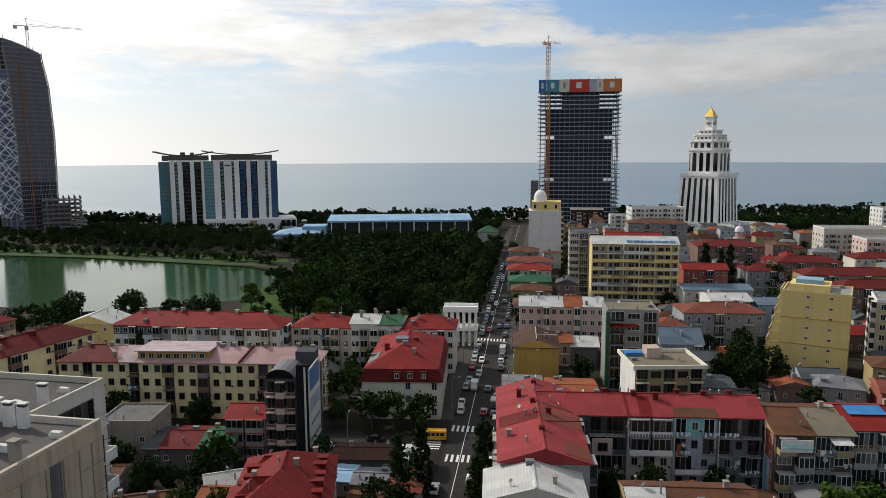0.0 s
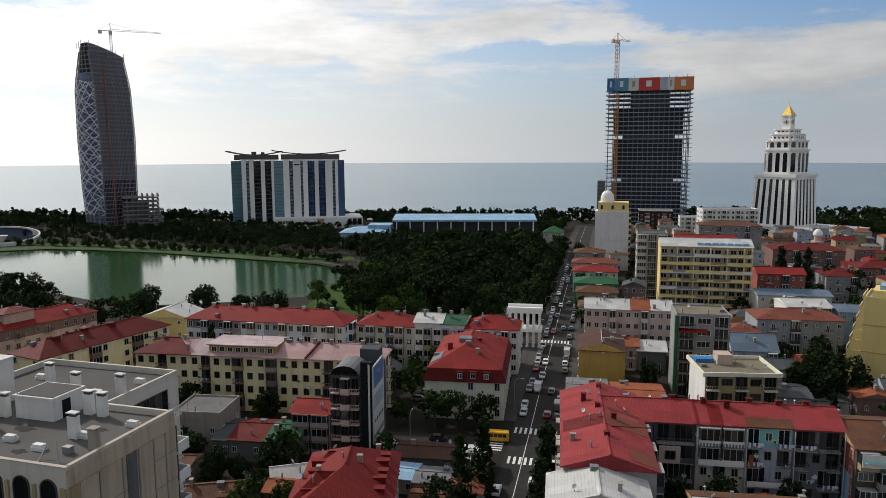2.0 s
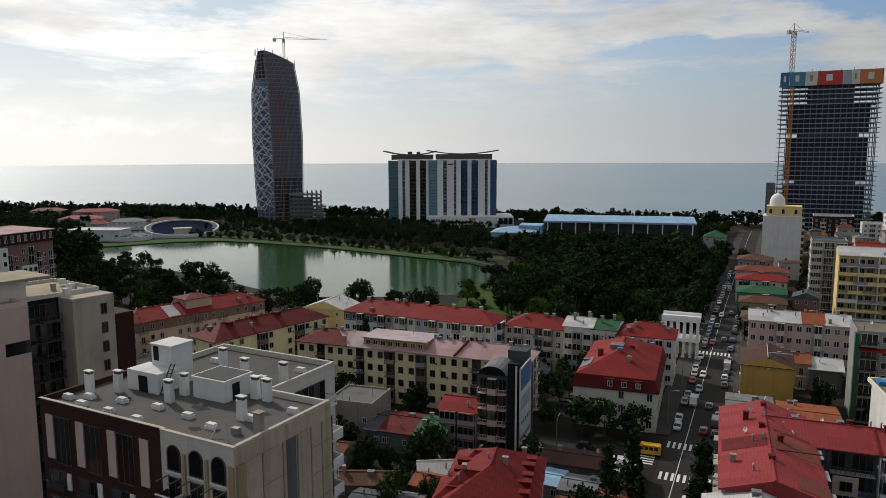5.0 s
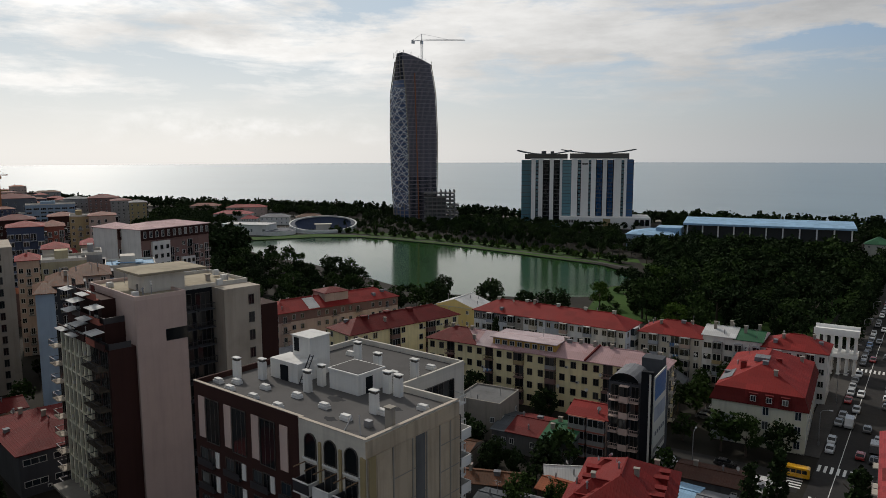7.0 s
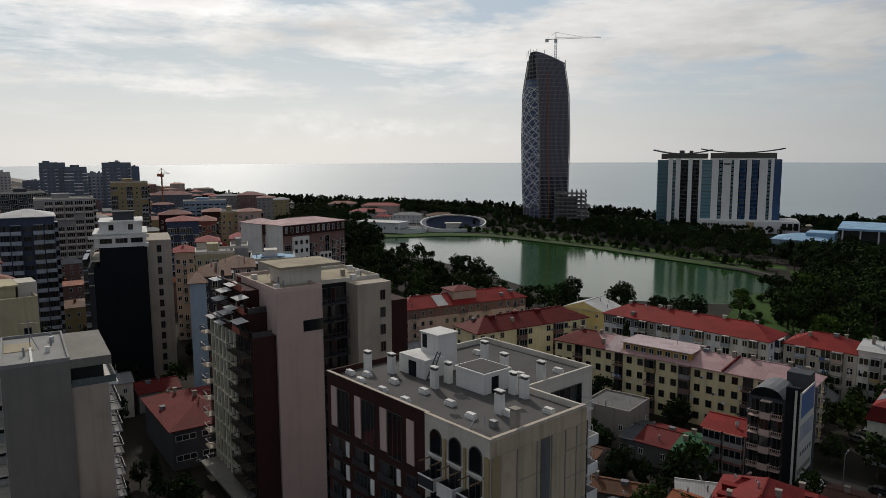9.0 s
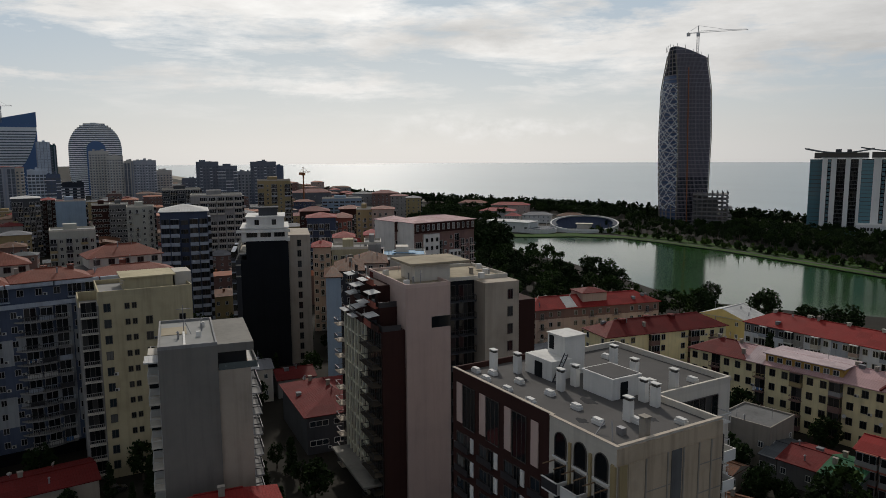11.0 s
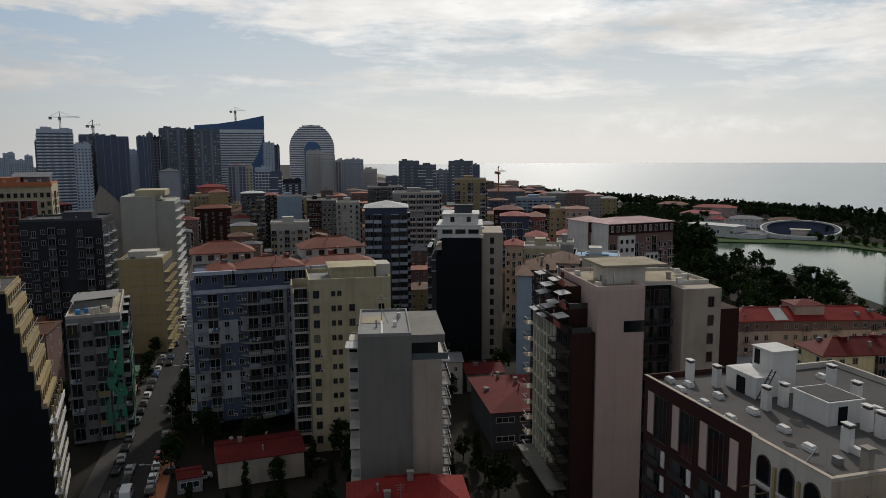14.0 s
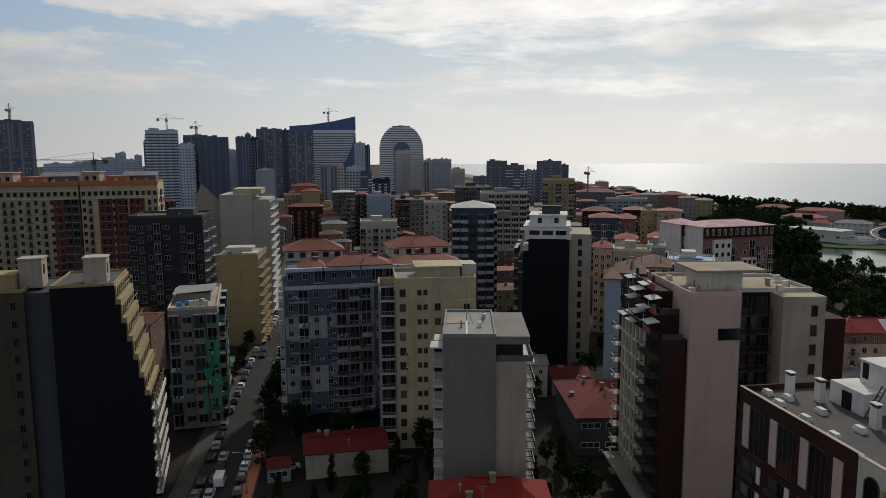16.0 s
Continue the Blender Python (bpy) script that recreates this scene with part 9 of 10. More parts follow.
def middle_city():
    block(-540, 158, 73, 24.5, 18, 44.4, "plaster_tan", "roof_darkred", "gwgwg", label="ochre tower with a red roof edge")
    block(-601, -42, 93, 14.5, 16, 32.0, "plaster_tan", "roof_darkred", "w.w.w", label="tan block with white windows")
    block(-592, -27, 92, 14.4, 16, 35.1, "plaster_tan", "roof_salmon", ".....", rise=2.5, label="ochre block with a blank gable")
    block(-641, -38, 93, 22.8, 16, 37.5, "plaster_red", "roof_red", "w.w.w", rise=2.5, label="block with a red hipped roof")
    block(-522, -2, 90, 15.8, 18, 37.6, "plaster_dark", "roof_white", "sbsbs", rise=1.5, label="dark block of stacked balconies under a white roof")
    block(-537, 15, 89, 8.0, 18, 35.2, "plaster_brown", "roof_red", "wbw", rise=1.5, label="brown block with a red roof")
    block(-522, 22, 87, 17.4, 16, 34.8, "plaster_paleblue", "roof_red", "......", label="block with a pale blue blank flank")
    block(-486, 40, 85, 11.4, 16, 33.8, "plaster_brown", pat="WWWW", label="unfinished dark concrete frame block")
    block(-480, 49, 83, 10.5, 16, 34.0, "concrete_dark", pat="WWW", label="unfinished dark concrete frame block")
    block(-424, 52, 82, 13.9, 14, 35.8, "plaster_palegreen", pat="..w.", label="narrow white block with slot windows")
    block(-347, 12, 87, 17.9, 14, 31.9, "plaster_palegreen", pat="gwgwgw", label="pale green block with a white penthouse")
    block(-486, 81, 80, 23.1, 18, 41.8, "plaster_dark", pat="WbWbW", label="dark grey stepped block")
    block(-395, 80, 77, 26.3, 18, 42.4, "plaster_grey", pat="ssssss", label="grey block with dark balcony bands", style=dict(rail="plaster_offwhite", slab="plaster_grey", glass="glass_dark"))
    block(-267, 44, 79, 15.9, 18, 44.3, "plaster_navy", "roof_white", "sgWgs", rise=2.2, label="dark blue tower with white balconies and a white roof", style=dict(slab="plaster_bluegrey", rail="plaster_bluegrey", glass="glass_dark", frame="frame_dark"))
    block(-760, 260, 70, 41.4, 22, 22.4, "plaster_slate", "roof_darkred", "wwwwww", rise=4, label="long block under a red hipped roof")
    block(-656, 254, 67, 37.7, 18, 21.4, "plaster_paleblue", pat="WWWWWWW", label="long pale teal hotel block")
    block(-700, 305, 66, 21.4, 18, 22.4, "plaster_grey", "roof_slate", "wwwww", rise=2, label="grey block with a slate roof")
    block(-673, 315, 64, 26.0, 18, 23.8, "plaster_rose", "roof_darkred", "wwwwww", rise=3, label="long block with a dark red roof")
    block(-629, 314, 63, 16.9, 18, 23.2, "plaster_grey", "roof_darkred", "wwww", rise=2, label="grey block with a dark red roof")
    block(-587, 309, 62, 13.7, 16, 23.6, "plaster_tan", "roof_grey", "www", rise=2, label="ochre house with a grey roof")
    block(-318, 116, 69, 13.2, 14, 35.0, "plaster_navy", "roof_red", "gbgbg", rise=2.0, label="dark blue block with balconies under red roofs", style=dict(slab="plaster_bluegrey", rail="plaster_blue"))
    block(-323, 131, 67, 8.8, 14, 33.8, "plaster_red", "roof_salmon", "wbwb", rise=2.2, label="dark red block with a salmon roof")
    block(-399, 141, 70, 17.0, 14, 31.4, "plaster_brown", "roof_darkred", "wbwbw", rise=2.5, label="brown block with a dark red hipped roof")
    block(-400, 166, 67, 13.6, 14, 31.6, "plaster_brown", "roof_salmon", "wbwbw", rise=2.0, label="brown block with a salmon roof")
    block(-373, 165, 65, 9.5, 14, 33.0, "plaster_tan", pat="w.w", label="ochre and brown block")
    block(-365, 171, 64, 12.3, 14, 33.5, "plaster_peach", "roof_salmon", "wbwb", rise=1.6, label="ochre-brown block with a salmon roof")
    block(-218, 88, 67, 11.8, 12, 33.5, "plaster_cream", "roof_felt_pale", "w.W.w", label="low pale block with a roof terrace")
    block(-219, 100, 65, 5.6, 12, 34.2, "plaster_grey", pat="WWW", label="low dark glazed block with a pergola roof")
    block(-205, 100, 63, 13.7, 14, 31.6, "plaster_offwhite", "roof_paleblue", ".......", label="low white hall with a pale blue roof deck")
    block(-180, 71, 68, 4.0, 14, 31.6, "plaster_paleblue", "roof_rust", "...", rise=2, label="block with a pale blue blank party wall")
    block(-183, 75, 67, 7.5, 16, 32.5, "plaster_dark", "roof_rust", "w.w", rise=2.6, label="dark house with a brown hipped roof")
    block(-195, 86, 65, 9.3, 16, 32.1, "plaster_peach", "roof_rust", "w.w", rise=2.6, label="house with a brown hipped roof")
    block(-246, 92, 69, 6.3, 12, 30.9, "plaster_peach", "roof_red", "w.w", rise=2.0, label="house with a red hipped roof")
    block(-271, 110, 67, 8.3, 12, 30.7, "plaster_offwhite", "roof_red", "w.w.w", rise=2.0, label="house with a red hipped roof")
    block(-276, 126, 65, 6.1, 12, 30.3, "plaster_peach", "roof_brightred", "w.w", rise=2.0, label="house with a bright red roof")
    # the rose block: two wings with white party walls, a dark red attic and white window bays
    for x, y, w, d in ((-243.2, 132.0, 30.0, 17.0), (-254.0, 129.0, 9.0, 14.0)):
        b = Building("apartment_block", "rose-brown apartment block with white party walls under a red roof", x, y, 97, w, d, "building", "city blocks")
        b.body(37.6, "plaster_rose")
        part("party_wall", Shape().box(-0.4, 0.0, 0, -0.003, d, 37.5), "plaster_white", b.e, "white blank party wall")
        part("attic", Shape().box(0.2, -0.6, 33.6, w - 0.2, -0.003, 37.4), "plaster_brown", b.e, "dark red attic storey")
        b.facade("front", "w" * int(w / 2.4), 1, 3.7, 33.7, off=0.6, style=dict(ww=1.1, wh=2.4))
        b.pitched(37.7, 1.7, "roof_pink", 0.8)
        if w < 20:
            b.facade("front", "bw", 9, 3.3, 0.6, style=dict(slab="plaster_rose", rail="rail_dark", glass="glass_dark"))
            continue
        for u0, u1, z in ((4.0, 11.5, 33.0), (16.5, 22.5, 26.0)):
            part("white_bay", Shape().box(u0, -1.0, 0, u1, -0.003, z), "plaster_white", b.e, "white projecting bay with small windows")
            b.facade("front", "www", int(z / 3.2), 3.2, 0.2, u0, u1, 1.0, dict(ww=1.1, wh=1.5, frame="frame_dark", glass="glass_dark", sill=False))
        b.facade("front", "b", 9, 3.3, 0.6, 0.3, 3.8, style=dict(slab="plaster_rose", rail="rail_dark", glass="glass_dark"))
        b.facade("front", "bw", 9, 3.3, 0.6, 11.8, 16.3, style=dict(slab="plaster_rose", rail="rail_dark", glass="glass_dark"))
        b.facade("front", "wb", 2, 3.2, 26.1, 16.6, 22.4, style=dict(slab="plaster_rose", rail="rail_dark", glass="glass_dark"))
        b.facade("front", "bwb", 9, 3.3, 0.6, 22.8, 29.8, style=dict(slab="plaster_pink", rail="rail_pale", glass="glass_dark"))
    part("pool_water", Shape().box(3.0, 3.0, 32.45, 10.5, 9.0, 32.6), "roof_paleblue", thing("roof_pool", -205, 100, 63, "pale blue covered roof pool deck", "pool"))


def street_end():
    """Houses that close the view along the west street."""
    for x, y, w, h, wall, roof, rise in ((-452, -10, 14, 15, "plaster_rose", "roof_rust", 2.4), (-478, -9, 16, 19, "plaster_tan", "roof_grey", 2.2), (-505, -10, 13, 22, "plaster_grey", "roof_darkred", 2.0), (-536, -9, 15, 24, "plaster_peach", "roof_rust", 2.4), (-470, -47, 14, 17, "plaster_grey", "roof_slate", 2.2), (-512, -46, 15, 21, "plaster_rose", "roof_darkred", 2.0), (-560, -36, 26, 25, "plaster_brown", "roof_salmon", 2.6)):
        block(x, y, 91, w, 14, h, wall, roof, "wdwdw", rise=rise, label=f"{wall.split('_')[1]} house with a {roof.split('_')[1]} hipped roof at the street's end", group="street-end houses")


def far_towers():
    tower(-825, -362, 112, 43.7, 26, 101.0, "dots", "tower_dark", "dark unfinished concrete tower with rows of openings")
    tower(-856, -211, 103, 34.5, 30, 92.4, "bands", "tower_pale", "blue-grey tower with pale balcony bands")
    tower(-880, -219, 104, 12.5, 24, 81.3, "strips", "tower_dark", "dark back part of a banded tower")
    tower(-856, -176, 101, 16.8, 18, 76.7, "grid", "tower_pale", "pale tower with small windows")
    tower(-890, -177, 101, 25.1, 26, 87.5, "dots", "tower_dark", "dark grey concrete tower with pale strips")
    tower(-878, -158, 99, 33.4, 26, 85.0, "fins", "tower_navy", "dark blue glass tower with pale fins")
    tower(-889, -117, 97, 13.8, 24, 85.2, "fins", "tower_navy", "slim dark glass tower with pale fins")
    tower(-896, -107, 97, 6.6, 20, 89.3, "strips", "tower_dark", "slim dark lift core")
    tower(-901, -102, 97, 9.6, 24, 84.9, "strips", "tower_black", "slim black glazed tower")
    tower(-1002, -142, 98, 9.4, 20, 70.6, "grid", "tower_blue", "pale blue distant tower")
    tower(-927, -97, 95, 31.4, 26, 96.2, "dots", "tower_dark", "dark concrete tower dotted with pale openings")
    tower(-938, -66, 94, 7.8, 26, 95.3, "strips", "tower_navy", "narrow dark blue glazed link tower")
    tower(-925, -58, 93, 30.3, 26, 94.9, "dots", "tower_dark", "dark concrete tower dotted with pale openings")
    tower(-778, -83, 96, 19.3, 22, 48.3, "blank", "tower_grey", "plain grey block with a low gable roof", "roof_slate", 3.0)
    tower(-822, -17, 91, 18.2, 18, 53.3, "strips", "tower_grey", "grey ribbed tower with a red crown", "roof_darkred", 1.0)
    tower(-824, 1, 89, 7.6, 18, 52.7, "grid", "plaster_offwhite", "cream tower side with windows and a red crown", "roof_darkred", 1.0)
    tower(-1007, 25, 88, 14.5, 22, 79.8, "fins", "tower_pale", "pale glass tower with a slanting top")
    tower(-1017, 36, 88, 10.7, 22, 76.6, "strips", "tower_teal", "dark green glazed tower")
    tower(-817, 11, 89, 17.5, 20, 49.5, "boxes", "tower_pale", "pale blue tower group with white frames")
    tower(-814, 27, 88, 12.7, 20, 45.0, "boxes", "tower_navy", "blue and white framed tower")
    tower(-901, 44, 86, 22.5, 20, 33.3, "bands", "tower_black", "dark block under construction")
    tower(-999, 81, 85, 22.7, 20, 68.9, "grid", "tower_tan", "tan-grey apartment tower with fine windows")
    tower(-983, 99, 84, 19.1, 20, 62.8, "grid", "tower_tan", "tan-grey apartment tower with fine windows")
    tower(-976, 118, 83, 18.0, 20, 56.2, "strips", "tower_tan", "grey-tan tower with ribs")
    tower(-969, 128, 82, 26.2, 22, 56.8, "grid", "tower_grey", "grey tower with a domed roof house")
    tower(-990, 158, 81, 18.4, 20, 43.5, "grid", "tower_tan", "tan apartment tower with fine windows")
    tower(-887, 169, 79, 17.5, 20, 35.6, "grid", "tower_dark", "low dark block with small windows")
    tower(-786, 165, 77, 22.7, 22, 56.0, "grid", "tower_dark", "dark block with roof plant")
    tower(-776, 185, 76, 19.6, 22, 51.5, "boxes", "tower_dark", "dark block with white patches")
    tower(-786, 208, 75, 15.0, 20, 45.0, "grid", "tower_grey", "grey block with fine windows")
    tower(-778, 220, 73, 27.2, 22, 55.5, "grid", "tower_dark", "dark block with roof plant")
    tower(-765, 244, 72, 7.6, 22, 51.3, "fins", "tower_navy", "blue glazed block end")
    tower(-1359, -510, 110, 45.4, 20, 50.9, "grid", "tower_blue", "hazy far apartment block")
    tower(-1374, -467, 108, 17.4, 20, 53.5, "grid", "tower_blue", "hazy far apartment block")
    tower(-1379, -452, 108, 31.5, 20, 55.9, "grid", "tower_blue", "hazy far apartment block")
    tower(-1389, -422, 106, 24.0, 20, 60.9, "grid", "tower_blue", "hazy far apartment block")
    tower(-1396, -400, 106, 17.8, 20, 69.5, "grid", "tower_blue", "hazy far apartment block")
    tower(-1398, -391, 105, 24.6, 20, 57.2, "grid", "tower_blue", "hazy far apartment block")
    tower(-1404, -369, 104, 12.4, 20, 65.0, "grid", "tower_blue", "hazy far apartment block")
    tower(-1437, -207, 98, 14.3, 20, 74.3, "grid", "tower_blue", "hazy far apartment block")
    b = Building("tower", "pale banded tower with a slanting blue crown and curved glass corner", -1085, -66, 91, 95, 26, "tower", "far towers")
    b.body(101, "tower_white")
    bands = Shape()
    for k in range(1, 28):
        bands.box(0.05, -0.25, k * 3.5, 94.9, -0.003, k * 3.5 + 1.5)
    tagged(part("band_grid", bands, "tower_glass", b.e), kind="stuff")
    part("crown", Shape().prism([(-0.5, -0.8), (95.4, -0.8), (95.4, 26), (-0.5, 26)], 101.0, 106.5), "tower_crown", b.e, "blue crown band")
    part("sloping_crown", Shape().prism([(-0.5, -0.8), (95.4, -0.8), (95.4, 14), (60, 6.5), (30, 2.0), (-0.5, 0.0)], 0, 20), "tower_crown", b.e, "slanting blue roof fin", m=pose(0, -1.2, 106.6, 90) @ pose(0, 0, -20.0))
    curve = [(95.2, 96), (92, 84), (87, 70), (80, 56), (72, 46), (62, 38), (62, 0), (95.2, 0)]
    part("corner_glass", Shape().prism(curve[::-1], 0.3, 1.2), "tower_crown", b.e, "curved blue glass corner", m=pose(0, 0, 0, 90))
    a = thing("arch_tower", -1293.0, 115.0, 85, "tall rounded arch-shaped tower with white bands and a blue centre", "tower")
    half = lambda z: 39 * (0.93 + 0.07 * min(1.0, z / 45)) if z < 72 else 39 * math.sqrt(max(0.05, 1 - ((z - 72) / 43.5) ** 2))
    slabs, gaps = Shape(), Shape()
    for k in range(37):
        z = k * 3.1
        q = half(z)
        slabs.box(-q, -12, z, q, 12, z + 1.55)
        gaps.box(-q + 0.5, -11.6, z + 1.55, q - 0.5, 11.6, z + 3.1)
    tagged(part("slab_grid", slabs, "tower_white", a), kind="stuff")
    tagged(part("glazing_grid", gaps, "tower_glass", a), kind="stuff")
    part("centre_glass", Shape().prism([(14 * math.cos(k * math.pi / 14), 14 * math.sin(k * math.pi / 14)) for k in range(15)] + [(-14, -72), (14, -72)], 0, 1.0), "tower_crown", a, "blue glazed centre arch", m=pose(1.0, -12.2, 73, 90))
    part("roof_cap", Shape().tube(0, 0, 114.6, 116.2, 7, 5, 16), "tower_white", a)
    tower_crane(-1085, -10.0, 106, 124, 16, 8, 60, "steel", 0.8)
    tower_crane(-868, -190, 91, 103, 20, 10, 100, "steel", 0.8)
    tower_crane(-573, -178, 0, 58, 58, 9, -73, "frame_dark", 1.0)
    tower_crane(-880, -160, 86, 95, 10, 8, 60, "steel", 0.8)
    tower_crane(-735, 264, 0, 42, 12, 5, 120, "hoist_rust", 0.35)
    tower_crane(-842, -345, 80, 112, 8, 5, 60, "steel", 0.8)


def roof_field(name, rows, seed, hs, group):
    """Many low and mid-rise houses: rows of (x, y) centres."""
    rng = random.Random(seed)
    walls = ("plaster_tan", "plaster_rose", "plaster_grey", "plaster_rose", "plaster_tan", "plaster_brown", "plaster_grey", "plaster_navy", "plaster_peach", "plaster_brickred")
    roofs = ("roof_red", "roof_darkred", "roof_salmon", "roof_rust", "roof_red", "roof_grey", "roof_darkred")
    for x, y in rows:
        w, d, h = rng.uniform(12, 22), rng.uniform(10, 15), rng.uniform(*hs)
        rot = math.degrees(math.atan2(y, x)) - 90 + rng.uniform(-18, 18)
        wall, roof, rise = rng.choice(walls), rng.choice(roofs), rng.choice((0.0, 2.0, 2.6, 2.2))
        if clear_of(x, y, 9):
            block(x, y, rot, w, d, h, wall, roof if rise else "roof_felt", rng.choice(("wdw" * max(1, int(w / 8)), "dwdwd", "wgwdw", "WdwW")), 3.2, "w.w", rise,
                  f"{wall.split('_')[1]} house with a {roof.split('_')[1]} roof", name, group)


middle_city()
street_end()
far_towers()
roof_field("town_house", scatter([(-300, 180), (-420, 200), (-700, 330), (-1100, 430), (-1000, 320), (-700, 210), (-330, 120), (-290, 120)], 34, 3), 5, (10, 20), "western town houses")
roof_field("apartment_block", scatter([(-440, 40), (-760, 150), (-960, 120), (-960, -60), (-700, -120), (-520, -120), (-400, -30)], 50, 8), 9, (12, 27), "western blocks")
roof_field("town_house", scatter([(-230, -2), (-330, 8), (-330, 60), (-236, 50)], 30, 8), 4, (9, 20), "western town houses")
roof_field("apartment_block", scatter([(-520, -140), (-620, -100), (-900, -230), (-820, -420), (-480, -200)], 62, 12), 13, (16, 34), "western blocks")


# ---- trees ----
def in_poly(poly, step, seed, jitter=0.35):
    return scatter(poly, step, seed, jitter)


rng = random.Random(21)
for x, y in in_poly([(-132, 258), (-52, 250), (-60, 430), (-78, 470), (-160, 455), (-200, 440), (-168, 396), (-132, 345), (-144, 318), (-138, 290)], 8.2, 5):
    kind = rng.choice(("broad", "broad", "broad", "pine", "tall"))
    leafs = {"broad": ("leaf", "leaf_dark", "leaf_bright") if x < -104 and y < 345 else ("leaf", "leaf_dark", "leaf_dark", "leaf_dark"), "pine": ("leaf_dark",), "tall": ("leaf_dark",)}[kind]
    if y < 330 and x < -110 and rng.random() < 0.35:
        tree("bush", rng.choice(("leaf", "leaf_bright")), x, y, rng.uniform(2.5, 4), rng, "park bushes", far=y > 310)
    else:
        tree(kind, rng.choice(leafs), x, y, rng.uniform(9, 16), rng, "park trees", far=y > 312)
# belt between the lake and the hotel
for x, y in in_poly([(-420, 470), (-300, 440), (-205, 420), (-190, 445), (-250, 520), (-330, 530), (-400, 540)], 10.0, 6):
    tree(rng.choice(("broad", "broad", "pine")), rng.choice(("leaf_dark", "leaf_dark", "leaf")), x, y, rng.uniform(5, 9), rng, "shore trees", far=True)
for k in range(92):
    u = k / 91
    x, y = -440 + 265 * u, 404 + 10 * math.sin(u * 3) - 18 * u * u
    tree("broad" if k % 3 else "bush", rng.choice(("leaf_bright", "leaf")), x + rng.uniform(-2, 2), y + rng.uniform(-3, 6), rng.uniform(3.0, 6.0), rng, "lakeside trees", far=True)
# near shore and the yards before it
for x, y in in_poly([(-420, 290), (-330, 262), (-200, 240), (-160, 250), (-150, 262), (-200, 250), (-240, 250), (-300, 266), (-380, 276), (-430, 300)], 13.0, 7):
    tree(rng.choice(("broad", "broad", "pine")), rng.choice(("leaf", "leaf_dark")), x, y, rng.uniform(6, 12), rng, "lakeside trees", far=x < -260)
for x, y in in_poly([(-430, 285), (-300, 205), (-235, 180), (-215, 200), (-230, 235), (-330, 255)], 13.0, 9):
    tree(rng.choice(("broad", "broad", "pine")), rng.choice(("leaf", "leaf_dark")), x, y, rng.uniform(7, 13), rng, "lakeside trees", far=x < -300)
for x, y, kind, leaf_name, size in ((-152, 218, "broad", "leaf_dark", 17), (-139, 222, "broad", "leaf_dark", 14), (-170, 212, "broad", "leaf_dark", 15), (-131, 228, "pine", "leaf_dark", 15), (-110, 232, "broad", "leaf", 10), (-88, 238, "broad", "leaf_bright", 14), (-80, 236, "broad", "leaf", 13),
                                    (-124, 181, "tall", "leaf_dark", 14), (-100, 182, "broad", "leaf_dark", 7), (-84, 187, "broad", "leaf", 7), (-106, 145, "broad", "leaf_dark", 9), (-86, 147, "broad", "leaf_dark", 8), (-78, 188, "tall", "leaf_dark", 10),
                                    (-42, 155.5, "broad", "leaf", 9), (-35.5, 157, "broad", "leaf_dark", 8.5), (-28.5, 124, "tall", "leaf_dark", 16), (-31, 118, "tall", "leaf_dark", 15), (-33.5, 112, "broad", "leaf_dark", 9), (-16.6, 121, "tall", "leaf_dark", 17), (-16.0, 112, "tall", "leaf_dark", 15), (-16.8, 131, "tall", "leaf_dark", 13),
                                    (-60, 107, "broad", "leaf", 7), (-66, 104, "broad", "leaf", 8), (-80, 116, "broad", "leaf_dark", 7), (-92, 104, "broad", "leaf", 7), (6, 124, "broad", "leaf_dark", 8), (14, 126, "broad", "leaf_dark", 9), (42, 122, "broad", "leaf_bright", 10), (48, 124, "broad", "leaf_bright", 9),
                                    (46, 204, "broad", "leaf_dark", 12), (49, 196, "broad", "leaf_dark", 13), (43, 190, "broad", "leaf_dark", 11), (50, 208, "tall", "leaf_dark", 13), (38, 205, "broad", "leaf", 8), (62, 166, "broad", "leaf", 7),
                                    (58, 352, "tall", "leaf_dark", 22), (64, 346, "tall", "leaf_dark", 20), (70, 356, "tall", "leaf_dark", 21), (78, 350, "broad", "leaf_dark", 14), (86, 342, "broad", "leaf_dark", 14),
                                    (-190, 150, "tall", "leaf_dark", 16), (-160, 150, "tall", "leaf_dark", 12), (-150, 152, "broad", "leaf_dark", 10), (-205, 180, "broad", "leaf_dark", 14), (-215, 170, "broad", "leaf_dark", 12)):
    tree(kind, leaf_name, x, y, size, rng, "yard trees")
for k in range(18):
    tree("broad", rng.choice(("leaf", "leaf_dark")), -22.0 - k * 1.15 + rng.uniform(-1, 1), 262 + k * 11.5, rng.uniform(6, 10), rng, "street trees")
    tree("broad", "leaf_dark", -40.0 - k * 0.72, 256 + k * 12, rng.uniform(8, 12), rng, "street trees")
    if k > 2:
        tree("broad", rng.choice(("leaf", "leaf_dark")), -43.5 - k * 0.78 + rng.uniform(-1, 1), 262 + k * 12, rng.uniform(9, 13), rng, "street trees", far=True)
for k in range(14):
    tree("broad", "leaf_dark", -150 - k * 9.5, -14.8 + rng.uniform(-0.6, 0.8), rng.uniform(5, 9), rng, "street trees")
    if k > 3:
        tree("broad", "leaf_dark", -150 - k * 9.5, -28.6 + rng.uniform(-0.6, 0.6), rng.uniform(4, 6), rng, "street trees")

for x, y in in_poly([(-172, -14), (-120, -16), (-118, 14), (-112, 50), (-150, 50), (-150, 14)], 7.5, 61):
    if clear_of(x, y, 1.5):
        tree(rng.choice(("broad", "tall")), "leaf_dark", x, y, rng.uniform(5, 9), rng, "yard trees")

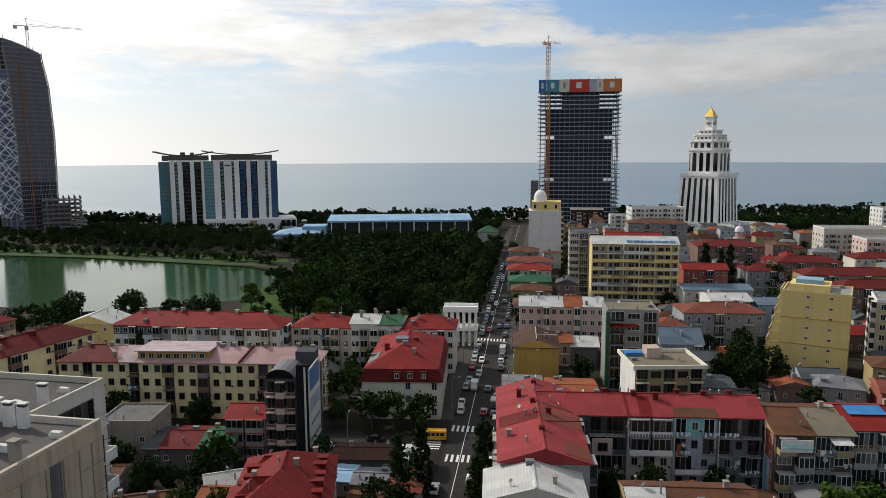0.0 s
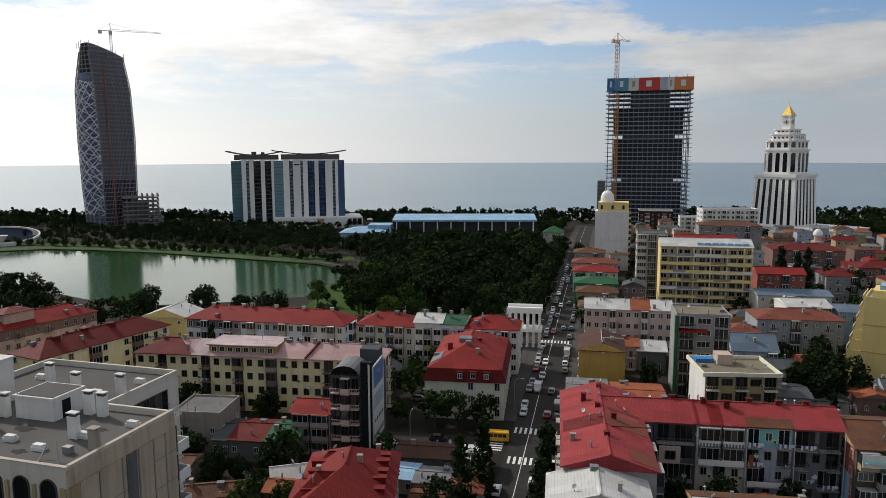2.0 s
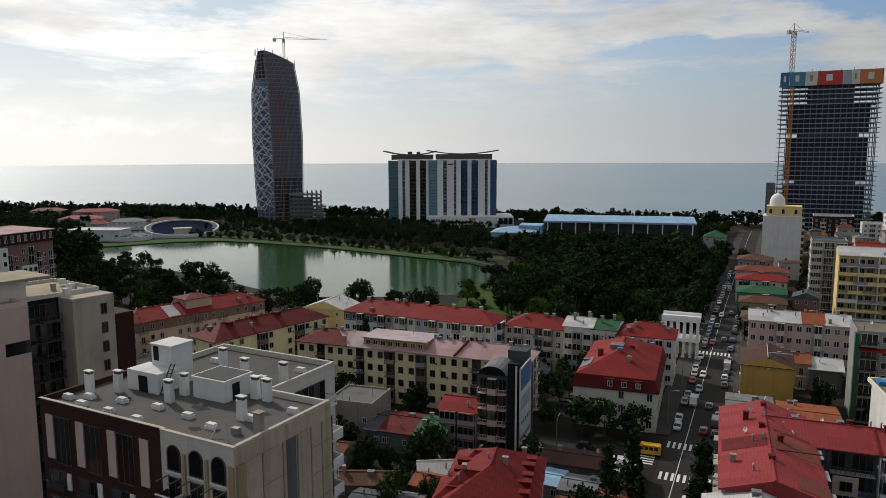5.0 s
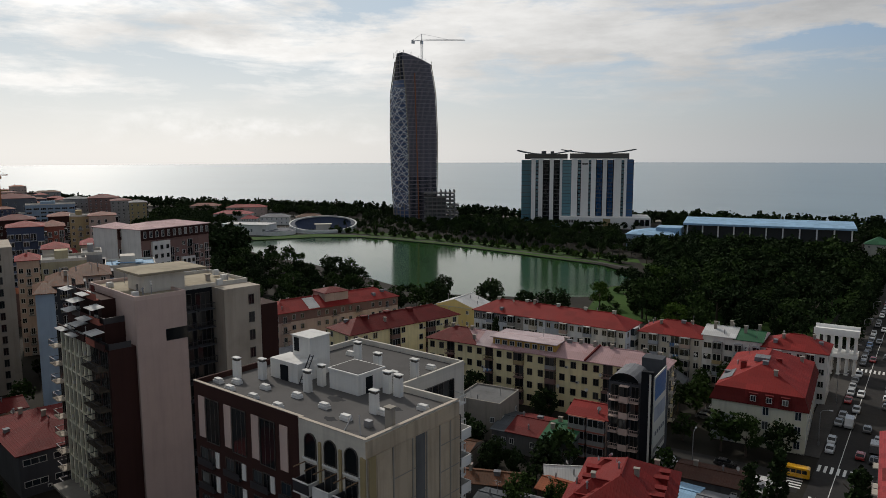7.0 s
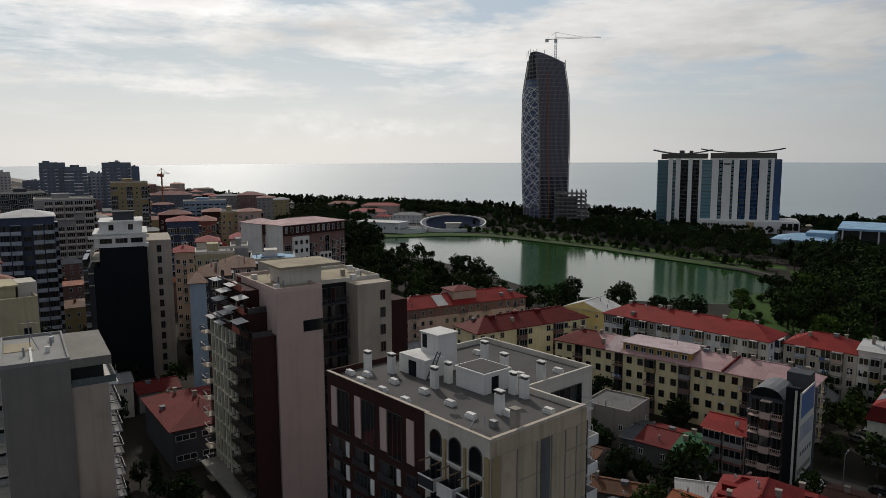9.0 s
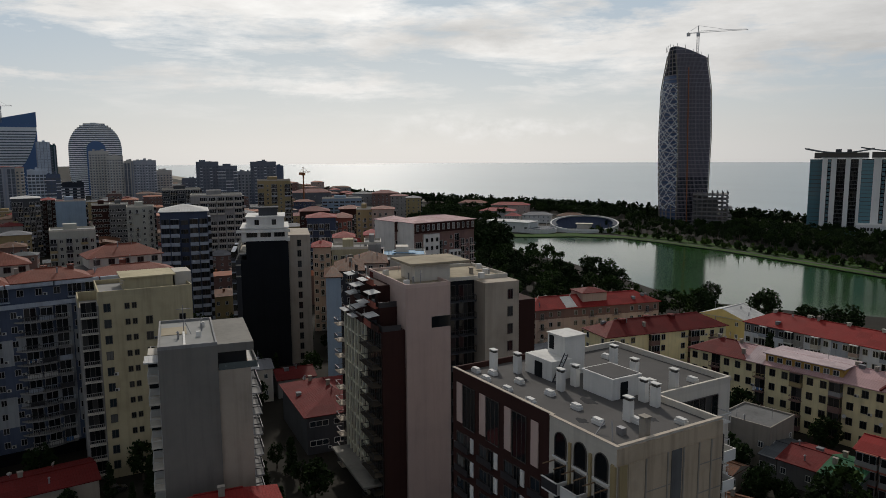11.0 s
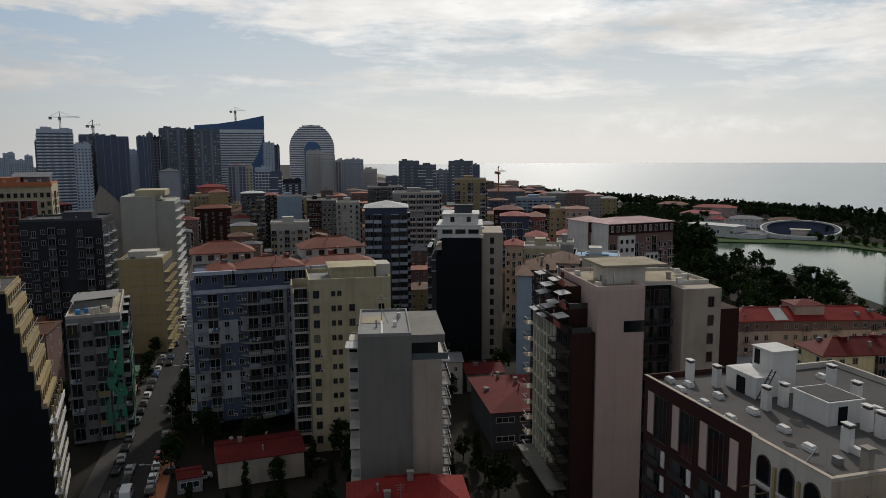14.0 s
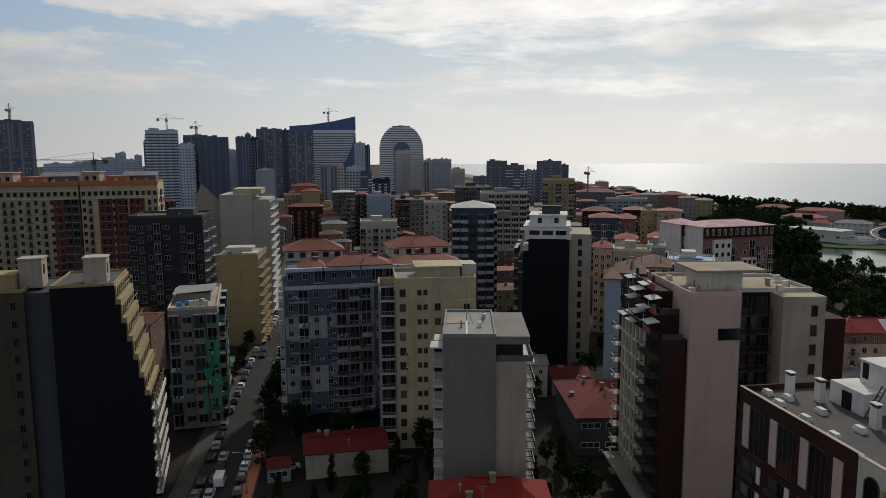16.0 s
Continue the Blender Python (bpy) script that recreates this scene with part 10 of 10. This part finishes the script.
for x, y in in_poly([(-104, 92), (-54, 92), (-52, 98), (-58, 124), (-104, 122)], 5.2, 63):
    if clear_of(x, y, 1.2):
        tree("broad", rng.choice(("leaf_dark", "leaf_dark", "leaf")), x, y, rng.uniform(3.0, 5.5), rng, "yard shrubs")
for x, y in in_poly([(30, 196), (50, 196), (52, 226), (36, 230)], 8.0, 64):
    if clear_of(x, y, 1.5):
        tree("broad", "leaf_dark", x, y, rng.uniform(7, 11), rng, "yard trees")

# ---- infill of yards: small houses, sheds and trees between the blocks ----
def single_house(x, y, a, w, d, h, wall, roof, r, group):
    """A far house: walls, windows and roof in one mesh."""
    t = (Shape(), [])
    join(t, (Shape().box(0, 0, 0, w, d, h), [wall]), Matrix())
    rise, o = r.uniform(0.8, 2.4), 0.5
    hip = min(w, d) / 2 * r.choice((0, 1, 1)) * 0.9
    c = [(-o, -o, h), (w + o, -o, h), (w + o, d + o, h), (-o, d + o, h)]
    p, q = (hip - o, d / 2, h + rise), (w + o - hip, d / 2, h + rise)
    s = Shape().poly([c[0], c[1], q, p]).poly([c[2], c[3], p, q]).poly([c[1], c[2], q]).poly([c[3], c[0], p]).poly(c[::-1])
    s.box(w * 0.3, d * 0.6, h + rise * 0.3, w * 0.3 + 0.9, d * 0.6 + 0.8, h + rise + 0.8)
    join(t, (s, [roof]), Matrix())
    n = max(1, int(h / 3.1))
    for k in range(n):
        for m, length in ((pose(0, 0, 0), w), (pose(0, d, 0, 0, 0, -90), d), (pose(w, 0, 0, 0, 0, 90), d)):
            bays = max(2, int(length / 3.0))
            for i in range(bays):
                if r.random() < 0.85:
                    join(t, window_mesh(1.2, 1.5, "frame_white", "glass", False, False, True), m @ pose(length * (i + 0.5) / bays, 0, 0.9 + k * h / n))
    FOOT.append((x, y, math.cos(radians(a)), math.sin(radians(a)), w, d))
    if math.hypot(x, y) > 400:
        join(FAR_HOUSES, t, pose(x, y, 0, 0, 0, a))
        return
    ob = part("house", t[0], t[1], None, "", pose(x, y, 0, 0, 0, a))
    tagged(ob, f"small {wall.split('_')[-1]} house with a {roof.split('_')[1]} sheet roof", "house", group)


FAR_HOUSES = (Shape(), [])


def infill(poly, step, seed, green, hs, rot, group):
    r = random.Random(seed)
    walls = ("concrete_dark", "plaster_umber", "plaster_grey", "concrete_dark", "plaster_rose") if hs[1] < 5 else (("plaster_offwhite", "plaster_peach", "plaster_grey", "plaster_tan", "concrete", "plaster_rose", "plaster_bluegrey", "plaster_tan") if hs[1] < 16 else ("plaster_tan", "plaster_rose", "plaster_grey", "plaster_brown", "plaster_slate", "plaster_rose", "plaster_peach"))
    roofs = ("roof_rust", "roof_red", "roof_darkred", "roof_grey", "roof_rust", "roof_rust", "roof_grey", "roof_slate", "roof_orange", "roof_slate")
    for x, y in scatter(poly, step, seed):
        size = r.uniform(0.62, 0.95) * step
        lone = math.hypot(x, y) > 250
        if r.random() > green and clear_of(x, y, size * 0.56):
            d, h = size * r.uniform(0.7, 1.0), r.uniform(*hs)
            roof, wall = r.choice(roofs), r.choice(walls)
            a = rot + r.choice((0, 0, 90)) + r.uniform(-5, 5)
            ca, sa = math.cos(radians(a)), math.sin(radians(a))
            if lone:
                single_house(x - ca * size / 2 + sa * d / 2, y - sa * size / 2 - ca * d / 2, a, size, d, h, wall, roof, r, group)
                continue
            b = Building("house" if h > 4 else "shed", f"small {wall.split('_')[-1]} house with a {roof.split('_')[1]} sheet roof", x - ca * size / 2 + sa * d / 2, y - sa * size / 2 - ca * d / 2, a, size, d, "house", group)
            b.far = True
            b.body(h, wall)
            n = max(1, int(h / 3.0))
            b.facade("front", r.choice(("w.w", "ww", "Ww", "wgw")), n, h / n, 0.0, style=dict(ww=1.0, wh=1.3, ac=0))
            b.facade(r.choice(("left", "right")), "ww", n, h / n, 0.0, style=dict(ww=1.0, wh=1.3, ac=0))
            b.pitched(h + 0.1, r.uniform(0.6, 2.2), roof, 0.4, r.random() < 0.4, r.choice("xy"), gable_mat=wall)
        elif clear_of(x, y, 1.8):
            kind = r.choice(("broad", "broad", "broad", "tall"))
            tree(kind, "leaf" if kind == "broad" and r.random() < 0.4 else "leaf_dark", x, y, r.uniform(5, 9), r, far=True)


infill([(-6, 160), (60, 160), (120, 180), (140, 290), (60, 300), (-20, 290), (-22, 190)], 11.0, 31, 0.35, (3.0, 7.5), 6, "yard houses")
infill([(-30, 300), (160, 300), (260, 420), (260, 560), (120, 560), (-30, 640), (-34, 420)], 14.5, 32, 0.35, (6.0, 14.0), 4, "seaside houses")
infill([(-34, 60), (-42, 158), (-110, 150), (-150, 130), (-100, 80)], 7.4, 33, 0.66, (2.6, 4.6), 8, "yard sheds")
infill([(5, 100), (60, 100), (100, 160), (40, 160), (5, 132)], 9.0, 34, 0.6, (2.6, 4.5), 7, "yard sheds")
infill([(-56, 168), (-44, 215), (-130, 215), (-140, 165)], 7.6, 35, 0.72, (2.6, 4.6), 8, "yard sheds")
infill([(-170, 24), (-158, 80), (-120, 100), (-120, 130), (-215, 190), (-260, 110), (-230, 0)], 12.5, 36, 0.45, (3.0, 9.0), 84, "back yard houses")
infill([(-230, -8), (-260, 110), (-320, 180), (-520, 230), (-560, 60), (-420, -12)], 16.5, 37, 0.2, (8.0, 18.0), 84, "western houses")
infill([(-150, -28), (-420, -28), (-480, -60), (-480, -170), (-180, -110)], 18.0, 38, 0.25, (6.0, 18.0), 88, "southern houses")
infill([(-520, 230), (-700, 320), (-1000, 400), (-1250, 380), (-1250, 180), (-800, 60), (-560, 60)], 27.0, 39, 0.1, (12.0, 26.0), 84, "western houses")

for poly, step, seed in (([(-420, 270), (-330, 245), (-240, 226), (-190, 232), (-160, 226), (-160, 210), (-190, 195), (-200, 150), (-240, 165), (-300, 180), (-400, 235)], 11.5, 51),
                         ([(-460, 424), (-400, 420), (-300, 424), (-200, 410), (-170, 420), (-175, 450), (-205, 480), (-250, 530), (-240, 600), (-420, 590), (-540, 550), (-470, 470)], 10.5, 52),
                         ([(-740, 470), (-560, 480), (-470, 480), (-540, 550), (-640, 540)], 10.0, 53), ([(-600, 380), (-540, 330), (-470, 300), (-430, 290), (-440, 270), (-520, 270), (-620, 340)], 9.0, 54),
                         ([(-230, 560), (-60, 540), (-60, 640), (-230, 630)], 10.0, 55), ([(120, 580), (420, 640), (420, 760), (120, 700)], 11.0, 56)):
    for x, y in in_poly(poly, step, seed):
        if clear_of(x, y, 2.0):
            tree(rng.choice(("broad", "broad", "pine")), rng.choice(("leaf_dark", "leaf_dark", "leaf")), x, y, rng.uniform(5, 9) if seed == 52 else rng.uniform(7, 12), rng, far=True)

for x, y in in_poly([(-363, 234), (-352, 251), (-400, 287), (-413, 267)], 8.0, 62):
    tree(rng.choice(("broad", "tall")), "leaf_dark", x, y, rng.uniform(16, 22), rng, far=True)
for x, y in in_poly([(-760, 476), (-700, 400), (-600, 330), (-530, 285), (-455, 290), (-452, 325), (-500, 330), (-530, 375), (-600, 430), (-700, 490)], 10.0, 57):
    if clear_of(x, y, 2.5):
        tree(rng.choice(("broad", "pine")), rng.choice(("leaf_dark", "leaf_dark", "leaf")), x, y, rng.uniform(7, 12), rng, far=True)
tagged(part("far_houses", FAR_HOUSES[0], FAR_HOUSES[1]), "mass of small far houses with mixed roofs", "houses", kind="stuff")
for word, sh in GROVE.items():
    if word != "bark":
        tagged(part("far_trees", sh, word), "far leafy trees of the lakeside park", "trees", kind="stuff")
    else:
        tagged(part("far_trunks", sh, word), "trunks of the far park trees", "trees", kind="stuff")
# woods along the coast: one mass of leaves and trunks
wood = Shape()
wr = random.Random(4)
spine = [(-1150, 400), (-900, 452), (-640, 528), (-520, 560), (-430, 590), (-300, 625), (-150, 665), (50, 715), (200, 765), (420, 830)]
for (ax, ay), (bx, by) in zip(spine, spine[1:]):
    n = int(math.hypot(bx - ax, by - ay) / 5)
    for k in range(n * 4):
        u = wr.random()
        cx, cy, h = ax + (bx - ax) * u + wr.uniform(-8, 8), ay + (by - ay) * u + wr.uniform(-26, 18), wr.uniform(7, 12)
        for _ in range(5):
            px, py, pz, r = cx + wr.uniform(-2.6, 2.6), cy + wr.uniform(-2.6, 2.6), h * wr.uniform(0.35, 1.0), wr.uniform(1.3, 2.2)
            for _ in range(6):
                v = Vector((wr.gauss(0, 1), wr.gauss(0, 1), wr.gauss(0, 0.8))).normalized() * r
                q = Euler((wr.uniform(-1.3, 1.3), wr.uniform(-1.3, 1.3), wr.uniform(0, 6))).to_matrix()
                g = wr.uniform(0.8, 1.4)
                wood.poly([Vector((px, py, pz)) + v + q @ Vector(c) for c in ((-g, -g, 0), (g, -g * 0.8, 0.1), (g * 0.9, g, 0), (-g, g * 0.8, 0))])
tagged(part("coastal_woods", wood, "leaf_dark"), "dark band of trees along the seaside boulevard", "woods", kind="stuff")

# ---- cars ----
crng = random.Random(77)
paints = ("car_white", "car_grey", "car_silver", "car_black", "car_grey", "car_silver", "car_blue", "car_black", "car_grey", "car_white", "car_black", "car_grey", "car_red", "car_grey")


def line_at(line, y):
    for (ax, ay), (bx, by) in zip(line, line[1:]):
        if ay <= y <= by:
            u = (y - ay) / (by - ay)
            return ax + (bx - ax) * u
    return line[-1][0]


y = 100.0
while y < 420:
    for lane, chance in ((-4.2, 0.82), (-1.9, 0.28), (1.6, 0.14), (4.2, 0.72)):
        if crng.random() < chance and not 138 < y < 163 and not (y < 138 and lane < 0) and not 236 < y < 244:
            car("van" if crng.random() < 0.06 else "car", crng.choice(paints), line_at(AVENUE, y) + lane + crng.uniform(-0.2, 0.2), y + crng.uniform(-0.5, 0.5), 93.8 if lane > 0 else -86.2, "street cars")
    y += crng.uniform(5.6, 7.0)
car("bus", "car_yellow", -31.5, 151.4, 187, "")
car("van", "car_white", -53.0, 140.0, 8, "street cars")
for x, y, p in ((-62, 146.5, "car_black"), (-57, 141, "car_grey"), (-44, 148, "car_black"), (-20.2, 132, "car_white"), (-26.4, 127, "car_white"), (-26.6, 119, "car_silver")):
    car("car", p, x, y, 8 if x < -30 else 94, "street cars")
for k in range(7):
    car("car", crng.choice(paints), -56.2 + k * 0.2, 172.0 + k * 2.7, 8, "yard cars")
x = -100.0
while x > -420:
    for lane, chance in ((-3.9, 0.95), (-1.3, 0.35), (3.8, 0.9)):
        if crng.random() < chance:
            car("car", crng.choice(paints), x + crng.uniform(-0.4, 0.4), -22.0 + lane, 180 + crng.uniform(-3, 3), "street cars")
    x -= crng.uniform(5.4, 6.6)
for x, y, p, r in ((-146, -9, "car_silver", 100), (-150, -14.5, "car_black", 80), (-146, 14, "car_black", 100), (-128, 30, "car_grey", 80), (-136, 33, "car_white", 80)):
    car("car", p, x, y, r, "street cars")
car("van", "car_white", -141.5, -22.2, 180, "street cars")


# ---- street lamps ----
def street_lamp(x, y, rot):
    e = thing("street_lamp", x, y, rot, "grey steel street lamp with a curved arm beside the road", "street lamp", "street lamps", 0.1)
    part("pole", Shape().tube(0, 0, -0.1, 7.6, 0.12, 0.07, 8).tube(0, 0, -0.1, 0.9, 0.2, 0.18, 8), "steel", e)
    part("arm", Shape().bar((0, 0, 7.5), (0.5, 0, 8.2), 0.05).bar((0.48, 0, 8.18), (1.7, 0, 8.4), 0.045), "steel", e)
    part("lamp_head", Shape().prism([(1.6, -0.16), (2.4, -0.12), (2.4, 0.12), (1.6, 0.16)], 8.3, 8.46), "frame_grey", e)


for x, y, rot in ((-48.5, 141.5, 95), (-66.0, 139.5, 95), (-31.0, 171.0, 4), (-33.2, 203.0, 4), (-35.4, 236.0, 4), (-38.0, 276.0, 4), (-40.0, 310.0, 4), (-18.2, 186.0, 184), (-20.4, 220.0, 184), (-22.8, 255.0, 184)):
    street_lamp(x, y, rot)
for k in range(6):
    street_lamp(-136.0 - k * 32.0, -16.4, 270)
